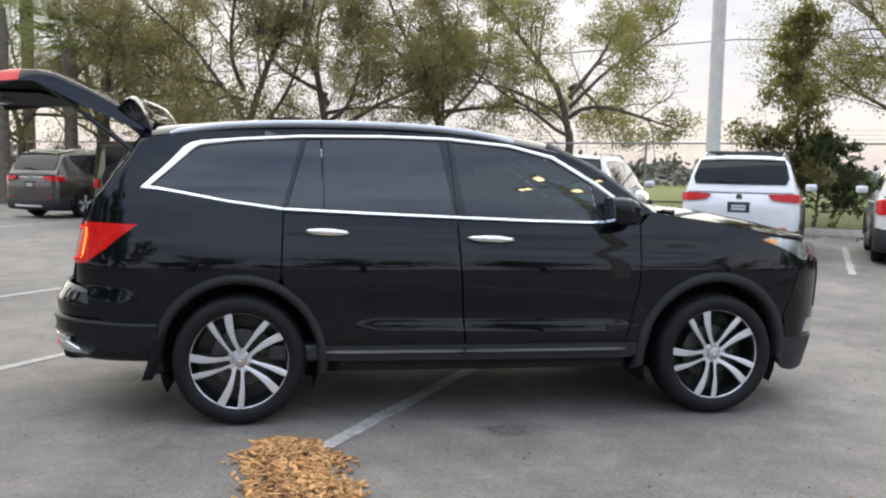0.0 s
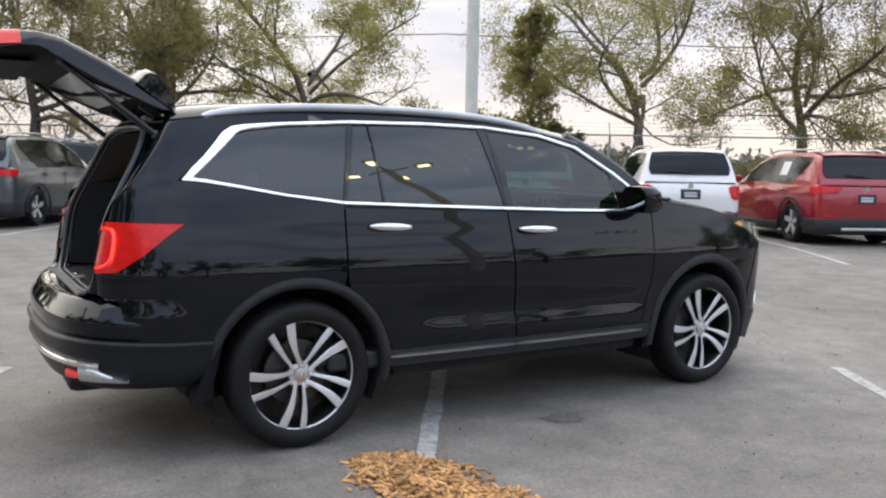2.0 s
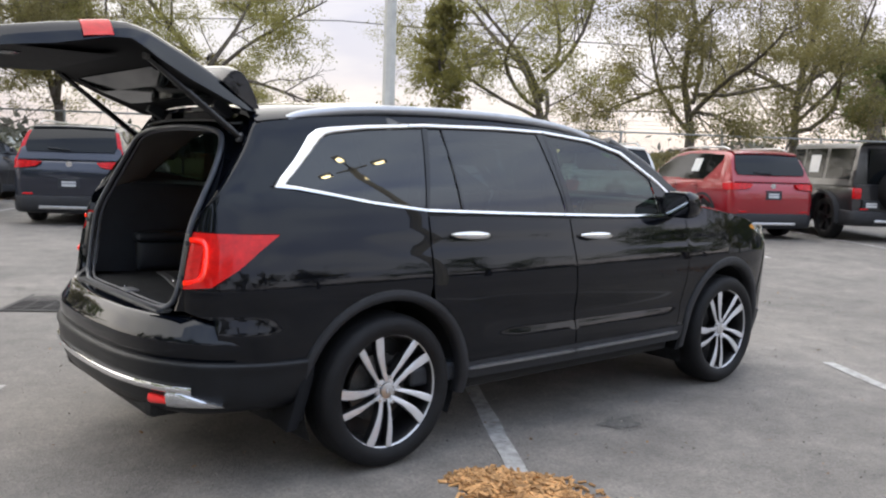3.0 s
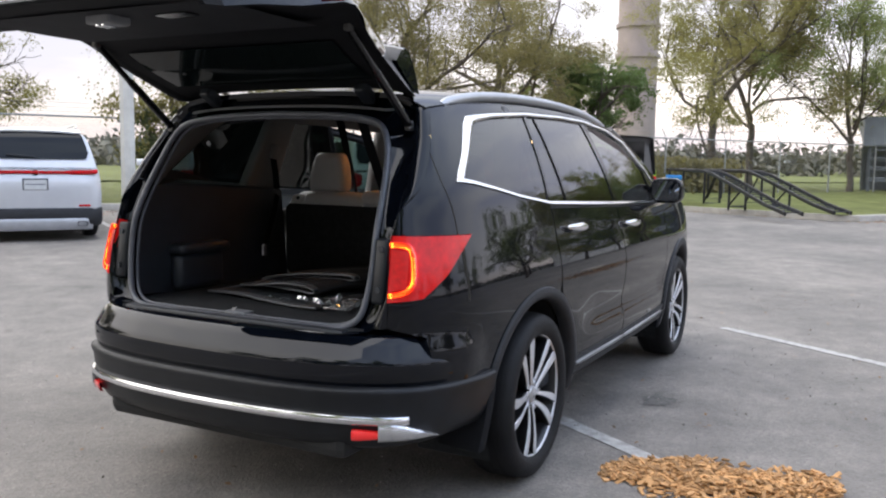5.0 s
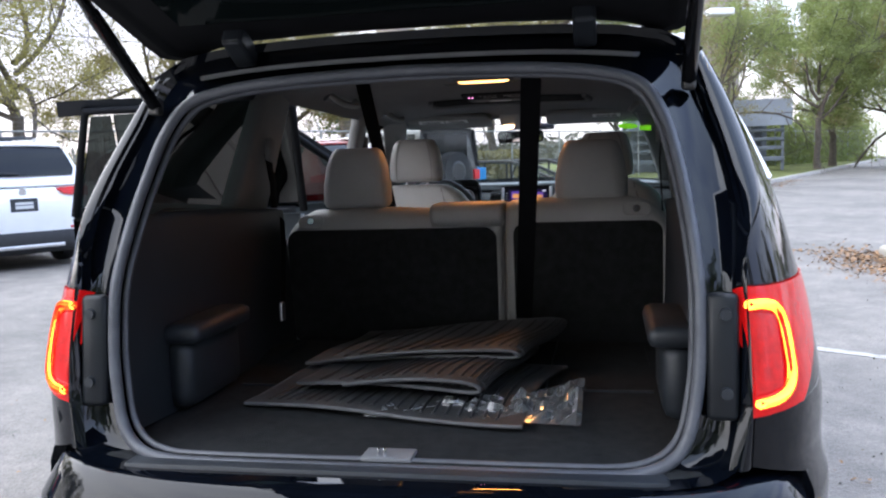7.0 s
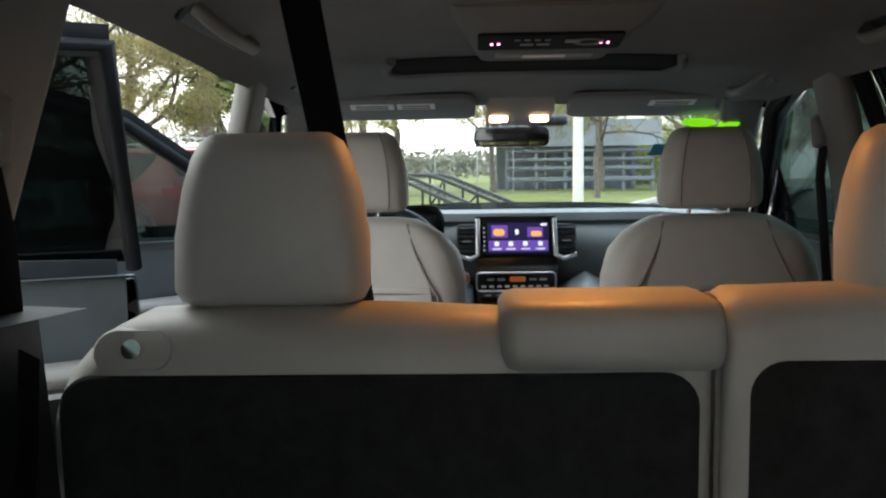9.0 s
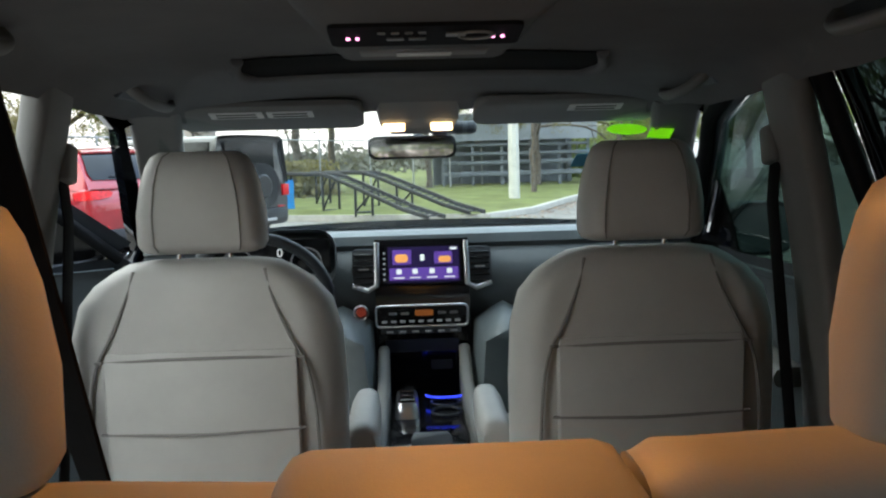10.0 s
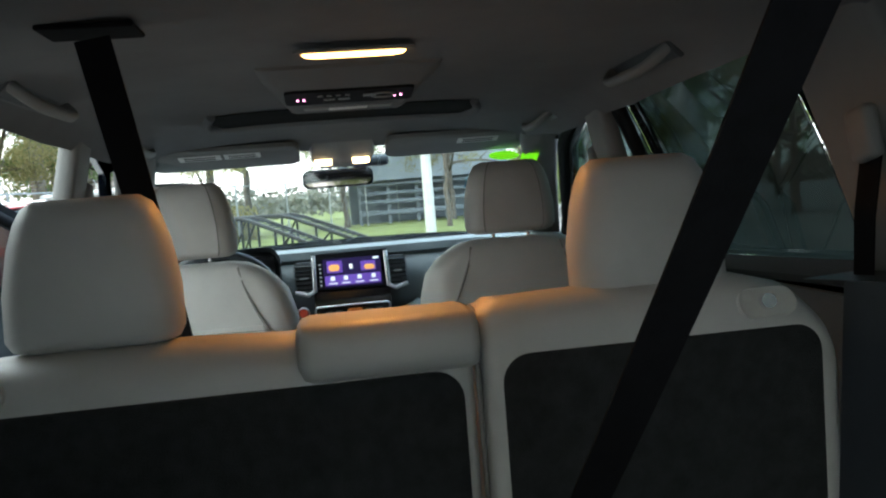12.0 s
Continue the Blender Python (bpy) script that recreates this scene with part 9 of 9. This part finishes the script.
# mirrored in the tailgate glass; height and density set to shade the opening
tree("tree", "fresh green leafy tree at the lot's edge", Vector((-15.5, -12.0, 0)), 11.0, 8.0, 2.2, 46, LEAF_GRN, 11000, 0.20, 0.2)
tree("tree", "fresh green leafy tree at the lot's edge", Vector((-16.5, -4.0, 0)), 11.0, 8.5, 2.2, 47, LEAF_GRN, 11000, 0.20, 0.2)
tree("tree", "fresh green leafy tree at the lot's edge", Vector((-17.0, 4.5, 0)), 11.0, 8.0, 2.2, 48, LEAF_GRN, 11000, 0.20, 0.2)


def palm(p, h, seed, label="tall palm with a ragged green crown"):
    rng = random.Random(seed)
    t = thing("palm_tree", label, "palm tree", "trees", Matrix.Translation(p))
    bm = bmesh.new()
    loft(bm, [[(r * math.cos(a), r * math.sin(a), z) for a in [2 * math.pi * k / 9 for k in range(9)]] for z, r in ((-0.2, 0.30), (0.5, 0.25), (h * 0.5, 0.22), (h * 0.85, 0.27), (h, 0.2))])
    part("trunk", bm, BARKP, t, "shaggy palm trunk", smooth=60)
    cv, cf = [], []
    for f in range(34):
        az, el = rng.uniform(0, 6.3), rng.uniform(-0.6, 1.2)
        d = Vector((math.cos(az) * math.cos(el), math.sin(az) * math.cos(el), math.sin(el)))
        side = d.cross(Vector((0, 0, 1))).normalized()
        stem = rng.uniform(0.7, 1.0)
        hub = Vector((0, 0, h)) + d * stem
        for k in range(22):
            a = -1.25 + 2.5 * k / 21
            ld = (d * math.cos(a) + side * math.sin(a)).normalized()
            tip = hub + ld * rng.uniform(0.6, 0.95) + Vector((0, 0, -0.25 * rng.random()))
            w = side.cross(ld).normalized() * 0.012 + d.cross(ld) * 0.03
            i = len(cv)
            cv += [hub - w, hub + w, tip]
            cf.append((i, i + 1, i + 2))
        i = len(cv)
        cv += [Vector((0, 0, h)) - side * 0.02, Vector((0, 0, h)) + side * 0.02, hub]
        cf.append((i, i + 1, i + 2))
    me = bpy.data.meshes.new("crown")
    me.from_pydata(cv, [], cf)
    me.materials.append(LEAF_GRN)
    c = new("crown", me)
    c.parent = t


palm(up_ground(22.5, 18.2), 4.2, 1)
tree("tree", "dense dark green tree behind the fence", up_ground(23.0, 19.6), 4.9, 3.6, 1.6, 75, LEAF_GRNDK, 6000, 0.12, 0.22)
palm(up_ground(24.5, 22.0), 4.4, 3)
palm(up_ground(17.2, -20.6), 5.6, 4)
palm(up_ground(15.2, -21.5), 6.4, 6)
tree("tree", "dense dark green leafy tree at the fence", up_ground(18.4, -20.2), 7.2, 5.4, 2.0, 71, LEAF_OAK, 4200, 0.10, 0.16)
tree("tree", "dense dark green leafy tree at the fence", up_ground(18.0, -24.0), 7.6, 5.4, 2.0, 72, LEAF_GRN, 4200, 0.10, 0.16)
palm(up_ground(20.0, -26.0), 8.5, 5)


# hedge along the fence
def bushes(a0, b0, b1, n, h, seed, m, label, spread=0.8, leaf=0.09):
    rng = random.Random(seed)
    cv, cf = [], []
    for i in range(n):
        b__ = b0 + (b1 - b0) * rng.random()
        top = h * (0.65 + 0.45 * noise.noise(Vector((b__ * 0.45, seed, 0.3))) + 0.15)
        z = top * rng.random() ** 1.1
        p = up_ground(a0 + rng.gauss(0, spread * 0.5), b__) + Vector((0, 0, z))
        rot = Euler((rng.uniform(0, 6.3), rng.uniform(0, 6.3), rng.uniform(0, 6.3))).to_matrix()
        s = leaf * rng.uniform(0.6, 1.5)
        k = len(cv)
        cv += [p + rot @ (Vector(v) * s) for v in ((-0.9, 0, 0), (0, -0.5, 0.1), (0.9, 0, 0), (0, 0.5, 0.1))]
        cf.append((k, k + 1, k + 2, k + 3))
    me = bpy.data.meshes.new("hedge")
    me.from_pydata(cv, [], cf)
    me.materials.append(m)
    tagged(new("hedge", me), label, "hedge", kind="stuff")


bushes(20.2, 7.5, 24.5, 30000, 1.7, 3, LEAF_OAK, "scrubby olive hedge along the fence", 1.2, 0.13)
bushes(19.6, 41.0, 64.0, 30000, 3.6, 4, LEAF_GRN, "green hedge along the fence", 1.3, 0.12)

# dark covered stands beyond the fence
STAND = mat("dark_stand_sheet", (0.13, 0.145, 0.16), 0.6, vary=0.2, scale=1.2, bump=0.1, bscale=4)
STANDR = mat("stand_roof", (0.25, 0.27, 0.30), 0.5, vary=0.15, scale=1.0)
stand = thing("covered_stand", "dark grey covered stand behind the fence", "shed")
so = Vector((38.0, -1.6, 0.35))
SN, SD = Vector((0.10, -0.995, 0)), Vector((0.995, 0.10, 0))
for i in range(6):
    for a_ in (0.0, 3.2):
        bm = bmesh.new()
        c = so + SN * (i * 1.35) + SD * a_
        box(bm, c + Vector((0, 0, 1.5)), (0.14, 0.14, 3.0), 0.01)
        part("post", bm, STAND, stand)
for k, (z, hh) in enumerate(((0.55, 0.22), (1.05, 0.18), (1.45, 0.16), (1.85, 0.14))):
    bm = bmesh.new()
    a, b__ = so + Vector((0, 0, z)), so + SN * 6.8 + Vector((0, 0, z))
    tube(bm, [a - SD * 0.1, b__ - SD * 0.1], 0.1, flat=(0.08, hh))
    part("rail", bm, STAND, stand)
bm = bmesh.new()
loft(bm, [[so + SN * q + SD * a_ + Vector((0, 0, z)) for a_, z in ((-0.3, 2.05), (-0.3, 3.25), (3.6, 3.3), (3.6, 3.2))] for q in (-0.3, 3.5, 7.1)])
part("roof_sheet", bm, STANDR, stand, "grey sheet front and roof")
bm = bmesh.new()
loft(bm, [[so + SN * q + SD * 3.4 + Vector((0, 0, z)) for z in (0, 2.4)] for q in (0, 7.0)], caps=False, closed=False)
part("back_wall", bm, STAND, stand)

# round water tower far off
TANK = mat("tower_concrete", (0.30, 0.25, 0.235), 0.85, vary=0.2, scale=0.4)
for p, r, hh, lab in ((Vector((71.0, 17.6, 0)), 1.75, 26, "pale round concrete tower far behind the trees"), (Vector((75.0, -9.5, 0)), 2.2, 24, "pale concrete tower far behind the trees")):
    tw = thing("concrete_tower", lab, "tower", m=Matrix.Translation(p))
    bm = bmesh.new()
    cyl(bm, (0, 0, 0), (0, 0, hh), r, n=28)
    part("shaft", bm, TANK, tw, "", smooth=60)
    for z in (10.6, 13.2, 16.0):
        bm = bmesh.new()
        cyl(bm, (0, 0, z), (0, 0, z + 0.35), r * 1.10, n=28)
        part("ring_beam", bm, TANK, tw, "", smooth=60)

# pale hall far off behind the trees
hall = thing("white_hall", "plain white hall far behind the trees", "building", m=pose(88, -30, 0, 0, 0, 12))
bm = bmesh.new()
box(bm, (0, 0, 8), (18, 15, 16), 0.1)
part("wall", bm, mat("white_cladding", (0.62, 0.62, 0.60), 0.7, vary=0.1, scale=0.3), hall)
bm = bmesh.new()
box(bm, (0, 0, 16.25), (18.6, 15.6, 0.5), 0.1)
part("roof", bm, STANDR, hall)

# far tree line and hills, the haze of distance mixed into their colours
FARTREE = mat("far_trees", (0.150, 0.145, 0.115), 0.95, vary=0.3, scale=0.08, island=0.3, spec=0.05)
rng = random.Random(77)
far_c = []
for i in range(1100):
    ang = rng.uniform(0, 6.283)
    dist = rng.choice((95, 105, 120, 150)) + rng.uniform(-6, 6)
    hmax = 2.4 + 1.9 * noise.noise(Vector((ang * 9, dist * 0.02, 0))) + 1.0 * noise.noise(Vector((ang * 31, 4, 0)))
    far_c.append((dist * math.cos(ang), dist * math.sin(ang), 0.4 + max(0.3, hmax) * rng.random() ** 0.8 * dist / 110))
tagged(leaf_cloud("far_tree_line", far_c, (1.7, 1.7, 0.7), 60, 0.55, 77, FARTREE, None), "hazy grey-green tree line beyond the field", "tree line", kind="stuff")
bm = bmesh.new()
rings = []
for i in range(120):
    ang = -1.2 + 4.0 * i / 119
    hgt = 7.0 + 4.0 * noise.noise(Vector((ang * 3, 0, 5)))
    rings.append([(420 * math.cos(ang), 420 * math.sin(ang), -1), (440 * math.cos(ang), 440 * math.sin(ang), hgt * 0.7), (470 * math.cos(ang), 470 * math.sin(ang), hgt)])
loft(bm, rings, caps=False, closed=False)
tagged(part("far_woods", bm, mat("hazy_far_woods", (0.17, 0.185, 0.175), 0.95, vary=0.25, scale=0.03), smooth=60), "low hazy wooded rise on the horizon", "backdrop", kind="structure")
bm = bmesh.new()
loft(bm, [[lot(a_, b__, 0.30) for a_ in (32, 60, 110)] for b__ in (-260, -60, 0, 60, 260)], caps=False, closed=False)
tagged(part("field", bm, FIELD), "pale green open field", "field", kind="structure")
